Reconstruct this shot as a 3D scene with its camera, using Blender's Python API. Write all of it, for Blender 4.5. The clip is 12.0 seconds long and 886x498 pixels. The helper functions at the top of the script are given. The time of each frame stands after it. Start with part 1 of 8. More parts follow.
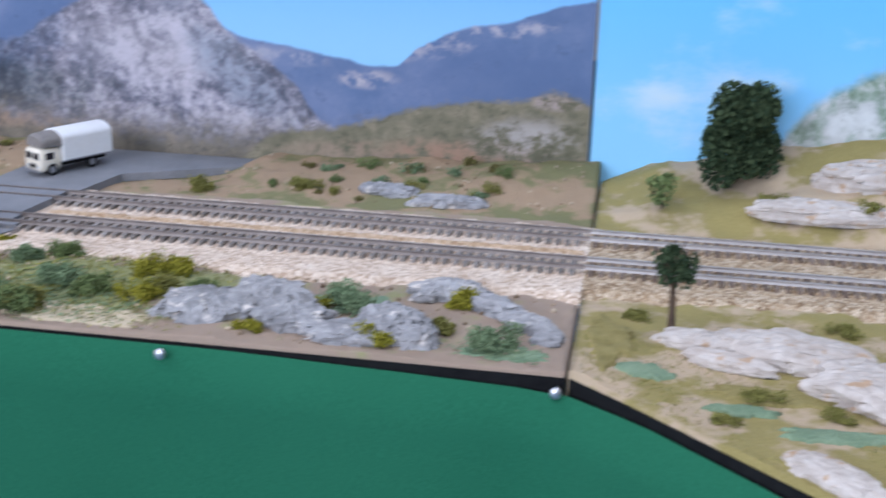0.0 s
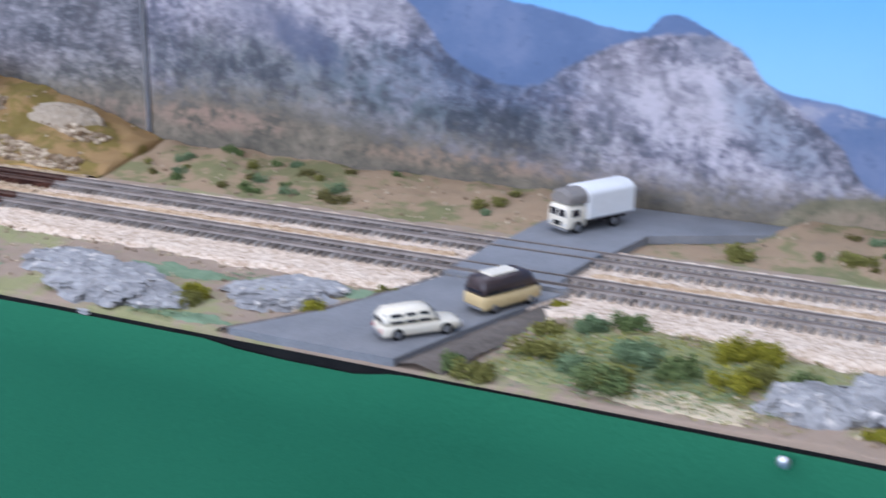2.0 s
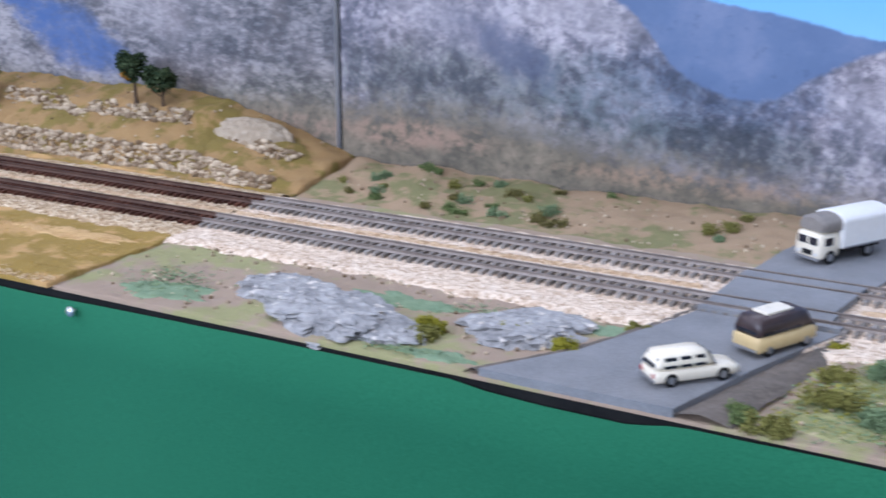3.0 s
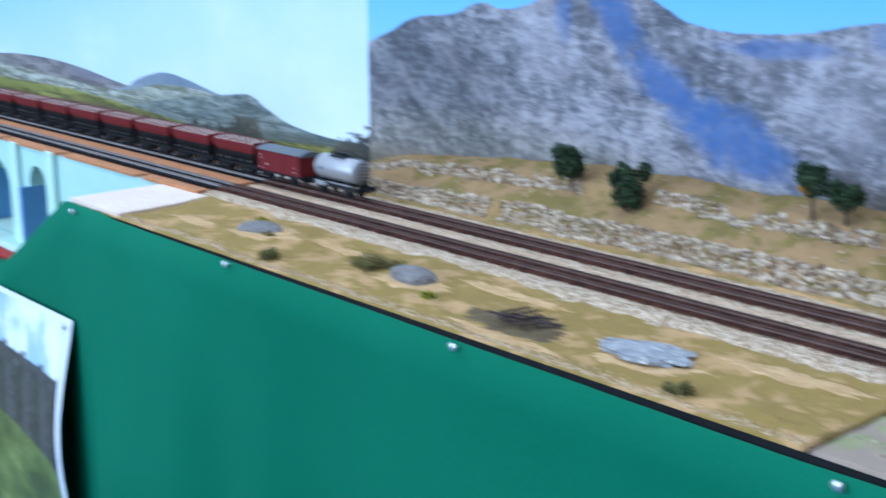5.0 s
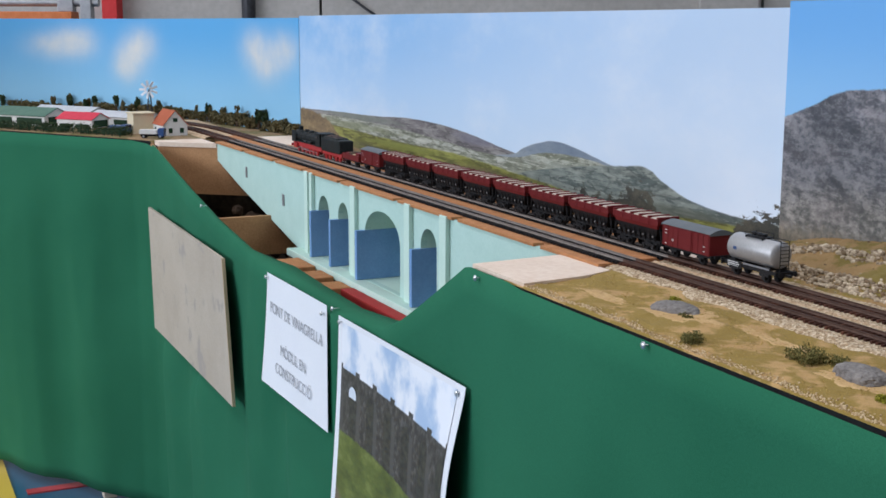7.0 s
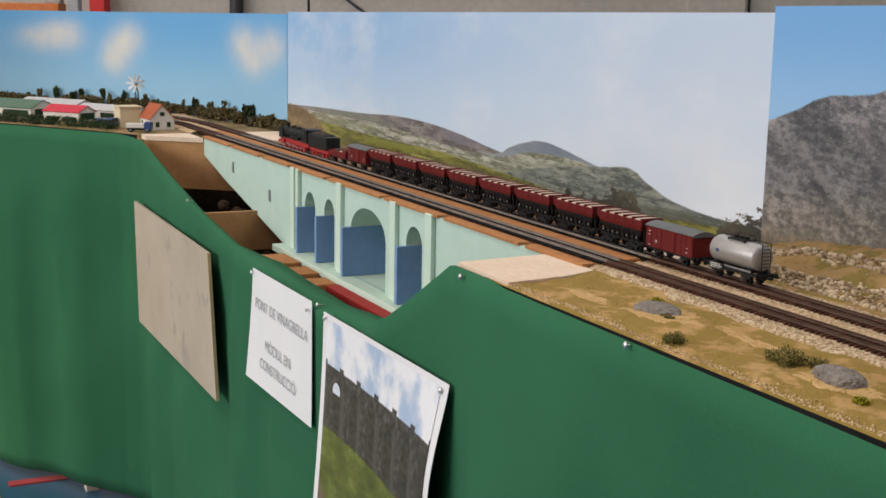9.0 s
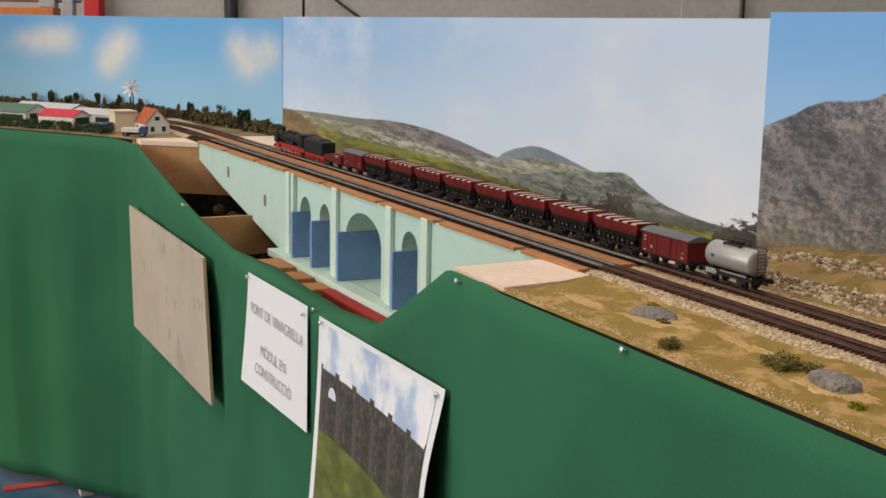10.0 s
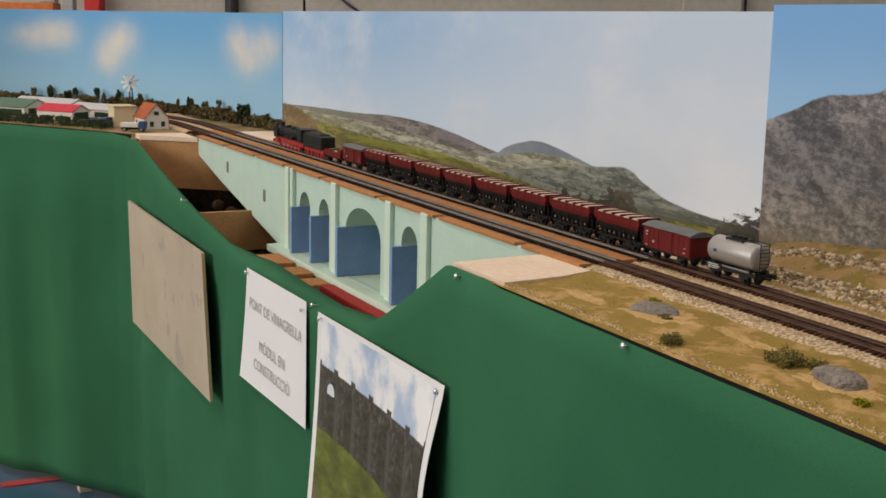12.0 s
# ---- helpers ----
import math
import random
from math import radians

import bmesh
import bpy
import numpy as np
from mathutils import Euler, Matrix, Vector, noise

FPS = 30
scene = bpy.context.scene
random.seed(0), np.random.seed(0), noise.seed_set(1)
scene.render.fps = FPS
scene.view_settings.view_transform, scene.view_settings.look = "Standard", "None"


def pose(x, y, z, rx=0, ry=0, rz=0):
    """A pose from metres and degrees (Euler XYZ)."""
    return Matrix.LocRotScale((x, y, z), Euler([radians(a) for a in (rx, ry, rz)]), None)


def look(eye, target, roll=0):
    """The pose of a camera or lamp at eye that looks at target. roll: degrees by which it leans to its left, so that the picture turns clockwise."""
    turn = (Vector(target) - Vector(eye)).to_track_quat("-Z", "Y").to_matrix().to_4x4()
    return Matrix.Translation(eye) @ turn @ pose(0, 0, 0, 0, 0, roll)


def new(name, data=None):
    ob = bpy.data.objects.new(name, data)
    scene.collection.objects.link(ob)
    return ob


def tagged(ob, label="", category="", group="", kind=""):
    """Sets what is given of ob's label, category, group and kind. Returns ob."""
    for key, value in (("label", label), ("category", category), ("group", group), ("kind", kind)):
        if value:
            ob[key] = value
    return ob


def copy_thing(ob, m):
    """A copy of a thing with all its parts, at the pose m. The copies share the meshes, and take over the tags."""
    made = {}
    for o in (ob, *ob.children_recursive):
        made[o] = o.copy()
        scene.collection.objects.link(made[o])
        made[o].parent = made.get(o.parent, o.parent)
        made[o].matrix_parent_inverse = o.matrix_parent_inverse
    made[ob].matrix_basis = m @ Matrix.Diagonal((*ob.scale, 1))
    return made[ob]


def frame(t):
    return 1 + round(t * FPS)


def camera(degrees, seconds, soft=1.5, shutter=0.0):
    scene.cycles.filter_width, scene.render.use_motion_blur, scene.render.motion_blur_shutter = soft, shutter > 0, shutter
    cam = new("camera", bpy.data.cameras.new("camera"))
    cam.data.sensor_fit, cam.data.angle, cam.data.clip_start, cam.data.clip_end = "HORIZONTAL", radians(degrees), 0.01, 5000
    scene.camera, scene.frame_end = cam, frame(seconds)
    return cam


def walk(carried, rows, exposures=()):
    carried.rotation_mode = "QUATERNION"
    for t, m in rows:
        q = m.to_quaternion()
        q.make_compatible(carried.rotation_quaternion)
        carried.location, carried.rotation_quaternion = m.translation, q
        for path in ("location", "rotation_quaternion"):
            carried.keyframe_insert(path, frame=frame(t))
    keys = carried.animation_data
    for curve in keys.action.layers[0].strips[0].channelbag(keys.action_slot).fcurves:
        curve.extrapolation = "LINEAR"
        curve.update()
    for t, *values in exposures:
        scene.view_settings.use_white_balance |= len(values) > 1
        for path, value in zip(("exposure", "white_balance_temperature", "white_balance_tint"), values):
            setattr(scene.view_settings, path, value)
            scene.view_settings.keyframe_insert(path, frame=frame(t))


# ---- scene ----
cam = camera(38.9, 12.0, soft=1.6, shutter=0.5)
PATH = [
    (0, (1.2235, 0.2723, 1.2916), (1.0019, 1.6771, 0.8148), 1.69),
    (0.5, (1.1915, 0.2738, 1.2893), (0.8615, 1.6487, 0.7888), 1.26),
    (1, (1.1542, 0.2828, 1.2860), (0.7273, 1.6468, 0.8307), 2.21),
    (1.5, (1.1044, 0.2921, 1.2805), (0.6164, 1.6324, 0.8162), 1.99),
    (2, (1.0287, 0.3107, 1.2866), (0.4479, 1.6205, 0.8428), 1.00),
    (2.5, (0.9630, 0.3277, 1.2875), (0.3116, 1.6040, 0.8436), 1.17),
    (2.7, (0.9403, 0.3344, 1.2826), (0.2791, 1.6074, 0.8440), 0.72),
    (4.3, (0.7774, 0.3395, 1.2685), (-0.1872, 1.4159, 0.8674), -0.31),
    (4.5, (0.7459, 0.3322, 1.2754), (-0.2569, 1.3780, 0.8873), -0.34),
    (5, (0.6665, 0.3119, 1.2901), (-0.4480, 1.2542, 0.9439), -0.36),
    (5.5, (0.6282, 0.2877, 1.2936), (-0.5981, 1.0978, 0.9937), -0.97),
    (6, (0.5941, 0.2720, 1.2946), (-0.7029, 0.9782, 1.0317), -0.96),
    (6.5, (0.5727, 0.2662, 1.2931), (-0.7590, 0.9047, 1.0307), -0.68),
    (7, (0.5626, 0.2711, 1.2848), (-0.7754, 0.8960, 1.0216), 0.18),
    (9, (0.5724, 0.2654, 1.2884), (-0.7572, 0.9066, 1.0218), 1.05),
    (9.5, (0.5703, 0.2702, 1.2855), (-0.7579, 0.9177, 1.0272), 1.17),
    (10, (0.5734, 0.2623, 1.2891), (-0.7540, 0.9102, 1.0281), 1.15),
    (10.5, (0.5720, 0.2626, 1.2893), (-0.7556, 0.9094, 1.0264), 1.35),
    (11, (0.5727, 0.2655, 1.2881), (-0.7510, 0.9213, 1.0284), 1.43),
    (11.5, (0.5744, 0.2717, 1.2872), (-0.7514, 0.9242, 1.0295), 1.15),
    (12, (0.5609, 0.2707, 1.2842), (-0.7665, 0.9171, 1.0193), 1.21),
]
# the clip's camera starts cool and bright, and settles to neutral
LOOK = [(0.0, 0.22, 5400, 19), (0.5, 0.18, 5300, 18), (1.0, 0.12, 5250, 17), (1.5, 0.20, 5300, 18), (2.7, 0.40, 5350, 19), (4.3, 0.34, 5100, 14), (5.0, 0.40, 4600, 8), (5.5, 0.36, 4150, 2), (6.0, 0.02, 4850, 11), (7.2, -0.09, 6000, 14), (8.8, -0.16, 7150, 17), (10.6, -0.19, 7550, 17), (11.5, -0.18, 7700, 17), (12.0, -0.36, 7850, 17)]
walk(cam, [(t, look(e, a, r)) for t, e, a, r in PATH], LOOK)


# ---------- world and light ----------
world = bpy.data.worlds.new("hall_air")
scene.world = world
world.use_nodes = True
world.node_tree.nodes["Background"].inputs[0].default_value = (0.80, 0.88, 1.0, 1)
world.node_tree.nodes["Background"].inputs[1].default_value = 0.25


def ceiling_lamp(x, y, sx, sy, watts):
    lamp = bpy.data.lights.new("skylight", "AREA")
    lamp.shape, lamp.size, lamp.size_y, lamp.energy = "RECTANGLE", sx, sy, watts
    lamp.color = (1.0, 0.97, 0.93)
    ob = new("skylight", lamp)
    ob.matrix_world = pose(x, y, 5.85)


# unseen overhead lamps, added as the hall's general light
for lx in (-5.0, -1.2, 2.6):
    for ly in (-2.2, 2.2):
        ceiling_lamp(lx, ly, 2.4, 1.6, 58)

# an unseen area lamp behind the visitors, added to brighten upright faces
lamp = bpy.data.lights.new("window_daylight", "AREA")
lamp.shape, lamp.size, lamp.size_y, lamp.energy, lamp.color = "RECTANGLE", 9.0, 3.0, 560, (0.93, 0.97, 1.0)
new("window_daylight", lamp).matrix_world = pose(-2.8, -6.7, 3.4, 90, 0, 0)

# ---------- materials ----------


def material(name):
    m = bpy.data.materials.new(name)
    m.use_nodes = True
    return m, m.node_tree, m.node_tree.nodes["Principled BSDF"]


def node(nt, kind, **values):
    n = nt.nodes.new(kind)
    for k, v in values.items():
        n.inputs[k.replace("_", " ")].default_value = v
    return n


def ramp(nt, fac, stops):
    r = nt.nodes.new("ShaderNodeValToRGB")
    e = r.color_ramp.elements
    while len(e) < len(stops):
        e.new(0.5)
    for k, (p, c) in zip(e, stops):
        k.position, k.color = p, (*c, 1)
    nt.links.new(fac, r.inputs[0])
    return r.outputs[0]


def noise_tex(nt, vec, scale, detail=4, rough=0.55):
    n = node(nt, "ShaderNodeTexNoise", Scale=scale, Detail=detail, Roughness=rough)
    if vec is not None:
        nt.links.new(vec, n.inputs["Vector"])
    return n.outputs["Fac"]


def mix(nt, fac, a, b, blend="MIX"):
    m = nt.nodes.new("ShaderNodeMix")
    m.data_type, m.blend_type = "RGBA", blend
    for sock, v in ((m.inputs[0], fac), (m.inputs[6], a), (m.inputs[7], b)):
        if isinstance(v, (int, float)):
            sock.default_value = v
        elif isinstance(v, tuple):
            sock.default_value = (*v, 1)
        else:
            nt.links.new(v, sock)
    return m.outputs[2]


def calc(nt, op, a, b=None, c=None):
    m = nt.nodes.new("ShaderNodeMath")
    m.operation = op
    for sock, v in zip(m.inputs, (a, b, c)):
        if v is None:
            continue
        if isinstance(v, (int, float)):
            sock.default_value = v
        else:
            nt.links.new(v, sock)
    return m.outputs[0]


def smooth(nt, v, lo, hi):
    m = nt.nodes.new("ShaderNodeMapRange")
    m.interpolation_type = "SMOOTHSTEP"
    nt.links.new(v, m.inputs[0])
    m.inputs[1].default_value, m.inputs[2].default_value = min(lo, hi), max(lo, hi)
    if lo > hi:
        m.inputs[3].default_value, m.inputs[4].default_value = 1.0, 0.0
    return m.outputs[0]


def bump(nt, bsdf, height, strength, distance):
    b = node(nt, "ShaderNodeBump", Strength=strength, Distance=distance)
    nt.links.new(height, b.inputs["Height"])
    nt.links.new(b.outputs[0], bsdf.inputs["Normal"])


def place(nt, which="Object"):
    return nt.nodes.new("ShaderNodeTexCoord").outputs[which]


def plain(name, dark, light, fine=300.0, broad=25.0, rough=0.7, metal=0.0, relief=0.3, deep=0.0008, wear=None):
    """Two colours mixed at two scales, with fine relief; wear: a third colour in worn spots."""
    m, nt, b = material(name)
    p = place(nt)
    f1, f2 = noise_tex(nt, p, fine), noise_tex(nt, p, broad, 3)
    f = calc(nt, "ADD", calc(nt, "MULTIPLY", f1, 0.55), calc(nt, "MULTIPLY", f2, 0.45))
    col = ramp(nt, f, [(0.34, dark), (0.66, light)])
    if wear:
        col = mix(nt, smooth(nt, noise_tex(nt, p, broad * 2.3, 5), 0.58, 0.68), col, wear)
    nt.links.new(col, b.inputs["Base Color"])
    nt.links.new(calc(nt, "MULTIPLY_ADD", f1, 0.25, rough - 0.12), b.inputs["Roughness"])
    b.inputs["Metallic"].default_value = metal
    b.inputs["Specular IOR Level"].default_value = 0.5 if rough < 0.5 else 0.18
    if relief:
        bump(nt, b, f1, relief, deep)
    return m


def by_piece(name, dark, light, rough=0.8):
    """Colour that differs from piece to piece of one mesh."""
    m, nt, b = material(name)
    g = nt.nodes.new("ShaderNodeNewGeometry")
    nt.links.new(ramp(nt, g.outputs["Random Per Island"], [(0.0, dark), (1.0, light)]), b.inputs["Base Color"])
    b.inputs["Roughness"].default_value = rough
    b.inputs["Specular IOR Level"].default_value = 0.15
    return m


# the broad two-tone mix stands in for soft shading of the folds
CLOTH = plain("green_felt", (0.015, 0.108, 0.054), (0.030, 0.162, 0.084), 900, 2.2, 0.95, relief=0.25, deep=0.0006)
BLACK_EDGE = plain("black_painted_wood", (0.004, 0.004, 0.005), (0.014, 0.014, 0.014), 200, 30, 0.8)
PLY = plain("pale_plywood", (0.70, 0.54, 0.41), (0.83, 0.69, 0.56), 120, 14, 0.75)
CORK = plain("orange_brown_cork", (0.34, 0.145, 0.055), (0.52, 0.245, 0.105), 500, 60, 0.85)
BROWN_BOARD = plain("brown_hardboard", (0.36, 0.19, 0.085), (0.52, 0.29, 0.14), 260, 20, 0.7)
MINT = plain("mint_foam_board", (0.43, 0.61, 0.54), (0.50, 0.67, 0.60), 260, 25, 0.8, relief=0.15)
MINT_RIB = plain("pale_mint_strip", (0.53, 0.70, 0.60), (0.60, 0.75, 0.66), 260, 25, 0.75, relief=0.15)
BLUE_FOAM = plain("blue_foam_block", (0.155, 0.29, 0.54), (0.21, 0.36, 0.62), 300, 30, 0.8, relief=0.2)
RED_PAINT = plain("dull_red_paint", (0.30, 0.02, 0.02), (0.40, 0.04, 0.03), 300, 30, 0.6)
# near-black brown puts the shade of the recess under the bridge into colour
RECESS_SHADE = plain("recess_shade_paint", (0.02, 0.017, 0.014), (0.09, 0.07, 0.05), 60, 12, 0.9)
PAPER = plain("white_paper", (0.76, 0.77, 0.80), (0.81, 0.82, 0.84), 300, 8, 0.8, relief=0.05)
CARD = plain("grey_beige_card", (0.40, 0.34, 0.27), (0.50, 0.44, 0.36), 400, 7, 0.85, relief=0.1, wear=(0.36, 0.32, 0.28))
CARD_EDGE = plain("worn_card_edge", (0.42, 0.30, 0.18), (0.55, 0.42, 0.27), 300, 30, 0.85)
INK = plain("grey_ink", (0.36, 0.36, 0.38), (0.48, 0.48, 0.50), 300, 30, 0.7, relief=0)
PIN = plain("steel_pin", (0.55, 0.55, 0.55), (0.75, 0.75, 0.74), 300, 30, 0.3, 0.9, relief=0)
CONCRETE = plain("grey_concrete", (0.38, 0.355, 0.325), (0.49, 0.46, 0.425), 30, 1.3, 0.9)
STEEL_DARK = plain("dark_steel", (0.03, 0.03, 0.035), (0.08, 0.08, 0.085), 40, 6, 0.5, 0.5)
STEEL_GREY = plain("grey_steel", (0.25, 0.25, 0.26), (0.38, 0.38, 0.39), 40, 6, 0.45, 0.6)
ORANGE = plain("orange_paint", (0.55, 0.16, 0.05), (0.68, 0.22, 0.08), 40, 6, 0.5)
RED_COLUMN = plain("red_column_paint", (0.52, 0.03, 0.03), (0.62, 0.05, 0.05), 30, 4, 0.5)
SPORT_BLUE = plain("blue_sports_floor", (0.02, 0.09, 0.16), (0.03, 0.12, 0.20), 200, 4, 0.4)
SPORT_YELLOW = plain("yellow_floor_paint", (0.62, 0.42, 0.04), (0.70, 0.50, 0.08), 200, 4, 0.45)
SPORT_RED = plain("red_floor_line", (0.42, 0.04, 0.05), (0.52, 0.06, 0.06), 200, 4, 0.45)
CEILING = plain("pale_ceiling", (0.55, 0.55, 0.55), (0.65, 0.65, 0.65), 10, 1, 0.9)
RAIL_STEEL = plain("rusty_rail", (0.055, 0.030, 0.022), (0.13, 0.078, 0.056), 800, 60, 0.5, 0.3)
RAIL_GREY = plain("grey_rail", (0.17, 0.14, 0.12), (0.32, 0.275, 0.24), 800, 60, 0.5, 0.35)
RAIL_PALE = plain("worn_bright_rail", (0.34, 0.30, 0.27), (0.52, 0.48, 0.44), 800, 60, 0.45, 0.35)
TIE_BROWN = by_piece("rust_brown_sleeper", (0.045, 0.018, 0.012), (0.12, 0.050, 0.031))
TIE_GREY = by_piece("weathered_sleeper", (0.16, 0.14, 0.12), (0.34, 0.31, 0.28))
TIE_DUSTY = by_piece("dusty_brown_sleeper", (0.13, 0.095, 0.07), (0.28, 0.22, 0.17))
TIE_BLACK = by_piece("black_sleeper", (0.008, 0.008, 0.009), (0.022, 0.021, 0.021))


def ballast_mat(name, colours, relief=0.9):
    m, nt, b = material(name)
    p = place(nt)
    v = node(nt, "ShaderNodeTexVoronoi", Scale=420.0)
    nt.links.new(p, v.inputs["Vector"])
    s = nt.nodes.new("ShaderNodeSeparateColor")
    nt.links.new(v.outputs["Color"], s.inputs[0])
    col = ramp(nt, s.outputs[0], colours)
    col = mix(nt, calc(nt, "MULTIPLY", noise_tex(nt, p, 40, 4), 0.5), col, colours[1][1], "MULTIPLY")
    nt.links.new(col, b.inputs["Base Color"])
    b.inputs["Roughness"].default_value = 0.95
    bump(nt, b, v.outputs["Distance"], relief, 0.002)
    return m


BALLAST_C = ballast_mat("sandy_grey_ballast", [(0.0, (0.26, 0.17, 0.085)), (0.45, (0.52, 0.385, 0.235)), (1.0, (0.78, 0.66, 0.48))])
BALLAST_B = ballast_mat("pink_beige_ballast", [(0.0, (0.46, 0.335, 0.23)), (0.45, (0.70, 0.565, 0.43)), (1.0, (0.88, 0.77, 0.63))], 0.45)
SAND_STRIP = ballast_mat("ochre_sand", [(0.0, (0.44, 0.30, 0.17)), (0.5, (0.62, 0.45, 0.28)), (1.0, (0.74, 0.58, 0.40))])


def ground_mat(name, soil, soil2, green, green2, share, patch):
    """Scatter-covered ground: soil with grass fibre patches."""
    m, nt, b = material(name)
    p = place(nt)
    fine, mid, wide = noise_tex(nt, p, 700, 3), noise_tex(nt, p, 90, 5), noise_tex(nt, p, patch, 4, 0.6)
    earth = mix(nt, calc(nt, "ADD", calc(nt, "MULTIPLY", fine, 0.5), calc(nt, "MULTIPLY", mid, 0.5)), soil, soil2)
    grass = mix(nt, fine, green, green2)
    f = calc(nt, "ADD", calc(nt, "MULTIPLY", wide, 0.75), calc(nt, "MULTIPLY", mid, 0.25))
    nt.links.new(mix(nt, smooth(nt, f, share - 0.05, share + 0.05), earth, grass), b.inputs["Base Color"])
    b.inputs["Roughness"].default_value = 0.95
    bump(nt, b, calc(nt, "ADD", fine, mid), 0.8, 0.0016)
    return m


GROUND_A = ground_mat("dry_meadow", (0.42, 0.30, 0.18), (0.60, 0.48, 0.32), (0.23, 0.185, 0.05), (0.40, 0.33, 0.12), 0.49, 16)
GROUND_B = ground_mat("grey_brown_soil", (0.29, 0.21, 0.15), (0.43, 0.33, 0.24), (0.24, 0.235, 0.10), (0.38, 0.36, 0.17), 0.54, 9)
GROUND_C = ground_mat("olive_grass", (0.41, 0.235, 0.080), (0.60, 0.39, 0.16), (0.23, 0.150, 0.026), (0.37, 0.245, 0.055), 0.46, 20)
GROUND_E = ground_mat("farm_field", (0.24, 0.15, 0.07), (0.34, 0.23, 0.12), (0.12, 0.10, 0.025), (0.20, 0.155, 0.05), 0.50, 10)
HILL_C = ground_mat("stony_dry_slope", (0.25, 0.145, 0.050), (0.43, 0.275, 0.115), (0.14, 0.105, 0.020), (0.28, 0.20, 0.047), 0.51, 26)
HILL_B = ground_mat("ochre_scrub_soil", (0.30, 0.20, 0.115), (0.46, 0.33, 0.20), (0.15, 0.145, 0.055), (0.27, 0.25, 0.11), 0.515, 16)
ASPHALT = plain("grey_model_asphalt", (0.175, 0.178, 0.186), (0.27, 0.272, 0.28), 700, 30, 0.85)
ASPHALT_EDGE = plain("dark_road_verge", (0.10, 0.085, 0.07), (0.20, 0.17, 0.145), 400, 60, 0.95)
ROCK_GREY = plain("blue_grey_rock", (0.20, 0.197, 0.197), (0.44, 0.43, 0.42), 200, 45, 0.9, relief=0.55, deep=0.0022, wear=(0.64, 0.59, 0.53))
ROCK_DARK = plain("dark_grey_rock", (0.13, 0.115, 0.105), (0.29, 0.265, 0.24), 300, 60, 0.9, relief=0.7, deep=0.0015)
ROCK_WHITE = plain("chalky_rock", (0.42, 0.355, 0.295), (0.63, 0.575, 0.51), 160, 40, 0.9, relief=0.5, deep=0.0018, wear=(0.46, 0.32, 0.20))
ROCK_BEIGE = plain("beige_plaster_rock", (0.30, 0.235, 0.16), (0.48, 0.40, 0.30), 200, 35, 0.9, relief=0.6, deep=0.002)
STONE = by_piece("loose_field_stone", (0.15, 0.095, 0.05), (0.60, 0.49, 0.345), 0.95)


def by_object(name, dark, light, rough=0.95):
    """Colour that differs from object to object."""
    m, nt, b = material(name)
    g = nt.nodes.new("ShaderNodeObjectInfo")
    nt.links.new(ramp(nt, g.outputs["Random"], [(0.0, dark), (1.0, light)]), b.inputs["Base Color"])
    b.inputs["Roughness"].default_value = rough
    b.inputs["Specular IOR Level"].default_value = 0.15
    return m


STONE_ONE = by_object("single_field_stone", (0.15, 0.095, 0.05), (0.60, 0.49, 0.345))
LEAF_DARK = by_piece("dark_green_foliage", (0.020, 0.038, 0.018), (0.072, 0.100, 0.045), 0.9)
OCHRE_SAND = plain("ochre_bare_sand", (0.44, 0.265, 0.105), (0.68, 0.47, 0.23), 700, 60, 0.95, relief=0.8, deep=0.0012, wear=(0.33, 0.225, 0.06))
SCORCHED = plain("scorched_ground", (0.085, 0.062, 0.035), (0.21, 0.155, 0.075), 700, 60, 0.95, relief=0.8, deep=0.0012)
OLIVE_SCATTER = plain("olive_meadow_scatter", (0.20, 0.165, 0.05), (0.36, 0.30, 0.12), 900, 80, 0.95, relief=0.8, deep=0.0012)
MINT_SCATTER = plain("mint_green_scatter", (0.155, 0.235, 0.135), (0.29, 0.37, 0.235), 900, 80, 0.95, relief=0.8, deep=0.0012)
PALE_GRASS = plain("pale_green_scatter", (0.21, 0.225, 0.085), (0.40, 0.39, 0.19), 800, 60, 0.95, relief=0.8, deep=0.0012, wear=(0.50, 0.41, 0.26))
PALE_SAND = plain("pale_sand_scatter", (0.50, 0.41, 0.26), (0.68, 0.58, 0.40), 800, 60, 0.95, relief=0.8, deep=0.0012)
LEAF_BUSH = by_piece("mid_green_foliage", (0.08, 0.12, 0.04), (0.22, 0.27, 0.10), 0.9)
LEAF_TEAL = by_piece("blue_green_foliage", (0.12, 0.18, 0.09), (0.26, 0.34, 0.18), 0.9)
LEAF_SCRUB = by_piece("dark_olive_foliage", (0.085, 0.080, 0.024), (0.23, 0.20, 0.07), 0.9)
LEAF_OLIVE = by_piece("olive_foliage", (0.13, 0.13, 0.03), (0.30, 0.28, 0.08), 0.9)
LEAF_YELLOW = by_piece("yellow_green_foliage", (0.16, 0.16, 0.015), (0.40, 0.36, 0.04), 0.9)
LEAF_ORANGE = by_piece("orange_foliage", (0.25, 0.12, 0.01), (0.46, 0.25, 0.03), 0.9)
BARK = plain("brown_bark", (0.06, 0.04, 0.03), (0.13, 0.09, 0.06), 500, 60, 0.9)
CHAR = plain("charred_wood", (0.02, 0.018, 0.018), (0.10, 0.07, 0.06), 500, 80, 0.9)

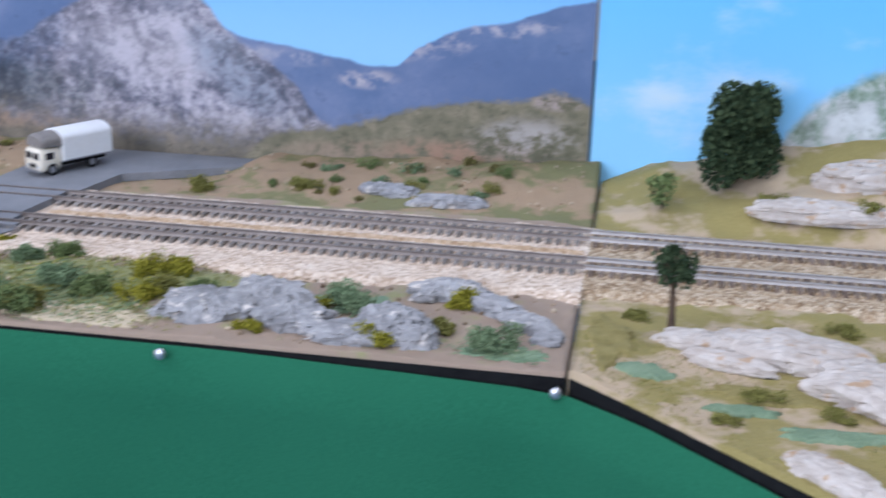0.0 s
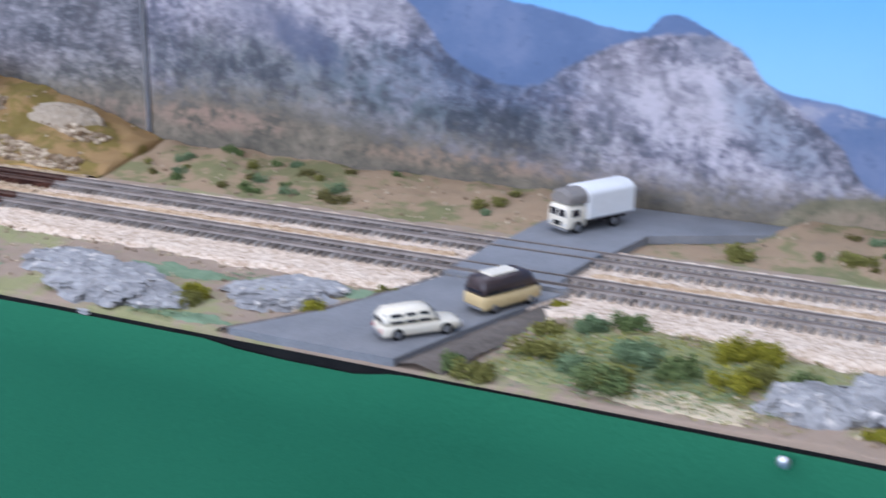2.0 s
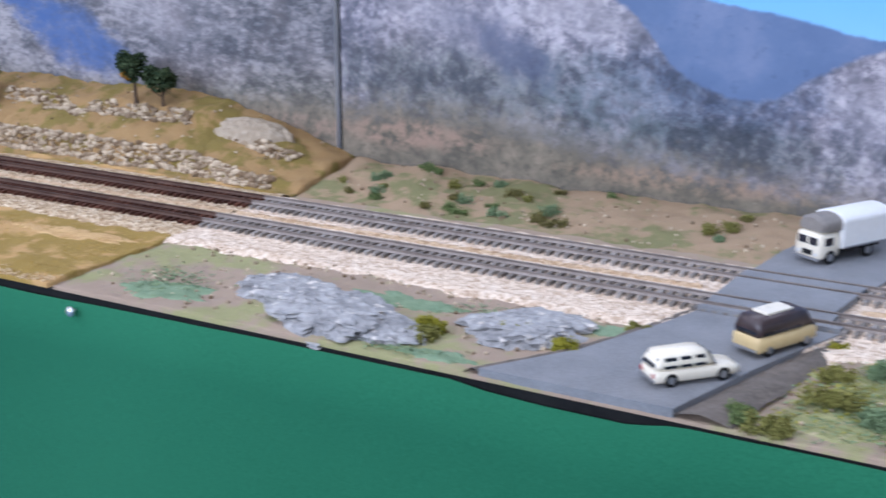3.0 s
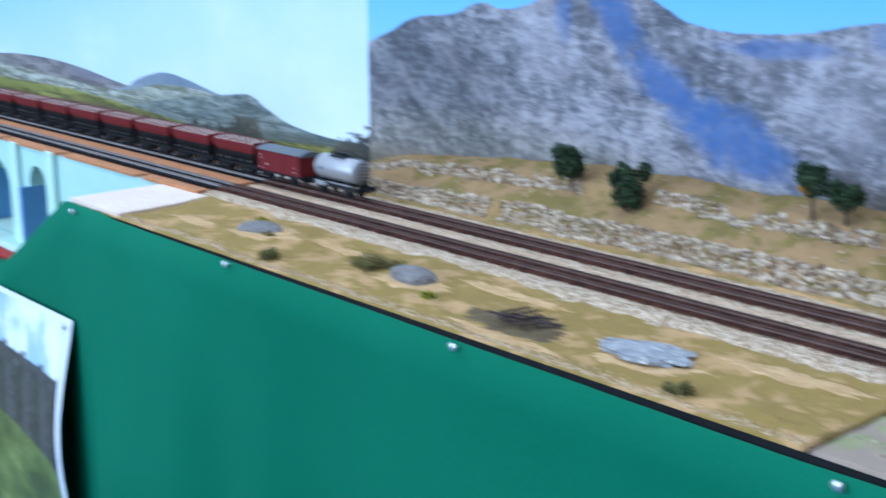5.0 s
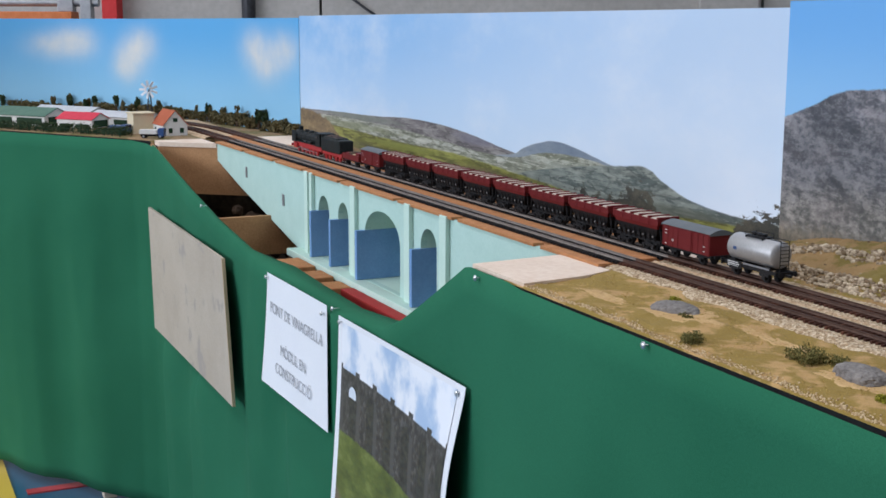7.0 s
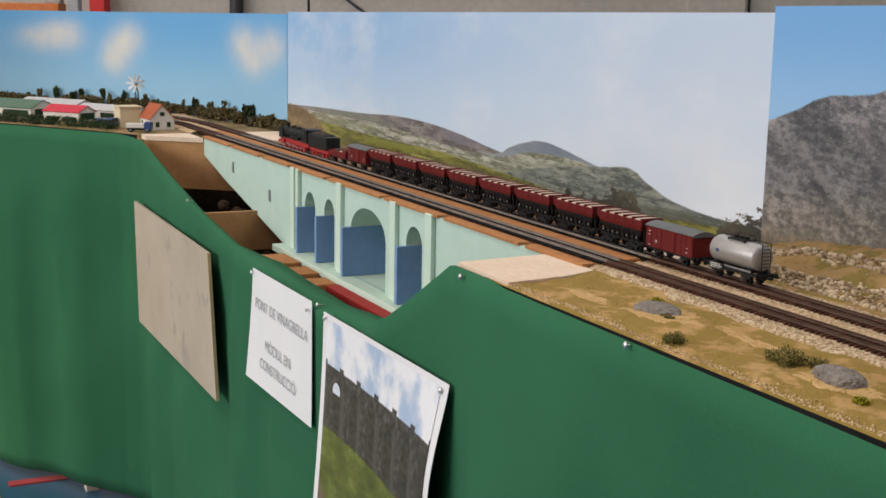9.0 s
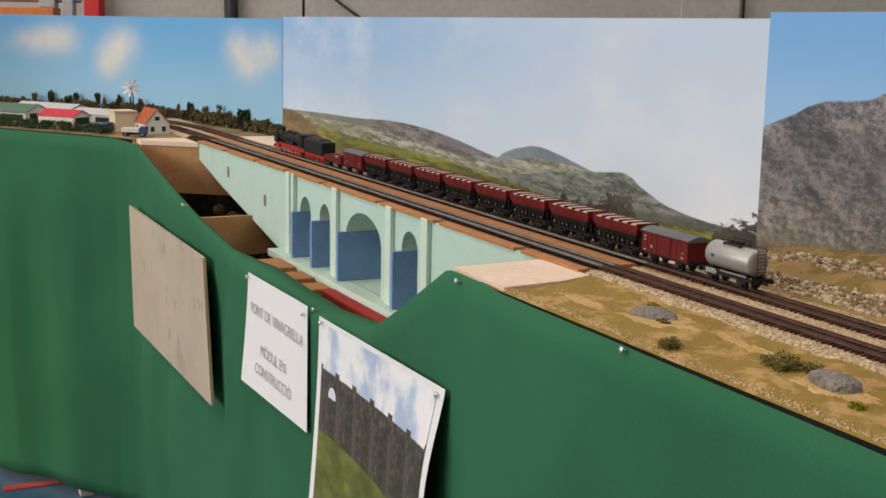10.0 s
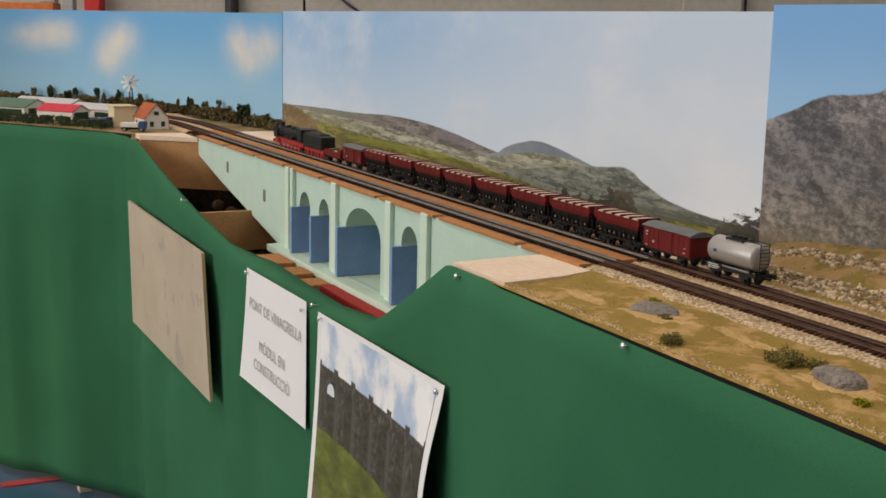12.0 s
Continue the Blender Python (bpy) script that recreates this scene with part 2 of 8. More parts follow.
WAGON_RED = plain("oxide_red_wagon", (0.115, 0.010, 0.011), (0.158, 0.018, 0.018), 700, 40, 0.5, relief=0.1)
WAGON_DARK = plain("black_underframe", (0.006, 0.006, 0.007), (0.022, 0.021, 0.021), 700, 60, 0.55, relief=0.2)
ROOF_GREY = plain("grey_wagon_roof", (0.10, 0.11, 0.115), (0.15, 0.16, 0.165), 700, 40, 0.6, relief=0.1)
GRAVEL_LOAD = plain("beige_gravel_load", (0.36, 0.28, 0.22), (0.50, 0.41, 0.33), 900, 120, 0.95, relief=0.5, deep=0.0006)
GRIP = plain("pale_lever_highlight", (0.20, 0.19, 0.18), (0.34, 0.33, 0.31), 500, 40, 0.45, 0.4, relief=0)
GRIT = by_piece("ochre_grit", (0.34, 0.22, 0.10), (0.74, 0.58, 0.36), 0.95)
SILVER = plain("silver_tank_paint", (0.36, 0.355, 0.35), (0.45, 0.445, 0.44), 500, 40, 0.42, 0.5, relief=0.05)
LOCO_BLACK = plain("satin_black_boiler", (0.008, 0.010, 0.010), (0.022, 0.026, 0.025), 700, 50, 0.5, relief=0.1)
LOCO_RED = plain("red_running_gear", (0.33, 0.012, 0.016), (0.43, 0.03, 0.03), 700, 50, 0.45, relief=0.1)
WHITE_MARK = plain("white_lettering", (0.55, 0.55, 0.53), (0.70, 0.70, 0.68), 700, 50, 0.6, relief=0)
CAR_CREAM = plain("cream_car_paint", (0.78, 0.70, 0.55), (0.84, 0.77, 0.62), 300, 40, 0.3, relief=0)
VAN_CREAM = plain("straw_van_paint", (0.58, 0.43, 0.20), (0.65, 0.50, 0.25), 300, 40, 0.35, relief=0)
VAN_BROWN = plain("dark_brown_roof_paint", (0.035, 0.022, 0.022), (0.06, 0.04, 0.04), 300, 40, 0.35, relief=0)
BOX_WHITE = plain("white_lorry_paint", (0.80, 0.79, 0.76), (0.86, 0.85, 0.82), 300, 40, 0.5, relief=0)
FAIRING = plain("grey_brown_roof_paint", (0.20, 0.18, 0.16), (0.27, 0.245, 0.22), 300, 40, 0.5, relief=0)
GLASS_DARK = plain("tinted_car_glass", (0.01, 0.012, 0.02), (0.02, 0.022, 0.035), 300, 40, 0.12, relief=0)
RUBBER = plain("black_tyre", (0.010, 0.010, 0.010), (0.02, 0.02, 0.02), 500, 50, 0.8, relief=0)
WALL_CREAM = plain("cream_plaster", (0.62, 0.52, 0.34), (0.72, 0.63, 0.45), 400, 50, 0.85)
WALL_WHITE = plain("white_plaster", (0.66, 0.64, 0.60), (0.76, 0.74, 0.70), 400, 50, 0.85)
ROOF_RED = plain("terracotta_roof", (0.32, 0.085, 0.04), (0.45, 0.13, 0.065), 500, 60, 0.85)
ROOF_BRIGHT = plain("bright_red_sheet_roof", (0.52, 0.035, 0.06), (0.62, 0.06, 0.09), 400, 50, 0.5)
ROOF_GREEN = plain("green_sheet_roof", (0.07, 0.14, 0.10), (0.12, 0.20, 0.15), 400, 50, 0.6)
ROOF_PALE = plain("pale_grey_sheet_roof", (0.42, 0.43, 0.44), (0.55, 0.56, 0.57), 400, 50, 0.6)
TRUCK_BLUE = plain("blue_truck_paint", (0.02, 0.05, 0.16), (0.03, 0.08, 0.22), 400, 50, 0.4)
GREEN_FENCE = plain("dark_green_fence", (0.012, 0.035, 0.018), (0.03, 0.06, 0.03), 400, 50, 0.8)

# ---------- printed backdrops: layers below ridge lines ----------


def ridge_line(nt, u, pts):
    """Height of a ridge along u, through pts (u, z)."""
    lo, hi = pts[0][0], pts[-1][0]
    m = nt.nodes.new("ShaderNodeMapRange")
    nt.links.new(u, m.inputs[0])
    m.inputs[1].default_value, m.inputs[2].default_value = lo, hi
    c = nt.nodes.new("ShaderNodeFloatCurve")
    nt.links.new(m.outputs[0], c.inputs["Value"])
    k = c.mapping.curves[0]
    for i, (x, z) in enumerate(pts):
        a, b = (x - lo) / (hi - lo), (z - 1.0) / 0.4
        if i in (0, len(pts) - 1):
            q = k.points[0] if i == 0 else k.points[len(k.points) - 1]
            q.location = (a, b)
        else:
            k.points.new(a, b)
    c.mapping.update()
    return calc(nt, "MULTIPLY_ADD", c.outputs[0], 0.4, 1.0)


def print_mat(name, sky_low, sky_high, z_low, z_high, clouds, layers, pale=None):
    """A matt photographic print. layers, back to front: (ridge points, raggedness, edge, dark, mid, light, grain scale, stretch, kind, shades)."""
    m, nt, b = material(name)
    p = nt.nodes.new("ShaderNodeUVMap").outputs[0]
    sep = nt.nodes.new("ShaderNodeSeparateXYZ")
    nt.links.new(p, sep.inputs[0])
    u, z = sep.outputs[0], sep.outputs[1]
    col = mix(nt, smooth(nt, z, z_low, z_high), sky_low, sky_high)
    if pale:
        col = mix(nt, calc(nt, "MULTIPLY", smooth(nt, u, pale[0], pale[1]), pale[3]), col, pale[2])
    if clouds:
        tint, lo, hi, scale = clouds
        mp = node(nt, "ShaderNodeMapping", Scale=(1.0, 1.8, 1.0))
        nt.links.new(p, mp.inputs[0])
        col = mix(nt, calc(nt, "MULTIPLY", smooth(nt, noise_tex(nt, mp.outputs[0], scale, 6, 0.6), lo, hi), 0.85), col, tint)
    for pts, rag, edge, dark, mid, light, grain, stretch, kind, shades in layers:
        sx, sy = stretch
        mp = node(nt, "ShaderNodeMapping", Scale=(sx, sy, 1.0), Rotation=(0, 0, 0.45 if kind == "rock" else 0.0))
        nt.links.new(p, mp.inputs[0])
        q = mp.outputs[0]
        n1, n2 = noise_tex(nt, q, grain * 2.4, 7, 0.72), noise_tex(nt, q, grain * 0.22, 5, 0.6)
        n3 = noise_tex(nt, q, grain * 0.8, 7, 0.68)
        wet = tuple(0.62 * k for k in dark)
        pale_tone = tuple(min(1.0, 1.25 * k) for k in light)
        if kind == "rock":
            # pale rock faces broken by gullies and freckled with shrubs, thick in some places and thin in others
            crag = node(nt, "ShaderNodeTexNoise", Scale=grain * 0.62, Detail=11.0, Roughness=0.80, Distortion=0.25)
            nt.links.new(q, crag.inputs["Vector"])
            fine = noise_tex(nt, q, grain * 2.5, 6, 0.72)
            lines = node(nt, "ShaderNodeMapping", Scale=(sx * 1.5, sy * 0.42, 1.0), Rotation=(0, 0, -0.55))
            nt.links.new(p, lines.inputs[0])
            gully = noise_tex(nt, lines.outputs[0], grain * 0.9, 7, 0.66)
            cover = noise_tex(nt, q, grain * 0.10, 3, 0.5)
            g = calc(nt, "ADD", calc(nt, "MULTIPLY", crag.outputs["Fac"], 0.50), calc(nt, "MULTIPLY", fine, 0.32))
            g = calc(nt, "ADD", calc(nt, "ADD", g, calc(nt, "MULTIPLY", gully, 0.18)), calc(nt, "MULTIPLY", calc(nt, "SUBTRACT", cover, 0.5), 0.25))
            tone = ramp(nt, g, [(0.40, pale_tone), (0.455, light), (0.50, mid), (0.545, dark), (0.615, wet)])
            tone = mix(nt, calc(nt, "MULTIPLY", smooth(nt, noise_tex(nt, q, grain * 0.3, 3), 0.48, 0.62), 0.15), tone, (0.40, 0.33, 0.33))
        elif kind == "fields":
            # a patchwork of fields with hedges between
            cells = []
            for feature in ("F1", "DISTANCE_TO_EDGE"):
                v = node(nt, "ShaderNodeTexVoronoi", Scale=grain)
                v.feature = feature
                wob = nt.nodes.new("ShaderNodeMix")
                wob.data_type = "VECTOR"
                wob.inputs[0].default_value = 0.025
                w = node(nt, "ShaderNodeTexNoise", Scale=grain * 0.9, Detail=4.0)
                nt.links.new(q, w.inputs["Vector"])
                nt.links.new(q, wob.inputs[4])
                nt.links.new(w.outputs["Color"], wob.inputs[5])
                nt.links.new(wob.outputs[1], v.inputs["Vector"])
                cells.append(v)
            sc = nt.nodes.new("ShaderNodeSeparateColor")
            nt.links.new(cells[0].outputs["Color"], sc.inputs[0])
            f = calc(nt, "ADD", calc(nt, "MULTIPLY", sc.outputs[0], 0.55), calc(nt, "MULTIPLY", n3, 0.45))
            tone = ramp(nt, f, [(0.25, dark), (0.48, mid), (0.75, light)])
            tone = mix(nt, calc(nt, "MULTIPLY", smooth(nt, n2, 0.54, 0.64), 0.45), tone, dark)
            hedge = calc(nt, "MULTIPLY", smooth(nt, cells[1].outputs["Distance"], 0.12, 0.02), smooth(nt, n3, 0.44, 0.54))
            tone = mix(nt, calc(nt, "MULTIPLY", hedge, 0.8), tone, wet)
            tone = mix(nt, calc(nt, "MULTIPLY", smooth(nt, n1, 0.585, 0.65), 0.55), tone, wet)
            tone = mix(nt, calc(nt, "MULTIPLY", smooth(nt, noise_tex(nt, q, grain * 3.6, 3, 0.6), 0.58, 0.64), 0.7), tone, pale_tone)
            # pale walls and lanes lying along the slope
            lie = node(nt, "ShaderNodeMapping", Scale=(sx * 0.42, sy * 1.5, 1.0), Rotation=(0, 0, -0.03))
            nt.links.new(p, lie.inputs[0])
            lane = noise_tex(nt, lie.outputs[0], grain * 1.1, 6, 0.66)
            tone = mix(nt, calc(nt, "MULTIPLY", smooth(nt, lane, 0.54, 0.61), 0.6), tone, pale_tone)
            tone = mix(nt, calc(nt, "MULTIPLY", smooth(nt, lane, 0.455, 0.39), 0.6), tone, wet)
        elif kind == "haze":
            f = calc(nt, "ADD", calc(nt, "MULTIPLY", n2, 0.6), calc(nt, "MULTIPLY", n3, 0.4))
            tone = ramp(nt, f, [(0.38, dark), (0.50, mid), (0.62, light)])
            tone = mix(nt, calc(nt, "MULTIPLY", smooth(nt, n1, 0.56, 0.64), 0.35), tone, wet)
        else:
            f = calc(nt, "ADD", calc(nt, "ADD", calc(nt, "MULTIPLY", n1, 0.36), calc(nt, "MULTIPLY", n2, 0.28)), calc(nt, "MULTIPLY", n3, 0.36))
            tone = ramp(nt, f, [(0.41, dark), (0.50, mid), (0.60, light)])
            tone = mix(nt, calc(nt, "MULTIPLY", smooth(nt, noise_tex(nt, p, grain * 4.0, 3, 0.6), 0.55, 0.66), 0.5), tone, wet)
        if kind in ("rock", "fields"):
            # slopes turned to the light and away from it
            away = node(nt, "ShaderNodeMapping", Location=(0.28 / grain, 0.30 / grain, 0.0), Scale=(sx, sy, 1.0))
            toward = node(nt, "ShaderNodeMapping", Scale=(sx, sy, 1.0))
            nt.links.new(p, away.inputs[0])
            nt.links.new(p, toward.inputs[0])
            turn = calc(nt, "SUBTRACT", noise_tex(nt, toward.outputs[0], grain * 0.55, 8, 0.66), noise_tex(nt, away.outputs[0], grain * 0.55, 8, 0.66))
            tone = mix(nt, calc(nt, "MULTIPLY", smooth(nt, turn, 0.01, 0.12), 0.45), tone, pale_tone)
            tone = mix(nt, calc(nt, "MULTIPLY", smooth(nt, turn, -0.01, -0.12), 0.45), tone, wet)
        for spot in shades:
            if len(spot) == 6:
                # a slanting belt in the photograph
                tint, u0, z0, u1, z1, w = spot
                t = calc(nt, "DIVIDE", calc(nt, "SUBTRACT", z, z0), z1 - z0)
                off = calc(nt, "ABSOLUTE", calc(nt, "SUBTRACT", u, calc(nt, "MULTIPLY_ADD", t, u1 - u0, u0)))
                off = calc(nt, "ADD", off, calc(nt, "MULTIPLY", calc(nt, "SUBTRACT", n3, 0.5), w * 2.2))
                off = calc(nt, "ADD", off, calc(nt, "MULTIPLY", calc(nt, "SUBTRACT", n2, 0.5), w * 2.2))
                belt = calc(nt, "SUBTRACT", 1.0, smooth(nt, off, w * 0.45, w * 1.20))
                ends = calc(nt, "MULTIPLY", smooth(nt, t, -0.2, 0.15), calc(nt, "SUBTRACT", 1.0, smooth(nt, t, 0.85, 1.2)))
                fac = calc(nt, "MULTIPLY", calc(nt, "MULTIPLY", belt, ends), 0.78)
            else:
                # a ragged patch, slanting by lean
                tint, uc, zc, ru, rz, lean, much = spot
                dz = calc(nt, "SUBTRACT", z, zc)
                du = calc(nt, "DIVIDE", calc(nt, "SUBTRACT", u, calc(nt, "MULTIPLY_ADD", dz, lean, uc)), ru)
                dz = calc(nt, "DIVIDE", dz, rz)
                off = calc(nt, "SQRT", calc(nt, "ADD", calc(nt, "MULTIPLY", du, du), calc(nt, "MULTIPLY", dz, dz)))
                off = calc(nt, "ADD", off, calc(nt, "MULTIPLY", calc(nt, "SUBTRACT", n3, 0.5), 1.8))
                fac = calc(nt, "MULTIPLY", calc(nt, "SUBTRACT", 1.0, smooth(nt, off, 0.45, 1.3)), much)
                if kind == "haze" and tint[0] > 0.3:
                    fac = calc(nt, "MULTIPLY", fac, smooth(nt, n1, 0.44, 0.60))
                if kind == "scrub":
                    fac = calc(nt, "MULTIPLY", fac, smooth(nt, calc(nt, "ADD", calc(nt, "MULTIPLY", n1, 0.5), calc(nt, "MULTIPLY", n3, 0.5)), 0.44, 0.55))
                if kind == "rock":
                    fac = calc(nt, "MULTIPLY", fac, calc(nt, "MULTIPLY_ADD", smooth(nt, fine, 0.62, 0.46), 0.3, 0.7))
            if kind == "rock" and max(tint) < 0.2 and max(tint) - min(tint) < 0.09:
                # darker woods keep the grain of the slope
                tint = mix(nt, 1.0, tone, tuple(min(1.0, a / b) for a, b in zip(tint, mid)), "MULTIPLY")
            tone = mix(nt, fac, tone, tint)
        top = calc(nt, "ADD", ridge_line(nt, u, pts), calc(nt, "MULTIPLY", calc(nt, "SUBTRACT", n1, 0.5), rag))
        col = mix(nt, smooth(nt, calc(nt, "SUBTRACT", top, z), -edge, edge), col, tone)
    nt.links.new(col, b.inputs["Base Color"])
    b.inputs["Roughness"].default_value = 0.62
    bump(nt, b, noise_tex(nt, p, 3.0, 2), 0.12, 0.01)
    return m


RIDGE_FAR = [(-0.70, 1.17), (-0.64, 1.19), (-0.59, 1.209), (-0.515, 1.216), (-0.46, 1.231), (-0.434, 1.225), (-0.377, 1.233), (-0.345, 1.26), (-0.297, 1.268), (-0.25, 1.262), (-0.19, 1.236), (-0.144, 1.217), (-0.04, 1.212), (0.06, 1.226), (0.2, 1.236), (0.26, 1.235)]
BLUE_SHADE = (0.055, 0.115, 0.30)
MAUVE, PALE = (0.155, 0.16, 0.21), (0.46, 0.43, 0.46)
WOODED = (0.085, 0.095, 0.105)
BACK_C = print_mat("mountain_photo_print", (0.27, 0.52, 0.80), (0.15, 0.40, 0.76), 1.16, 1.31, None, [
    (RIDGE_FAR, 0.008, 0.0015, (0.085, 0.088, 0.105), (0.165, 0.162, 0.182), (0.31, 0.295, 0.31), 62, (0.60, 1.0), "rock",
     [((0.072, 0.075, 0.082), -0.57, 1.12, 0.20, 0.085, 0.0, 0.75), (BLUE_SHADE, -0.250, 1.222, 0.030, 0.045, -0.6, 0.85), (BLUE_SHADE, -0.175, 1.150, 0.040, 0.040, -1.2, 0.9), (BLUE_SHADE, -0.090, 1.105, 0.062, 0.042, -1.0, 0.9), (BLUE_SHADE, -0.328, 1.220, 0.014, 0.03, 0.0, 0.7), (BLUE_SHADE, -0.045, 1.198, 0.07, 0.010, 0.0, 0.75),
      (PALE, -0.36, 1.19, 0.05, 0.05, -0.4, 0.35), (PALE, 0.02, 1.15, 0.08, 0.05, -0.5, 0.25), ((0.095, 0.10, 0.115), 0.19, 1.12, 0.08, 0.06, 0.0, 0.3), (BLUE_SHADE, 0.08, 1.215, 0.03, 0.02, 0.0, 0.5)]),
    ([(-0.70, 1.075), (-0.5, 1.09), (-0.28, 1.08), (-0.1, 1.05), (0.05, 1.07), (0.15, 1.08), (0.26, 1.09)], 0.05, 0.030, (0.085, 0.082, 0.074), (0.15, 0.142, 0.125), (0.27, 0.25, 0.22), 62, (0.60, 1.0), "rock", []),
    ([(-0.70, 1.035), (-0.3, 1.045), (0.0, 1.055), (0.26, 1.06)], 0.03, 0.014, (0.09, 0.078, 0.058), (0.165, 0.14, 0.10), (0.28, 0.23, 0.165), 46, (1.0, 0.8), "scrub", [((0.33, 0.22, 0.16), 0.22, 1.035, 0.09, 0.014, 0.0, 0.6)])])
BACK_B = print_mat("valley_photo_print", (0.30, 0.58, 0.86), (0.16, 0.44, 0.82), 1.09, 1.22, None, [
    ([(0.24, 1.235), (0.4, 1.20), (0.6, 1.178), (0.685, 1.165), (0.722, 1.157), (0.754, 1.154), (0.774, 1.169), (0.81, 1.158), (0.845, 1.128), (0.874, 1.114), (0.92, 1.107), (0.96, 1.10), (1.006, 1.095), (1.03, 1.112), (1.073, 1.132), (1.107, 1.138), (1.153, 1.154), (1.19, 1.16)], 0.008, 0.0018, (0.075, 0.125, 0.25), (0.11, 0.165, 0.30), (0.18, 0.225, 0.36), 24, (1.0, 1.0), "haze",
     [((0.44, 0.41, 0.45), 0.985, 1.083, 0.026, 0.008, 0.0, 1.0), ((0.42, 0.40, 0.45), 1.045, 1.112, 0.03, 0.012, 2.0, 1.0), ((0.42, 0.40, 0.45), 1.10, 1.132, 0.05, 0.008, 2.0, 0.9), ((0.36, 0.36, 0.43), 0.90, 1.100, 0.05, 0.009, -2.0, 0.9), ((0.09, 0.14, 0.27), 1.10, 1.08, 0.09, 0.04, 0.0, 0.6)]),
    ([(0.24, 1.29), (0.34, 1.25), (0.46, 1.21), (0.54, 1.165), (0.60, 1.11), (0.65, 1.10), (0.69, 1.12), (0.74, 1.145), (0.78, 1.154), (0.822, 1.152), (0.86, 1.118), (0.92, 1.075), (0.95, 1.04), (1.19, 1.0)], 0.012, 0.003, (0.115, 0.118, 0.155), (0.225, 0.215, 0.26), (0.44, 0.41, 0.445), 48, (1.0, 1.0), "rock",
     [((0.085, 0.105, 0.175), 0.625, 1.115, 0.085, 0.05, -0.5, 0.8), ((0.11, 0.13, 0.18), 0.870, 1.08, 0.04, 0.04, -0.8, 0.8), (WOODED, 0.62, 1.060, 0.13, 0.024, 0.0, 0.8), (WOODED, 0.38, 1.09, 0.17, 0.045, 0.0, 0.85), ((0.085, 0.105, 0.15), 0.56, 1.092, 0.12, 0.045, 0.0, 0.85), (MAUVE, 0.40, 1.14, 0.05, 0.03, -0.7, 0.6), (PALE, 0.77, 1.10, 0.06, 0.03, -0.5, 0.35), (PALE, 0.49, 1.165, 0.05, 0.03, -0.9, 0.45), (PALE, 0.33, 1.17, 0.04, 0.04, -0.5, 0.35), ((0.13, 0.15, 0.20), 0.81, 1.145, 0.02, 0.015, 0.0, 0.6), ((0.075, 0.095, 0.17), 0.43, 1.125, 0.035, 0.03, -1.0, 0.7)]),
    ([(0.24, 1.065), (0.34, 1.07), (0.44, 1.065), (0.53, 1.052), (0.62, 1.040), (0.75, 1.032), (0.885, 1.030), (1.19, 1.035)], 0.05, 0.024, (0.085, 0.076, 0.055), (0.15, 0.128, 0.09), (0.255, 0.21, 0.15), 36, (1.0, 1.0), "scrub",
     [((0.12, 0.12, 0.115), 0.50, 1.055, 0.10, 0.012, 0.0, 0.5), ((0.35, 0.23, 0.165), 0.33, 1.040, 0.09, 0.015, 0.0, 0.75), ((0.34, 0.23, 0.15), 0.60, 1.026, 0.13, 0.010, 0.0, 0.7), ((0.36, 0.30, 0.24), 0.75, 1.026, 0.05, 0.006, 0.0, 0.6)]),
    ([(0.24, 1.0), (0.86, 1.0), (0.90, 1.028), (0.958, 1.038), (1.036, 1.061), (1.076, 1.068), (1.12, 1.071), (1.148, 1.08), (1.19, 1.062)], 0.018, 0.004, (0.105, 0.10, 0.055), (0.175, 0.158, 0.095), (0.28, 0.24, 0.155), 36, (1.0, 1.0), "scrub",
     [((0.36, 0.21, 0.135), 1.07, 1.020, 0.09, 0.014, 0.0, 0.75), ((0.44, 0.40, 0.37), 1.125, 1.040, 0.045, 0.020, 0.3, 0.8), ((0.48, 0.38, 0.36), 1.150, 1.072, 0.022, 0.008, 0.0, 0.7), ((0.34, 0.24, 0.17), 0.96, 1.016, 0.06, 0.010, 0.0, 0.6)])])
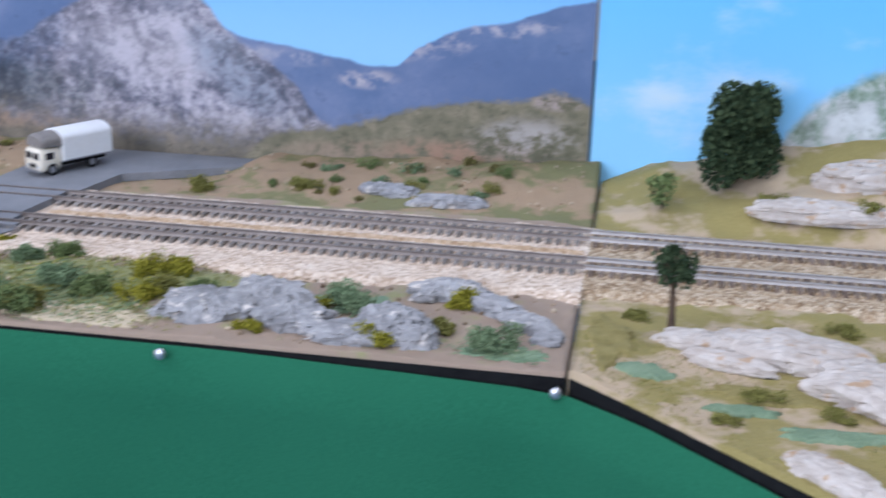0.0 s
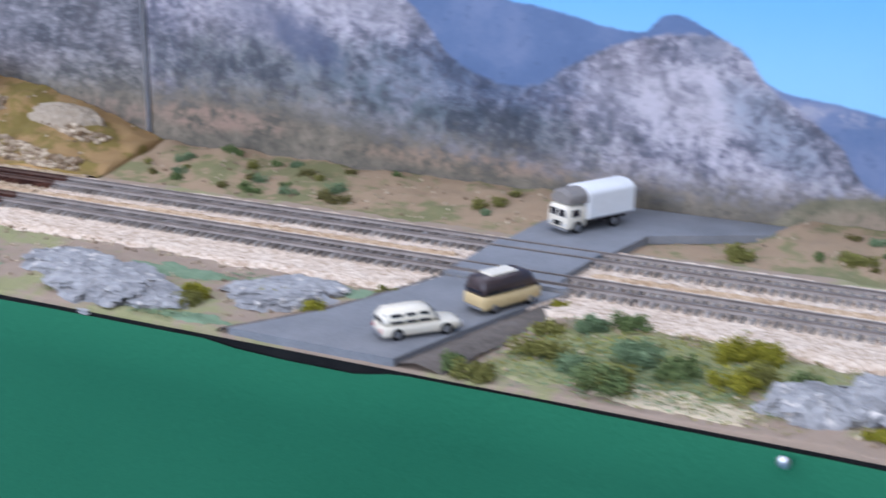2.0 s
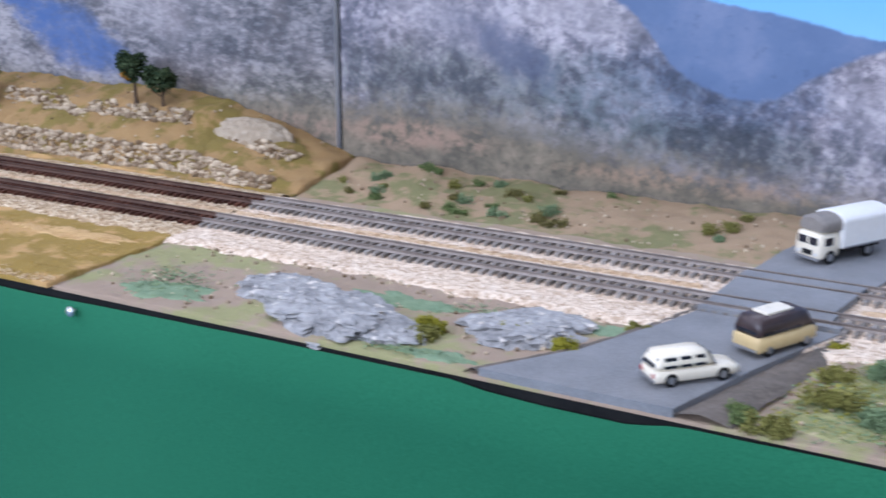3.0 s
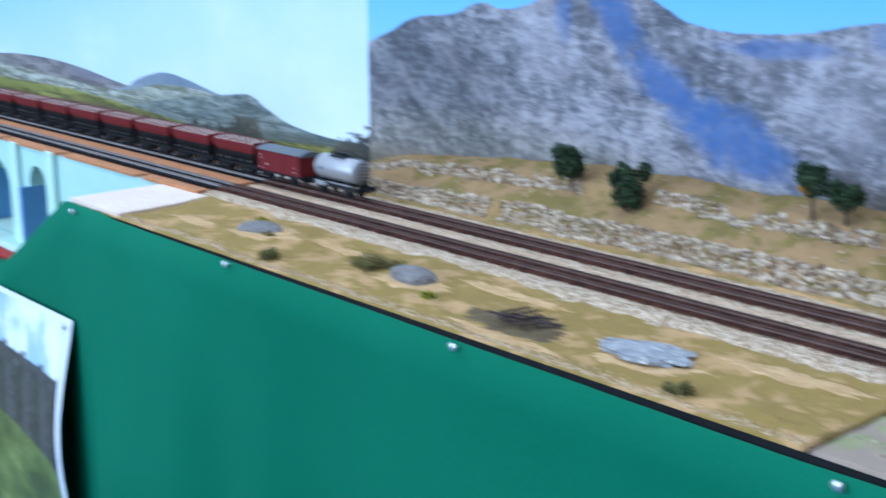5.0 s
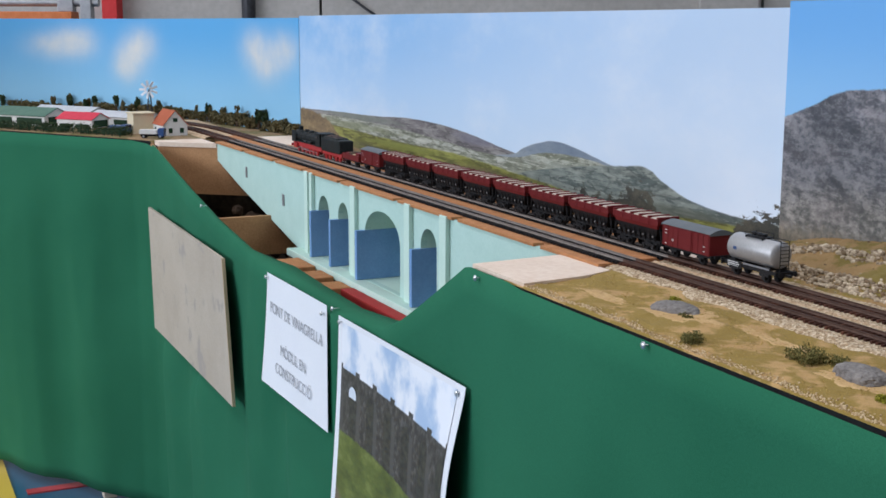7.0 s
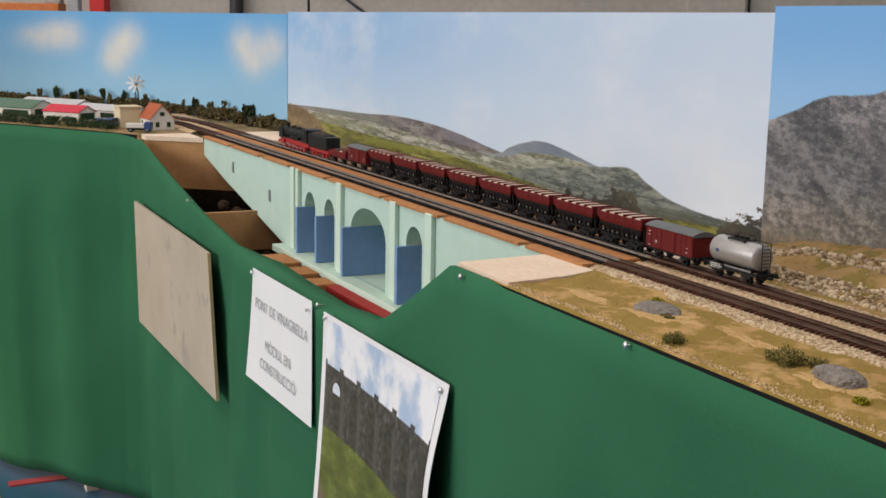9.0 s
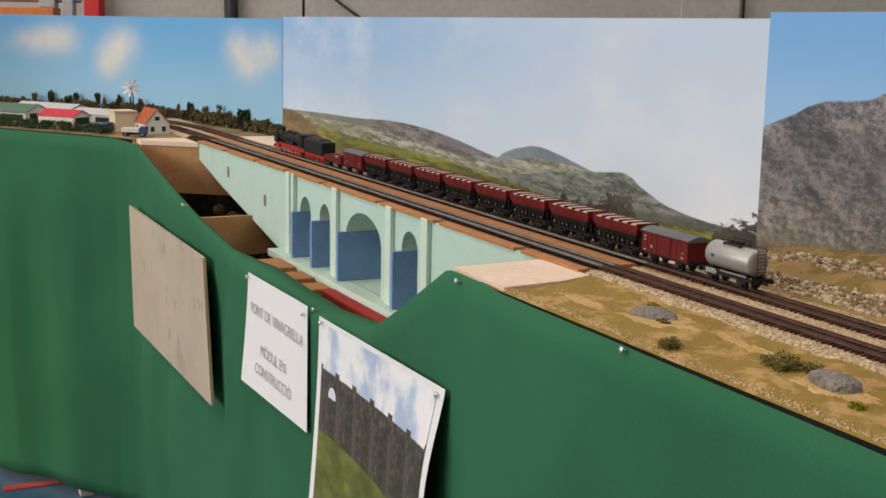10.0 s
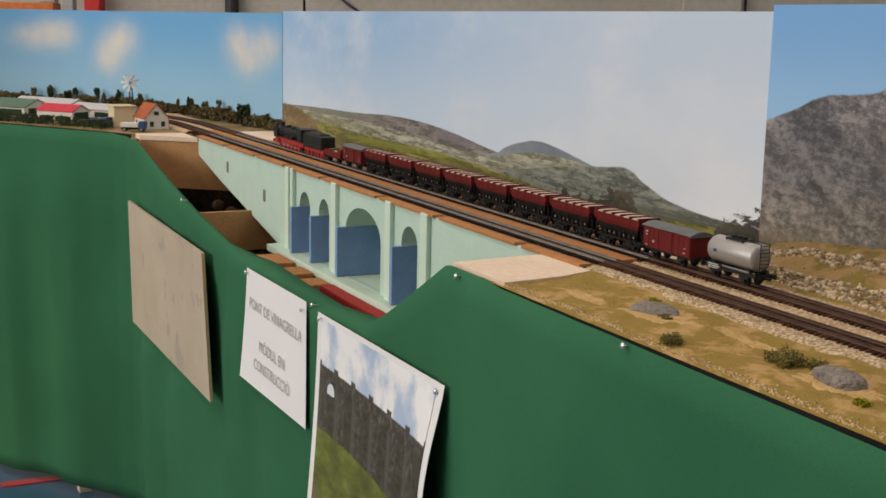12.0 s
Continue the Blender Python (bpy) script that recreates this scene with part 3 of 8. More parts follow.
BACK_D = print_mat("hill_pasture_photo_print", (0.47, 0.63, 0.80), (0.24, 0.46, 0.74), 1.06, 1.30, ((0.72, 0.77, 0.83), 0.42, 0.74, 2.0), [
    # far brown moor
    ([(-2.62, 1.068), (-2.35, 1.077), (-2.06, 1.083), (-1.90, 1.090), (-1.75, 1.089), (-1.596, 1.080), (-1.478, 1.067), (-1.41, 1.060), (-1.3, 1.05), (-0.68, 1.02)], 0.004, 0.0012, (0.12, 0.105, 0.105), (0.175, 0.155, 0.155), (0.26, 0.245, 0.225), 34, (0.45, 2.2), "fields", [((0.19, 0.21, 0.17), -2.2, 1.075, 0.25, 0.010, 0.0, 0.8), ((0.16, 0.15, 0.19), -1.55, 1.072, 0.12, 0.012, 0.0, 0.7)]),
    # far blue hill
    ([(-2.62, 1.0), (-1.52, 1.0), (-1.499, 1.046), (-1.412, 1.060), (-1.385, 1.071), (-1.33, 1.085), (-1.272, 1.093), (-1.207, 1.088), (-1.145, 1.078), (-1.094, 1.07), (-1.0, 1.055), (-0.68, 1.02)], 0.003, 0.0012, (0.14, 0.18, 0.235), (0.20, 0.24, 0.285), (0.29, 0.32, 0.33), 34, (0.5, 1.6), "haze", []),
    # grey-green fields
    ([(-2.62, 1.060), (-2.349, 1.066), (-2.055, 1.066), (-1.865, 1.062), (-1.697, 1.056), (-1.546, 1.050), (-1.411, 1.053), (-1.31, 1.070), (-1.20, 1.074), (-1.094, 1.066), (-1.014, 1.05), (-0.68, 1.0)], 0.006, 0.0015, (0.15, 0.16, 0.105), (0.275, 0.28, 0.21), (0.43, 0.43, 0.36), 40, (0.45, 2.4), "fields",
     [((0.34, 0.36, 0.31), -1.20, 1.050, 0.10, 0.012, 0.0, 0.5), ((0.20, 0.215, 0.11), -2.2, 1.052, 0.25, 0.008, 0.0, 0.6)]),
    # dark hill in front
    ([(-2.62, 1.0), (-1.50, 1.0), (-1.38, 1.030), (-1.24, 1.052), (-1.13, 1.066), (-1.054, 1.073), (-1.009, 1.077), (-0.956, 1.060), (-0.871, 1.038), (-0.806, 1.033), (-0.757, 1.032), (-0.68, 1.036)], 0.004, 0.0015, (0.085, 0.105, 0.095), (0.135, 0.16, 0.14), (0.24, 0.26, 0.22), 40, (0.45, 1.8), "fields", [((0.11, 0.12, 0.085), -0.90, 1.018, 0.16, 0.012, 0.0, 0.7)]),
    # bright meadow
    ([(-2.62, 1.042), (-2.40, 1.042), (-2.349, 1.043), (-2.054, 1.038), (-1.864, 1.036), (-1.696, 1.037), (-1.522, 1.031), (-1.431, 1.026), (-1.306, 1.019), (-1.175, 1.012), (-0.98, 1.012), (-0.78, 1.020), (-0.68, 1.02)], 0.006, 0.002, (0.125, 0.118, 0.025), (0.20, 0.195, 0.036), (0.27, 0.27, 0.062), 24, (0.42, 2.6), "fields",
     [((0.24, 0.26, 0.05), -1.95, 1.026, 0.22, 0.008, 0.0, 0.7), ((0.13, 0.09, 0.055), -1.55, 1.012, 0.20, 0.008, 0.0, 0.7), ((0.26, 0.28, 0.055), -1.25, 1.010, 0.12, 0.005, 0.0, 0.6), ((0.11, 0.10, 0.04), -2.1, 1.008, 0.3, 0.008, 0.0, 0.6)]),
    # dark trees
    ([(-2.62, 0.99), (-1.45, 0.995), (-1.365, 1.004), (-1.286, 1.012), (-1.247, 1.004), (-1.175, 1.020), (-1.14, 1.014), (-1.074, 1.024), (-1.036, 1.044), (-0.998, 1.040), (-0.966, 1.017), (-0.95, 0.99), (-0.80, 0.99), (-0.783, 1.020), (-0.758, 1.034), (-0.729, 1.042), (-0.68, 1.045)], 0.12, 0.003, (0.020, 0.022, 0.017), (0.045, 0.042, 0.030), (0.10, 0.088, 0.055), 40, (0.5, 0.9), "scrub", []),
    # autumn trees at the border
    ([(-2.62, 1.072), (-2.54, 1.070), (-2.46, 1.062), (-2.40, 1.052), (-2.34, 1.030), (-2.28, 1.008), (-2.2, 0.995), (-0.68, 0.99)], 0.045, 0.003, (0.075, 0.050, 0.035), (0.17, 0.115, 0.055), (0.29, 0.21, 0.10), 30, (0.5, 1.0), "scrub", [])],
    (-2.3, -0.75, (0.72, 0.77, 0.83), 0.55))
BACK_A = print_mat("sea_sky_photo_print", (0.30, 0.62, 0.88), (0.16, 0.52, 0.90), 1.0, 1.2, ((0.62, 0.74, 0.78), 0.56, 0.72, 4.0), [
    ([(0.0, 1.0), (0.13, 1.0), (0.16, 1.06), (0.20, 1.10), (0.26, 1.13), (0.32, 1.155), (0.5, 1.18), (1.2, 1.15)], 0.02, 0.008, (0.14, 0.22, 0.13), (0.28, 0.36, 0.28), (0.52, 0.54, 0.52), 22, (1.0, 1.0), "rock", [((0.20, 0.30, 0.46), 0.30, 1.10, 0.45, 1.17, 0.06)])])

# ---------- mesh helpers ----------


def finish(name, bm, mats, flat=True):
    me = bpy.data.meshes.new(name)
    bm.to_mesh(me)
    bm.free()
    for m in mats if isinstance(mats, (list, tuple)) else [mats]:
        me.materials.append(m)
    if not flat:
        me.polygons.foreach_set("use_smooth", [True] * len(me.polygons))
    return me


def part(name, bm, mats, parent=None, label="", flat=True):
    ob = new(name, finish(name, bm, mats, flat))
    ob.parent = parent
    return tagged(ob, label)


def thing(name, label, category, group="", kind="", at=None):
    ob = tagged(new(name), label, category, group, kind)
    ob.empty_display_size = 0.02
    if at is not None:
        ob.matrix_world = at
    return ob


def single(name, bm, mats, label, category, group="", kind="", flat=True):
    return tagged(part(name, bm, mats, None, "", flat), label, category, group, kind)


def box(bm, x0, x1, y0, y1, z0, z1, bevel=0.0, m=None):
    r = bmesh.ops.create_cube(bm, size=1)
    vs = r["verts"]
    for v in vs:
        v.co = Vector(((x0 + x1) / 2 + v.co.x * (x1 - x0), (y0 + y1) / 2 + v.co.y * (y1 - y0), (z0 + z1) / 2 + v.co.z * (z1 - z0)))
    if bevel:
        es = list({e for v in vs for e in v.link_edges})
        b = bmesh.ops.bevel(bm, geom=es, offset=bevel, segments=2, affect="EDGES", profile=0.6)
        vs = list({v for f in b["faces"] for v in f.verts} | {v for v in vs if v.is_valid})
    if m is not None:
        bmesh.ops.transform(bm, matrix=m, verts=vs)
    return vs


def cyl(bm, p, q, r, r2=None, n=16):
    p, q = Vector(p), Vector(q)
    d = q - p
    m = Matrix.Translation((p + q) / 2) @ d.to_track_quat("Z", "Y").to_matrix().to_4x4()
    return bmesh.ops.create_cone(bm, cap_ends=True, segments=n, radius1=r, radius2=r if r2 is None else r2, depth=d.length, matrix=m)["verts"]


def prism(bm, pts, z0, z1):
    """An upright prism over a plan polygon."""
    a = [bm.verts.new((x, y, z0)) for x, y in pts]
    b = [bm.verts.new((x, y, z1)) for x, y in pts]
    n = len(pts)
    bm.faces.new(a[::-1]), bm.faces.new(b)
    for i in range(n):
        bm.faces.new((a[i], a[(i + 1) % n], b[(i + 1) % n], b[i]))
    bmesh.ops.recalc_face_normals(bm, faces=bm.faces[:])


def extrude_y(bm, pts, y0, y1):
    """A plate cut to an outline in x and z, from y0 to y1."""
    a = [bm.verts.new((x, y0, z)) for x, z in pts]
    b = [bm.verts.new((x, y1, z)) for x, z in pts]
    n = len(pts)
    bm.faces.new(a), bm.faces.new(b[::-1])
    for i in range(n):
        bm.faces.new((a[(i + 1) % n], a[i], b[i], b[(i + 1) % n]))
    bmesh.ops.recalc_face_normals(bm, faces=bm.faces[:])


def grid(bm, nu, nv, fn):
    vs = [[bm.verts.new(fn(i / nu, j / nv)) for j in range(nv + 1)] for i in range(nu + 1)]
    for i in range(nu):
        for j in range(nv):
            bm.faces.new((vs[i][j], vs[i + 1][j], vs[i + 1][j + 1], vs[i][j + 1]))
    return vs


def fbm(x, y, z=0.0, octaves=4):
    return noise.fractal(Vector((x, y, z)), 0.9, 2.1, octaves)


def lerp_at(x, pts):
    return float(np.interp(x, [p[0] for p in pts], [p[1] for p in pts]))


def wall_panel(name, path, z0, z1, thick, mats, label, category, kind="structure"):
    """An upright board along a plan path, with print coordinates (length along it, height); its printed face looks to the path's right side."""
    bm = bmesh.new()
    uv = bm.loops.layers.uv.new("UVMap")
    s = [0.0]
    for a, b in zip(path, path[1:]):
        s.append(s[-1] + math.dist(a, b))
    rows = []
    for i, (x, y) in enumerate(path):
        a, b = path[max(i - 1, 0)], path[min(i + 1, len(path) - 1)]
        d = Vector((b[0] - a[0], b[1] - a[1])).normalized()
        n = Vector((-d.y, d.x)) * thick
        rows.append([bm.verts.new((x, y, z0)), bm.verts.new((x, y, z1)), bm.verts.new((x + n.x, y + n.y, z1)), bm.verts.new((x + n.x, y + n.y, z0))])
    for i in range(len(path) - 1):
        a, b = rows[i], rows[i + 1]
        for k in range(4):
            f = bm.faces.new((a[k], b[k], b[(k + 1) % 4], a[(k + 1) % 4]))
            f.material_index = 0 if k == 0 else 1
            for lp in f.loops:
                j = i if lp.vert in a else i + 1
                lp[uv].uv = (s[j], lp.vert.co.z)
    bm.faces.new(rows[0]), bm.faces.new(rows[-1][::-1])
    bmesh.ops.recalc_face_normals(bm, faces=bm.faces[:])
    return single(name, bm, mats, label, category, kind=kind)


def panel_x(name, x0, x1, y, z0, z1, thick, mats, label):
    """A board facing the viewer, whose print coordinates are the world's x and z."""
    bm = bmesh.new()
    uv = bm.loops.layers.uv.new("UVMap")
    box(bm, x0, x1, y, y + thick, z0, z1)
    for f in bm.faces:
        f.material_index = 0 if f.normal.y < -0.5 else 1
        for lp in f.loops:
            lp[uv].uv = (lp.vert.co.x, lp.vert.co.z)
    return single(name, bm, mats, label, "backdrop", kind="structure")


# ---------- the hall ----------
bm = bmesh.new()
box(bm, -9, 7, -7, 8, -0.05, 0.0)
single("floor", bm, SPORT_BLUE, "blue rubber sports hall floor", "floor", kind="structure")
bm = bmesh.new()
prism(bm, [(-4.2, 0.595), (-2.5, 0.595), (-2.4, -0.6), (-4.2, -0.8)], 0.0, 0.004)
tagged(part("floor_marking", bm, SPORT_YELLOW), "yellow painted zone on the sports floor", "floor marking", kind="structure")
bm = bmesh.new()
box(bm, -2.951, -2.915, 0.628, 1.60, 0.0, 0.004)
tagged(part("floor_line", bm, SPORT_RED), "red court line on the sports floor", "floor line", kind="structure")
# far wall, square to the last view
bm = bmesh.new()
for k in range(7):
    box(bm, -7.76 + k * 2.354, -7.76 + k * 2.354 + 2.340, 0, 0.2, 0, 6.0, m=pose(-5.6, 3.2, 0, 0, 0, 64))
single("wall_west", bm, CONCRETE, "grey precast concrete panels of the hall wall", "wall", kind="structure")
for nm, b in (("wall_north", (-9, 7, 7.8, 8.0)), ("wall_south", (-9, 7, -7, -6.8)), ("wall_east", (6.8, 7, -6.8, 7.8)), ("wall_far_west", (-9.2, -9.0, -7, 8))):
    bm = bmesh.new()
    box(bm, *b, 0, 6.0)
    single(nm, bm, CONCRETE, "grey concrete hall wall", "wall", kind="structure")
bm = bmesh.new()
box(bm, -9.2, 7, -7, 8, 6.0, 6.1)
single("ceiling", bm, CEILING, "pale sheet ceiling of the hall", "ceiling", kind="structure")

WALL_M = pose(-5.6, 3.2, 0, 0, 0, 64)


def on_wall(name, mats, label, category, boxes, cyls=()):
    bm = bmesh.new()
    for b in boxes:
        box(bm, *b, bevel=0.004)
    for c in cyls:
        cyl(bm, *c)
    ob = single(name, bm, mats, label, category)
    ob.matrix_world = WALL_M
    return ob


on_wall("steel_column", RED_COLUMN, "red painted steel column against the concrete wall", "column", [(-1.848, -1.768, -0.12, 0, 0, 5.9)])
on_wall("downpipe", STEEL_DARK, "black pipe running up the concrete wall", "pipe", [], [((-1.085, -0.04, 0), (-1.085, -0.04, 5.9), 0.037)])
on_wall("concrete_pilaster", CONCRETE, "pale concrete pilaster between wall panels", "pilaster", [(1.308, 1.616, -0.06, 0, 0, 5.9)])
on_wall("barrier_beam", ORANGE, "orange steel beam of a folded stand", "beam", [(-3.2, -1.775, -0.88, -0.76, 1.20, 1.343)])
on_wall("beam_coupler", STEEL_GREY, "grey steel coupler over the end of an orange beam", "coupler", [(-1.742, -1.690, -0.85, -0.79, 0.0, 1.46), (-1.85, -1.775, -0.85, -0.79, 1.343, 1.40)])
on_wall("tube_rail", STEEL_GREY, "grey steel tube over an orange beam", "rail", [], [((-3.2, -0.82, 1.385), (-1.66, -0.82, 1.385), 0.018)])
bm = bmesh.new()
for k in range(8):
    a, b = k / 8, (k + 1) / 8
    cyl(bm, (-0.75 + 0.45 * a ** 1.5, -0.02, 1.75 - 0.48 * a ** 0.8), (-0.75 + 0.45 * b ** 1.5, -0.02, 1.75 - 0.48 * b ** 0.8), 0.007, n=6)
single("cable", bm, STEEL_DARK, "black cable hanging down the concrete wall", "cable").matrix_world = WALL_M

# ---------- backdrops ----------
m, nt, b = material("sprayed_sky_board")
p = nt.nodes.new("ShaderNodeUVMap").outputs[0]
sep = nt.nodes.new("ShaderNodeSeparateXYZ")
nt.links.new(p, sep.inputs[0])
col = mix(nt, smooth(nt, sep.outputs[1], 1.02, 1.30), (0.26, 0.52, 0.72), (0.10, 0.37, 0.68))
for cu, cz, ru, rz in ((0.09, 1.215, 0.075, 0.045), (0.265, 1.222, 0.075, 0.045), (0.20, 1.178, 0.075, 0.045), (0.955, 1.222, 0.065, 0.045), (1.005, 1.185, 0.062, 0.05), (1.035, 1.150, 0.05, 0.04), (1.245, 1.228, 0.07, 0.045), (1.33, 1.218, 0.085, 0.038), (2.0, 1.2, 0.1, 0.05)):
    d = calc(nt, "ADD", calc(nt, "POWER", calc(nt, "DIVIDE", calc(nt, "SUBTRACT", sep.outputs[0], cu), ru), 2.0),
             calc(nt, "POWER", calc(nt, "DIVIDE", calc(nt, "SUBTRACT", sep.outputs[1], cz), rz), 2.0))
    d = calc(nt, "ADD", d, calc(nt, "MULTIPLY", calc(nt, "SUBTRACT", noise_tex(nt, p, 22, 4), 0.5), 1.2))
    col = mix(nt, calc(nt, "MULTIPLY", calc(nt, "EXPONENT", calc(nt, "MULTIPLY", calc(nt, "MAXIMUM", d, 0.0), -0.9)), 0.62), col, (0.76, 0.70, 0.60))
nt.links.new(col, b.inputs["Base Color"])
b.inputs["Roughness"].default_value = 0.7
SKY_BOARD = m
EDGE = plain("white_board_edge", (0.66, 0.68, 0.72), (0.74, 0.76, 0.80), 200, 20, 0.7)

panel_x("backdrop_pasture", -2.605, -0.695, 1.335, 0.985, 1.308, 0.006, [BACK_D, EDGE], "backdrop print of hilly pasture under pale clouds")
panel_x("backdrop_mountain", -0.690, 0.2465, 1.330, 0.985, 1.316, 0.006, [BACK_C, EDGE], "backdrop print of a rocky grey mountain")
panel_x("backdrop_valley", 0.2530, 1.180, 1.330, 0.985, 1.316, 0.006, [BACK_B, EDGE], "backdrop print of a mountain valley with scrub")
# black strip behind the gap, added to draw the joint's shadow line
bm = bmesh.new()
box(bm, 0.232, 0.268, 1.337, 1.352, 0.985, 1.312, 0.001)
single("backdrop_batten", bm, BLACK_EDGE, "black strip added as the shadow line between two backdrop boards", "batten", kind="structure")
wall_panel("backdrop_coast", [(1.183, 1.330), (1.5, 1.315), (1.85, 1.22), (2.15, 1.0), (2.35, 0.7)], 0.985, 1.31, 0.006, [BACK_A, EDGE], "backdrop print of blue sky over green slopes", "backdrop")
E_LINE = [(-4.10, -0.30), (-4.06, 0.1), (-4.02, 0.45), (-3.94, 0.72), (-3.8, 0.95), (-3.56, 1.11), (-3.3, 1.22), (-2.608, 1.335)]
# lengths of this board run from the pasture print outwards
bm = bmesh.new()
uv = bm.loops.layers.uv.new("UVMap")
line = E_LINE[::-1]
for _ in range(3):
    cut = [line[0]]
    for a, c in zip(line, line[1:]):
        cut += [(0.75 * a[0] + 0.25 * c[0], 0.75 * a[1] + 0.25 * c[1]), (0.25 * a[0] + 0.75 * c[0], 0.25 * a[1] + 0.75 * c[1])]
    line = cut + [line[-1]]
s = [0.0]
for a, c in zip(line, line[1:]):
    s.append(s[-1] + math.dist(a, c))
for i in range(len(line) - 1):
    (xa, ya), (xb, yb) = line[i], line[i + 1]
    d = Vector((xb - xa, yb - ya)).normalized()
    nx, ny = d.y * 0.006, -d.x * 0.006
    q = [bm.verts.new(v) for v in ((xa, ya, 0.985), (xb, yb, 0.985), (xb, yb, 1.303), (xa, ya, 1.303), (xa + nx, ya + ny, 0.985), (xb + nx, yb + ny, 0.985), (xb + nx, yb + ny, 1.303), (xa + nx, ya + ny, 1.303))]
    for k, ids in enumerate(((0, 1, 2, 3), (4, 7, 6, 5), (3, 2, 6, 7))):
        f = bm.faces.new([q[j] for j in ids])
        f.material_index = 0 if k == 0 else 1
        for lp, j in zip(f.loops, ids):
            lp[uv].uv = (s[i] if j in (0, 3, 4, 7) else s[i + 1], lp.vert.co.z)
bmesh.ops.remove_doubles(bm, verts=bm.verts[:], dist=0.0001)
single("backdrop_sky", bm, [SKY_BOARD, EDGE], "blue backdrop board with soft sprayed clouds", "backdrop", kind="structure")

# ---------- cloth skirt ----------
FRONT = 0.93
TOPS = [(-9, 0.992), (-2.66, 0.9945), (-2.54, 0.988), (-2.2, 0.922), (-1.98, 0.884), (-1.75, 0.857), (-1.66, 0.850), (-1.43, 0.842), (-1.26, 0.839), (-1.05, 0.856), (-0.975, 0.888), (-0.775, 0.9985), (-0.67, 0.9985), (-0.64, 0.9945), (-0.3, 0.9935), (0.1, 0.9915), (0.27, 0.992), (0.5, 0.9945), (0.590, 0.9948), (0.612, 0.9922), (0.650, 0.9905), (0.700, 0.9905), (0.725, 0.9955), (0.8, 0.9960), (1.0, 0.9945), (1.19, 0.9885), (1.24, 0.9915), (9, 0.9920)]
CLOTH_LINE = [(-4.0, 0.035), (-2.72, 0.865), (-2.66, 0.905), (-2.60, FRONT - 0.004), (-2.52, FRONT), (1.165, FRONT), (1.195, 0.925), (1.225, 0.90), (2.1, 0.10)]


def along(line, step):
    out = []
    for a, b in zip(line, line[1:]):
        n = max(1, int(math.dist(a, b) / step))
        out += [(a[0] + (b[0] - a[0]) * k / n, a[1] + (b[1] - a[1]) * k / n) for k in range(n)]
    return out + [line[-1]]


bm = bmesh.new()
cl = along(CLOTH_LINE, 0.012)
NV = 26
rows = []
for i, (x, y) in enumerate(cl):
    a, c = cl[max(i - 1, 0)], cl[min(i + 1, len(cl) - 1)]
    d = Vector((c[0] - a[0], c[1] - a[1])).normalized()
    top = lerp_at(x, TOPS)
    col_v = []
    for j in range(NV + 1):
        f = j / NV
        z = top + (0.03 - top) * f
        g = min(1.0, max(0.0, (0.975 - z) / 0.28))
        sw = 0.008 * g * math.sin(i * 0.085 + 1.3 * fbm(i * 0.01, 0.2)) + 0.020 * g * fbm(i * 0.018, z * 0.7, 3.0) + 0.010 * g * g * math.sin(i * 0.21 + z * 2)
        sw = min(sw + 0.0055 * g * (1 + math.sin(i * 0.33 + 2.2 * fbm(i * 0.02, 5.5))) + 0.0025 * fbm(i * 0.06, z * 6, 8.0), 0.02)
        if z > 0.78:
            sw = max(sw, -0.0015)
        if -2.66 < x < -0.7:
            sw = min(sw, 0.0045) if z > 0.5 else sw
        col_v.append(bm.verts.new((x + d.y * (0.003 + sw), y - d.x * (0.003 + sw), z)))
    rows.append(col_v)
for i in range(len(rows) - 1):
    for j in range(NV):
        bm.faces.new((rows[i][j], rows[i][j + 1], rows[i + 1][j + 1], rows[i + 1][j]))
# the flap that folds back over the low beam of the unfinished module
flap = [k for k, (x, y) in enumerate(cl) if -2.55 < x < -0.78]
back = []
for k in flap:
    x, y = cl[k]
    t = lerp_at(x, TOPS)
    w = 0.052 * lerp_at(x, [(-2.55, 0.1), (-1.75, 0.35), (-1.6, 1.0), (-1.1, 1.0), (-0.98, 0.3), (-0.78, 0.1)])
    back.append((bm.verts.new((x, y + w * 0.5, t + 0.004)), bm.verts.new((x, y + w, t + 0.001))))
for n in range(len(flap) - 1):
    a, c = rows[flap[n]][0], rows[flap[n + 1]][0]
    bm.faces.new((a, c, back[n + 1][0], back[n][0]))
    bm.faces.new((back[n][0], back[n + 1][0], back[n + 1][1], back[n][1]))
cloth = single("cloth_skirt", bm, CLOTH, "green felt cloth pinned along the front of the layout", "cloth", flat=False)
solid = cloth.modifiers.new("thickness", "SOLIDIFY")
solid.thickness, solid.offset = 0.002, -1

# ---------- module boards ----------
RAIL_Z, NEAR, FAR = 1.008, 1.107, 1.172


def front_beam(name, outline, y0, y1, mats, label):
    bm = bmesh.new()
    extrude_y(bm, outline, y0, y1)
    return single(name, bm, mats, label, "board", kind="structure")


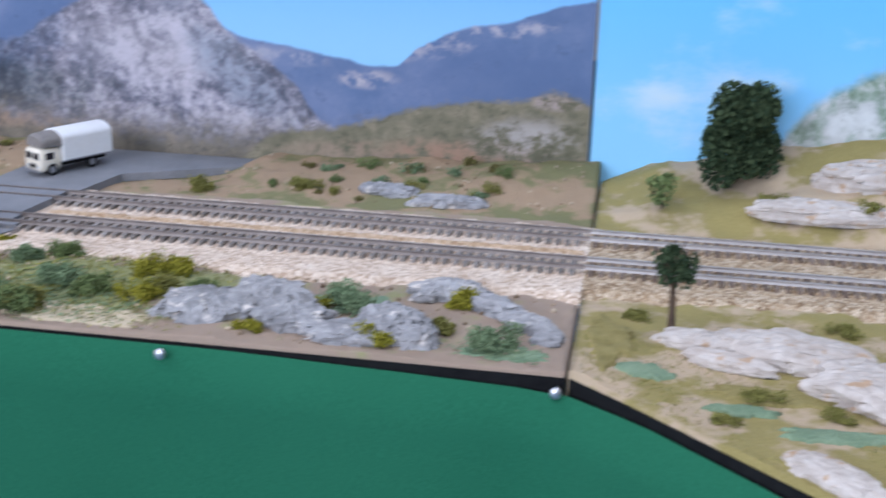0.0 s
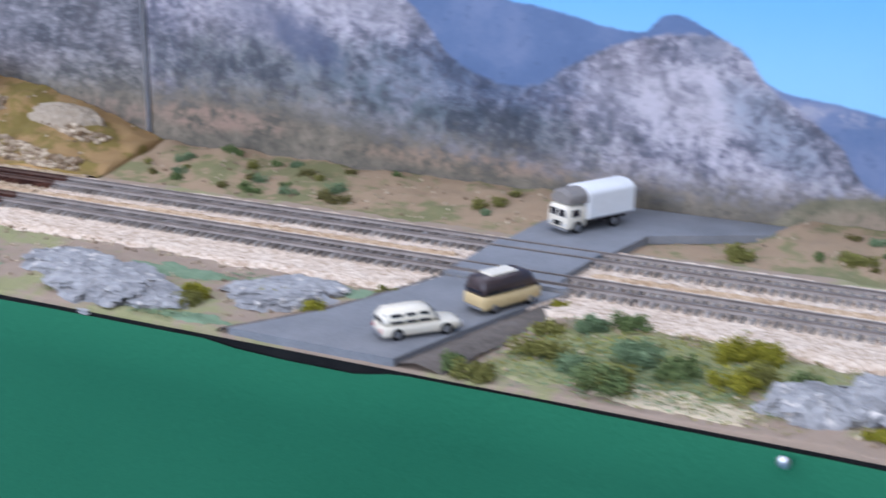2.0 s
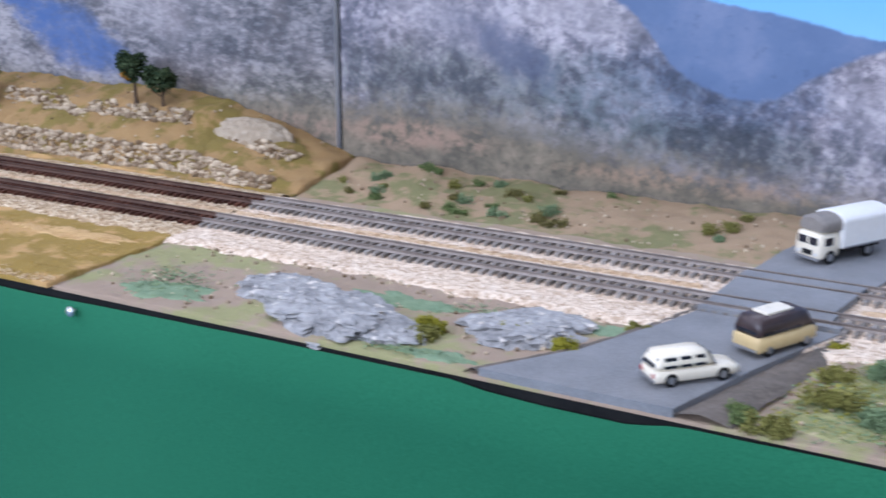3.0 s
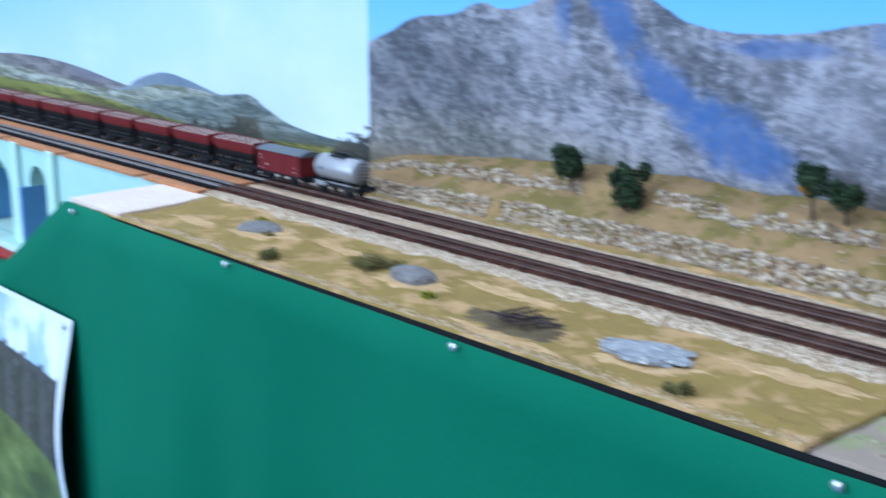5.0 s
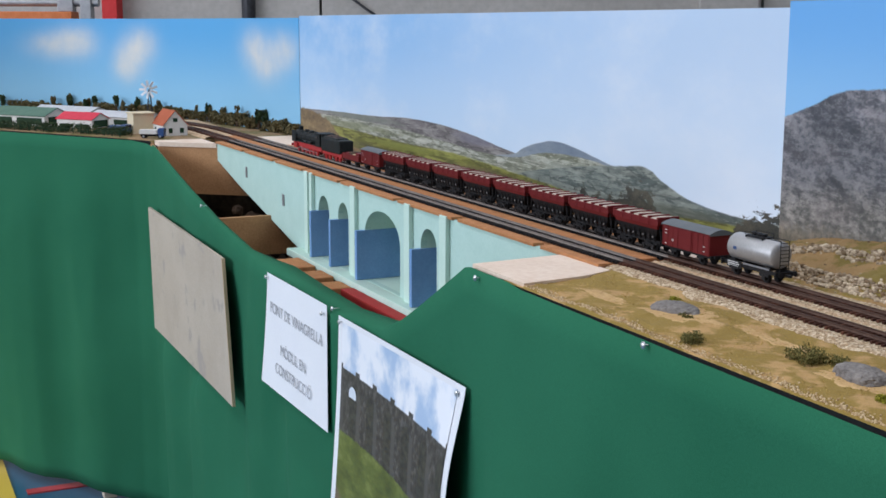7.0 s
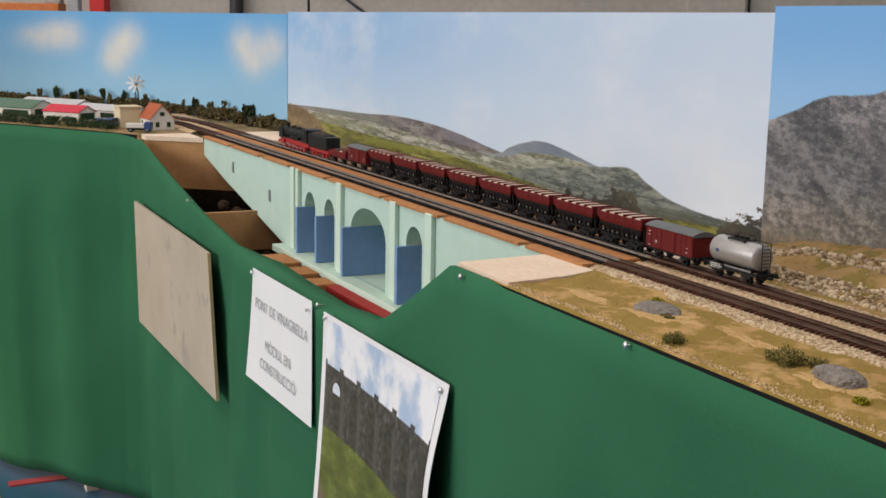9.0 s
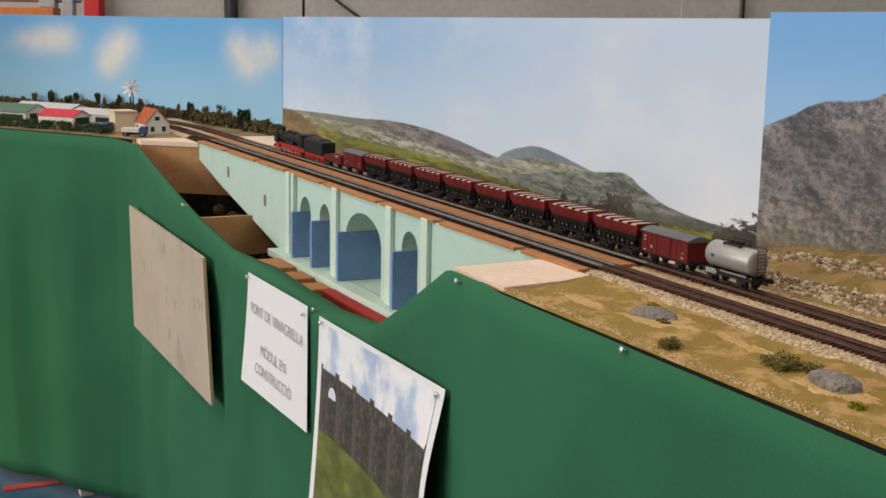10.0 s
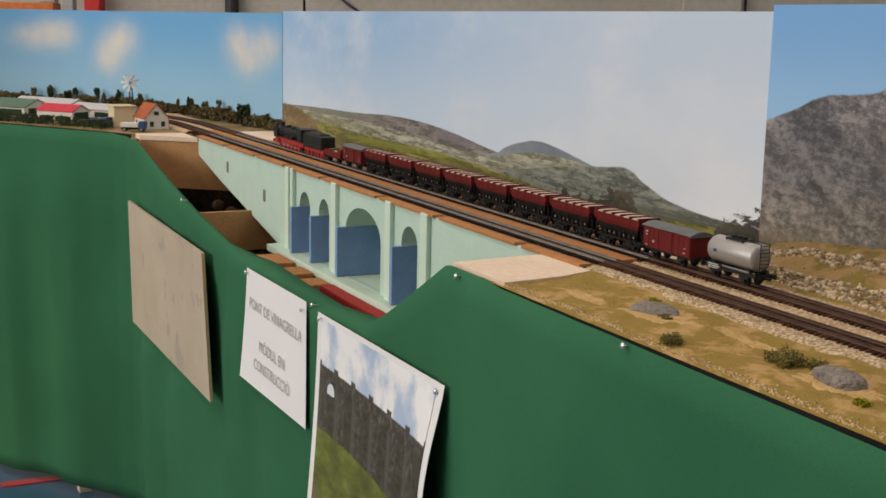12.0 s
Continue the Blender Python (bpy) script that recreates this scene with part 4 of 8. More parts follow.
bm = bmesh.new()
box(bm, -0.70, 1.192, 0.931, 0.943, 0.90, 0.9962)
single("front_board", bm, BLACK_EDGE, "black painted front edge board of the modules", "board", kind="structure")
front_beam("front_board_cut", [(-2.60, 0.80), (-0.703, 0.80), (-0.703, 0.992), (-0.77, 0.988), (-0.972, 0.884), (-1.06, 0.848), (-1.26, 0.832), (-1.43, 0.834), (-1.66, 0.842), (-1.98, 0.878), (-2.2, 0.916), (-2.54, 0.978), (-2.60, 0.988)], 0.9355, 0.945, BROWN_BOARD, "brown front board with a valley cut out of it")
A_EDGE = [(1.1935, 0.9313), (1.225, 0.905), (2.1, 0.105)]
bm = bmesh.new()
prism(bm, [(1.1945, 0.9318), (1.2243, 0.9052), (2.0993, 0.1052), (2.106, 0.115), (1.229, 0.915), (1.196, 0.9435)], 0.90, 0.9962)
single("front_board_angled", bm, BLACK_EDGE, "black painted edge board of the corner module", "board", kind="structure")
bm = bmesh.new()
prism(bm, [(-4.0, 0.04), (-2.72, 0.87), (-2.605, 0.937), (-2.612, 0.947), (-2.727, 0.88), (-4.007, 0.05)], 0.90, 0.996)
single("front_board_farm", bm, BLACK_EDGE, "dark edge board of the farm module", "board", kind="structure")
bm = bmesh.new()
box(bm, 0.268, 0.272, 0.944, 1.325, 0.90, 0.9965)
single("module_end_board", bm, BLACK_EDGE, "end board between two modules", "board", kind="structure")

# ---------- ground of each module ----------


def terrain(name, x0, x1, y0, y1, nx, ny, height, mats, label, edge=None, slope=None, far=None):
    bm = bmesh.new()

    def at(u, v):
        x = x0 + (x1 - x0) * u
        ya = y0 if edge is None else edge(x)
        y = ya + ((y1 if far is None else max(far(x), ya + 0.01)) - ya) * v
        return (x, y, height(x, y))

    vs = grid(bm, nx, ny, at)
    # a skirt closes the slab below
    rim = [r[0] for r in vs]
    for rim in (rim, vs[0], vs[-1]):
        low = [bm.verts.new((v.co.x, v.co.y, 0.985)) for v in rim]
        for i in range(len(rim) - 1):
            bm.faces.new((rim[i], low[i], low[i + 1], rim[i + 1]))
    if slope:
        for f in bm.faces:
            f.material_index = 1 if slope(*f.calc_center_median()[:2]) else 0
    return single(name, bm, mats, label, "ground", kind="structure", flat=False)


HILL_C_TOP = [(-0.70, 1.010), (-0.66, 1.020), (-0.58, 1.036), (-0.42, 1.052), (-0.27, 1.061), (0.03, 1.064), (0.12, 1.058), (0.20, 1.036), (0.27, 1.014)]


def height_c(x, y):
    z = 0.9985 + 0.0035 * fbm(x * 9, y * 9) + 0.0012 * fbm(x * 60, y * 60, 2)
    z += 0.004 * math.exp(-((x + 0.20) ** 2 + (y - 1.0) ** 2) / 0.003) + 0.004 * math.exp(-((x + 0.45) ** 2 + (y - 1.01) ** 2) / 0.004)
    if y < 0.95:
        z = max(z - 0.001, 0.9975)
    if y > 1.06:
        z = min(z, 1.0)
    if x < -0.645 - (y - 0.945) * 0.25 and y < 1.07:
        z = min(z, 0.9965)
    t = (y - 1.222) / 0.105
    if t > 0:
        top = lerp_at(x, HILL_C_TOP) - 1.0
        w = t + 0.10 * fbm(x * 12, y * 5, 5)
        step = 0.05 * smoothstep(0.0, 0.10, w) + 0.30 * smoothstep(0.10, 0.20, w) + 0.26 * min(1, max(0, (w - 0.2) / 0.35)) + 0.20 * smoothstep(0.55, 0.63, w) + 0.19 * min(1, max(0, (w - 0.63) / 0.37))
        z += top * step + 0.0025 * fbm(x * 70, y * 70, 7) * min(1, t * 4)
    return z


def smoothstep(a, b, v):
    t = min(1, max(0, (v - a) / (b - a)))
    return t * t * (3 - 2 * t)


terrain("ground_meadow", -0.690, 0.2675, 0.9315, 1.329, 240, 100, height_c, [GROUND_C, HILL_C], "olive dry grass ground with sandy patches", slope=lambda x, y: y > 1.224)


def height_b(x, y):
    z = 0.9985 + 0.003 * fbm(x * 10, y * 10, 11) + 0.0012 * fbm(x * 60, y * 60, 12)
    if y > 1.06:
        z = min(z, 1.0)
    road = 0.61 + (y - 0.916) * 0.36
    off = abs(x - road - 0.05)
    if y > 1.225:
        t = (y - 1.225) / 0.1
        z += (lerp_at(x, [(0.27, 0.015), (0.33, 0.013), (0.5, 0.011), (0.95, 0.012), (1.17, 0.024)]) + 0.005 * fbm(x * 15, y * 15, 13)) * smoothstep(0, 1, t) * smoothstep(0.06, 0.10, off)
    if off < 0.075:
        z = min(z, 0.9985)
    if y < 0.95:
        z = max(z, 0.9978)
    return z


terrain("ground_rocky", 0.2725, 1.192, 0.9315, 1.329, 230, 100, height_b, [GROUND_B, HILL_B], "grey-brown soil with faded green scatter", slope=lambda x, y: y > 1.222)

HILL_A_TOP = [(1.19, 1.008), (1.238, 1.027), (1.275, 1.032), (1.355, 1.052), (1.415, 1.062), (1.6, 1.07), (2.1, 1.06)]


def height_a(x, y):
    z = 0.9985 + 0.004 * fbm(x * 9, y * 9, 21) + 0.0012 * fbm(x * 60, y * 60, 22)
    if 1.06 < y < 1.22:
        z = min(z, 1.0)
    back = 1.325 - max(0, x - 1.5) * 0.35
    t = (y - (1.208 - 0.35 * max(0, x - 1.5))) / max(0.05, back - 1.208)
    if t > 0:
        z += (lerp_at(x, HILL_A_TOP) - 1) * (0.55 * smoothstep(0.0, 0.45, t) + 0.45 * smoothstep(0.5, 1, t)) + 0.004 * fbm(x * 25, y * 25, 23) * min(1, 3 * t)
    return max(z, 0.9975)


def edge_a(x):
    return lerp_at(x, [(p[0], p[1] + 0.0015) for p in A_EDGE])


terrain("ground_corner", 1.194, 1.95, 0, 1.33, 150, 130, height_a, GROUND_A, "dry meadow with pale rock outcrops", edge_a)


def height_e(x, y):
    z = 0.9975 + 0.0015 * fbm(x * 9, y * 9, 31)
    return z


def edge_e(x):
    return lerp_at(x, [(-4.0, 0.05), (-2.72, 0.88), (-2.607, 0.94), (-2.59, 0.94)])


terrain("ground_farm", -3.99, -2.60, 0, 1.33, 90, 60, height_e, GROUND_E, "brown and olive farm field", edge_e, far=lambda x: lerp_at(x, E_LINE) - 0.006)

# ---------- unfinished bridge module ----------
bm = bmesh.new()
prism(bm, [(-2.598, 0.947), (-2.552, 0.947), (-2.452, 1.066), (-2.598, 1.066)], 0.9875, 0.9985)
single("end_plate_farm", bm, PLY, "pale plywood plate at the end of the bridge", "plywood plate", kind="structure")
bm = bmesh.new()
prism(bm, [(-0.775, 0.9355), (-0.645, 0.9355), (-0.655, 1.02), (-0.672, 1.066), (-0.785, 1.066)], 0.985, 1.0008)
single("end_plate_meadow", bm, PLY, "pale plywood plate between bridge and meadow", "plywood plate", kind="structure")
bm = bmesh.new()
prism(bm, [(-0.80, 1.21), (-0.692, 1.21), (-0.692, 1.334), (-0.80, 1.334)], 0.985, 0.9995)
single("end_plate_back", bm, PLY, "bare plywood plate behind the tracks", "plywood plate", kind="structure")
bm = bmesh.new()
prism(bm, [(-2.598, 1.21), (-2.33, 1.21), (-2.28, 1.29), (-2.598, 1.334)], 0.985, 0.9985)
single("end_plate_far", bm, PLY, "bare plywood plate beside the far track", "plywood plate", kind="structure")
bm = bmesh.new()
prism(bm, [(-2.33, 1.205), (-0.80, 1.205), (-0.80, 1.212), (-2.33, 1.212)], 0.93, 1.001)
single("bridge_back_rim", bm, CORK, "orange-brown cork rim behind the bridge deck", "rim", kind="structure")
# cross boards below the deck
bm = bmesh.new()
prism(bm, [(-2.566, 0.947), (-2.556, 0.947), (-2.30, 1.25), (-2.31, 1.25)], 0.872, 0.9872)
single("cross_board", bm, BROWN_BOARD, "brown hardboard cross member under the plate", "board", group="cross boards", kind="structure")
bm = bmesh.new()
box(bm, -2.032, -2.02, 0.947, 1.30, 0.795, 0.880)
single("cross_board_low", bm, BROWN_BOARD, "brown hardboard cross member below the bridge", "board", group="cross boards", kind="structure")
# bottom board, its dark colour standing in for the shade down here
bm = bmesh.new()
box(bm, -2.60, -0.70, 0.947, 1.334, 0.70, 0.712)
single("module_floor", bm, RECESS_SHADE, "bottom of the unfinished module, coloured dark as recess shade", "board", kind="structure")
bm = bmesh.new()
box(bm, -2.60, -0.70, 1.318, 1.330, 0.712, 0.984)
single("module_back_board", bm, BROWN_BOARD, "brown back board of the unfinished module", "board", kind="structure")
for k, (x, w, t) in enumerate(((-1.70, 0.10, 0.836), (-1.585, 0.07, 0.834), (-1.49, 0.06, 0.832))):
    bm = bmesh.new()
    box(bm, x - w / 2, x + w / 2, 0.990, 1.0385, 0.76, t, 0.002)
    single("support_block", bm, CORK, "raw wooden support block under the bridge", "block", group="support blocks")
bm = bmesh.new()
box(bm, -1.45, -1.10, 1.014, 1.0385, 0.79, 0.833, 0.002)
single("red_batten", bm, RED_PAINT, "red painted batten below the bridge", "batten")
# side board in the same painted recess shade
bm = bmesh.new()
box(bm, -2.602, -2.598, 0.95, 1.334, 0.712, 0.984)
single("module_side_board", bm, RECESS_SHADE, "side board under the farm end, coloured dark as recess shade", "board", kind="structure")
bm = bmesh.new()
for k in range(60):
    r = 0.010 + 0.010 * random.random()
    vs = bmesh.ops.create_icosphere(bm, subdivisions=2, radius=1, matrix=pose(-2.36 + 0.20 * random.random(), 1.03 + 0.20 * random.random(), 0.725 + 0.0021 * k))["verts"]
    c = sum((v.co for v in vs), Vector()) / len(vs)
    for v in vs:
        d = v.co - c
        v.co = c + d * r * (1 + 0.45 * noise.noise(d * 1.6 + Vector((k * 3.1, 0, 0))) + 0.15 * noise.noise(d * 5))
single("plaster_lumps", bm, BARK, "plaster lumps left under the bridge", "plaster", kind="stuff")

bridge = thing("model_bridge", "mint-green foam arch bridge under construction", "bridge")
BY = 1.068
ARCH = [(-1.682, 0.031, 0.9645, 0.928), (-1.577, 0.027, 0.9645, 0.934), (-1.390, 0.079, 0.973, 0.925), (-1.197, 0.031, 0.972, 0.940)]


def arch_plate():
    """Front wall with arch openings, built as strips between heights."""
    bm = bmesh.new()
    n = 1100
    x0, x1 = -2.452, -0.80
    for i in range(n):
        xs = [x0 + (x1 - x0) * (i + k) / n for k in (0, 1)]
        lows = [lerp_at(x, [(-2.452, 0.957), (-2.26, 0.916), (-1.83, 0.836), (-1.77, 0.824), (-1.25, 0.824), (-1.14, 0.824), (-0.95, 0.86), (-0.80, 0.90)]) for x in xs]
        xm = sum(xs) / 2
        spans = [(lows, [1.0, 1.0])]
        for cx, hw, top, spring in ARCH:
            if abs(xm - cx) < hw:
                hs = [spring + (top - spring) * math.sqrt(max(0, 1 - min(1, ((x - cx) / hw) ** 2))) for x in xs]
                spans = [(lows, [0.842, 0.842]), (hs, [1.0, 1.0])]
        for lo, hi in spans:
            v = [bm.verts.new((xs[a], y, (lo, hi)[h][a])) for y in (BY, BY + 0.011) for a, h in ((0, 0), (1, 0), (1, 1), (0, 1))]
            for ids in ((0, 1, 2, 3), (7, 6, 5, 4), (0, 4, 5, 1), (3, 2, 6, 7)):
                bm.faces.new([v[k] for k in ids])
    bmesh.ops.remove_doubles(bm, verts=bm.verts[:], dist=0.0001)
    bmesh.ops.recalc_face_normals(bm, faces=bm.faces[:])
    return bm


part("side_wall", arch_plate(), MINT, bridge)
for cx, hw, top, spring in ARCH:
    bm = bmesh.new()
    pts = [(cx - hw, 0.842)] + [(cx - hw * math.cos(a), spring + (top - spring) * math.sin(a)) for a in [k * math.pi / 18 for k in range(19)]] + [(cx + hw, 0.842)]
    for (xa, za), (xb, zb) in zip(pts, pts[1:]):
        bm.faces.new([bm.verts.new(q) for q in ((xa, BY + 0.0004, za), (xb, BY + 0.0004, zb), (xb, BY + 0.16, zb), (xa, BY + 0.16, za))])
    part("arch_lining", bm, MINT_RIB, bridge)
bm = bmesh.new()
box(bm, -1.78, -1.12, BY + 0.16, BY + 0.171, 0.80, 0.985)
part("inner_wall", bm, MINT, bridge)
for x0, x1 in ((-1.776, -1.756), (-1.745, -1.731), (-1.523, -1.500), (-1.278, -1.256), (-1.142, -1.118)):
    bm = bmesh.new()
    box(bm, x0, x1, BY - 0.008, BY - 0.0005, 0.826, 1.003, 0.0012)
    part("pilaster", bm, MINT_RIB, bridge)
for (cx, hw, top, spring), zt in zip(ARCH, (0.932, 0.930, 0.930, 0.936)):
    bm = bmesh.new()
    # a slab running in under the arch along its far jamb, standing out before the wall
    box(bm, cx - hw - 0.006, cx - hw + 0.0030, BY - 0.017, BY + 0.158, 0.842, zt, 0.0010)
    part("pier_block", bm, BLUE_FOAM, bridge, "blue foam pier block")
bm = bmesh.new()
box(bm, -1.83, -1.10, BY - 0.028, BY + 0.158, 0.828, 0.8415, 0.001)
part("base_ledge", bm, MINT_RIB, bridge)
for x, z in ((-2.20, 0.955), (-1.93, 0.925)):
    bm = bmesh.new()
    box(bm, x - 0.006, x + 0.006, BY - 0.0015, BY - 0.0002, z - 0.012, z + 0.012)
    part("drain_slot", bm, STEEL_GREY, bridge)
bm = bmesh.new()
box(bm, -2.45, -0.693, BY + 0.012, 1.204, 0.9875, 1.0)
part("deck", bm, CORK, bridge)
x = -2.45
while x < -0.70:
    w = 0.17 + 0.09 * random.random()
    bm = bmesh.new()
    box(bm, x, min(x + w, -0.695), BY - 0.004 - 0.002 * random.random(), BY + 0.013, 0.9995, 1.0042, 0.0008)
    part("edge_strip", bm, CORK, bridge, "orange cork edge strip")
    x += w + 0.012 + 0.015 * random.random()
bm = bmesh.new()
box(bm, -2.59, -0.70, (NEAR + FAR) / 2 - 0.012, (NEAR + FAR) / 2 + 0.012, 1.0005, 1.0045, 0.0008)
part("centre_strip", bm, CORK, bridge, "cork strip between the two tracks")

# ---------- tracks ----------


def centre(y0, x):
    """The plan of a track: straight, bending with the modules at the far left."""
    return y0 - max(0, -2.75 - x) ** 2 * 0.42


def track(name, y0, x0, x1, tie_mat, rail_mat, z, label):
    tr = thing(name, label, "railway track")
    for side in (-1, 1):
        bm = bmesh.new()
        n = max(2, int((x1 - x0) / 0.03))
        prof = [(-0.0011, 0), (0.0011, 0), (0.0006, 0.0012), (0.0009, 0.0024), (-0.0009, 0.0024), (-0.0006, 0.0012)]
        rings = []
        for i in range(n + 1):
            x = x0 + (x1 - x0) * i / n
            y = centre(y0, x) + side * 0.00905
            rings.append([bm.verts.new((x, y + a, z + 0.0035 + b * 1.3)) for a, b in prof])
        for a, b in zip(rings, rings[1:]):
            for k in range(6):
                bm.faces.new((a[k], a[(k + 1) % 6], b[(k + 1) % 6], b[k]))
        bmesh.ops.recalc_face_normals(bm, faces=bm.faces[:])
        part("rail", bm, rail_mat, tr)
    verts, faces = [], []
    x = x0 + 0.004
    while x < x1 - 0.003:
        y = centre(y0, x)
        w, l, h = 0.0015 + 0.0002 * random.random(), 0.0165 + 0.0008 * random.random(), 0.0034
        k = len(verts)
        j = 0.0004 * (random.random() - 0.5)
        verts += [(x + sx * w + j, y + sy * l, z + sz) for sz in (0.0, h) for sx, sy in ((-1, -1), (1, -1), (1, 1), (-1, 1))]
        faces += [[k + q for q in f] for f in ((4, 5, 6, 7), (0, 1, 5, 4), (1, 2, 6, 5), (2, 3, 7, 6), (3, 0, 4, 7))]
        x += 0.0074
    me = bpy.data.meshes.new("sleepers")
    me.from_pydata(verts, [], faces)
    me.materials.append(tie_mat)
    ob = new("sleeper_strip", me)
    ob.parent = tr
    tagged(ob, kind="stuff")
    return tr


TZ = RAIL_Z - 0.0035 - 0.0031
for y0 in (NEAR, FAR):
    track("railway_track", y0, -3.6, -2.45, TIE_BROWN, RAIL_STEEL, TZ, "brown model track across the farm field")
    track("railway_track", y0, -2.45, -0.693, TIE_BLACK, RAIL_GREY, TZ, "black unballasted model track on the bridge deck")
    track("railway_track", y0, -0.693, 0.27, TIE_BROWN, RAIL_STEEL, TZ, "rust-brown weathered model track")
    track("railway_track", y0, 0.27, 1.193, TIE_GREY, RAIL_GREY, TZ, "grey weathered model track in pale ballast")
    track("railway_track", y0, 1.193, 1.95, TIE_DUSTY, RAIL_PALE, TZ, "dusty brown model track with bright rails on the corner module")


def ballast(name, x0, x1, y0, y1, mats, label, top=0.0022, rough=0.0012):
    bm = bmesh.new()
    n, k = int((x1 - x0) / 0.004), int((y1 - y0) / 0.004)

    def at(u, v):
        x = x0 + (x1 - x0) * u
        jag = 0.006 * fbm(x * 40, 3.3)
        y = y0 + (y1 - y0) * v + jag * (1 - 2 * v) * abs(1 - 2 * v)
        e = min(v, 1 - v) * (y1 - y0)
        return (x, y, 0.9965 + (0.0035 + top) * smoothstep(0, 0.014, e) + rough * fbm(x * 170, y * 170, 4, 2))

    grid(bm, n, k, at)
    return single(name, bm, mats, label, "ballast", kind="stuff", flat=False)


ballast("ballast_bed", -0.692, 0.270, 1.062, 1.222, BALLAST_C, "sandy grey track ballast")
ballast("ballast_bed", 0.270, 1.193, 1.045, 1.215, BALLAST_B, "pale pink-beige track ballast", rough=0.0007)
ballast("ballast_bed", 1.193, 1.95, 1.055, 1.215, BALLAST_C, "beige track ballast on the corner module")
ballast("ballast_bed", -3.2, -2.598, 1.068, 1.212, SAND_STRIP, "ochre track bed on the farm module")
for x0, x1 in ((0.272, 0.672), (0.778, 1.19)):
    ballast("sand_strip", x0, x1, 1.1275, 1.153, SAND_STRIP, "ochre sand strip between the tracks", 0.0045)
ballast("sand_strip", -0.69, 0.268, 1.1275, 1.153, SAND_STRIP, "ochre sand strip between the tracks", 0.004)

# ---------- level crossing and road ----------
road = thing("road", "grey model road crossing the tracks", "road", kind="structure")
RL = [(0.606, 0.9325), (0.645, 0.99), (0.672, 1.055), (0.684, 1.09)]
RR = [(0.722, 0.9325), (0.745, 1.01), (0.763, 1.06), (0.775, 1.09)]
bm = bmesh.new()
prism(bm, RL + RR[::-1], 0.9975, 1.0032)
part("carriageway", bm, ASPHALT, road)
bm = bmesh.new()
prism(bm, [(0.688, 1.1185), (0.766, 1.1185), (0.772, 1.160), (0.690, 1.160)], 0.9985, 1.0075)
part("crossing_plate", bm, ASPHALT, road)
bm = bmesh.new()
prism(bm, [(0.687, 1.1005), (0.768, 1.1005), (0.769, 1.1135), (0.687, 1.1135)], 0.9985, 1.0075)
part("crossing_plate", bm, ASPHALT, road)
bm = bmesh.new()
prism(bm, [(0.690, 1.1655), (0.772, 1.1655), (0.774, 1.1785), (0.691, 1.1785)], 0.9985, 1.0075)
part("crossing_plate", bm, ASPHALT, road)
bm = bmesh.new()
prism(bm, [(0.684, 1.0902), (0.775, 1.0902), (0.776, 1.0957), (0.685, 1.0957)], 0.9985, 1.0065)
part("crossing_plate", bm, ASPHALT, road)
bm = bmesh.new()
prism(bm, [(0.692, 1.184), (0.776, 1.184), (0.79, 1.25), (0.90, 1.31), (0.90, 1.328), (0.72, 1.328), (0.70, 1.25)], 0.9975, 1.0045)
part("carriageway", bm, ASPHALT, road)
for pts in (RL, RR):
    bm = bmesh.new()
    s_ = -1 if pts is RL else 1
    n = 40

    def verge(u, v):
        k = u * (len(pts) - 1)
        i = min(int(k), len(pts) - 2)
        f = k - i
        x = pts[i][0] + (pts[i + 1][0] - pts[i][0]) * f
        y = pts[i][1] + (pts[i + 1][1] - pts[i][1]) * f
        wd = 0.012 + 0.022 * (1 - u) * (s_ > 0) + 0.003 * fbm(u * 9, s_)
        return (x + s_ * (v * wd - 0.002), y, 0.9985 + 0.0042 * math.sin(v * 3.1) + 0.0012 * fbm(u * 25, v * 5, 3))

    grid(bm, n, 6, verge)
    part("verge", bm, ASPHALT_EDGE, road, flat=False)

# ---------- stones, rocks, bushes, trees ----------


def rock(name, cx, cy, rx, ry, h, mats, label, z=0.998, turn=0, seed=0, group="rock outcrops"):
    bm = bmesh.new()
    bmesh.ops.create_icosphere(bm, subdivisions=5, radius=1)
    for v in bm.verts:
        p = v.co.copy()
        k = 1 + 0.30 * noise.noise(p * 1.5 + Vector((seed, 0, 0))) + 0.16 * noise.cell(p * 3.2 + Vector((0, seed, 0))) + 0.10 * noise.noise(p * 6 + Vector((seed, 5, 0)))
        t = max(-0.25, p.z)
        t = t if t < 0.5 else 0.5 + (t - 0.5) * 0.45
        soft = 0.35 if mats in (ROCK_DARK, ROCK_BEIGE) else 0.6 if mats is ROCK_WHITE else 1.0
        k = 1 + (k - 1) * soft
        crag = soft * 0.22 * abs(noise.noise(Vector((p.x * 3.5, p.y * 3.5, seed)))) + soft * 0.10 * noise.noise(Vector((p.x * 11, p.y * 11, seed)))
        v.co = Vector((p.x * k * rx, p.y * k * ry, (t * 1.1 + crag * (t > 0) - 0.05) * h))
    bmesh.ops.transform(bm, matrix=pose(cx, cy, z, 0, 0, turn), verts=bm.verts[:])
    return single(name, bm, mats, label, "rock", group, flat=True)


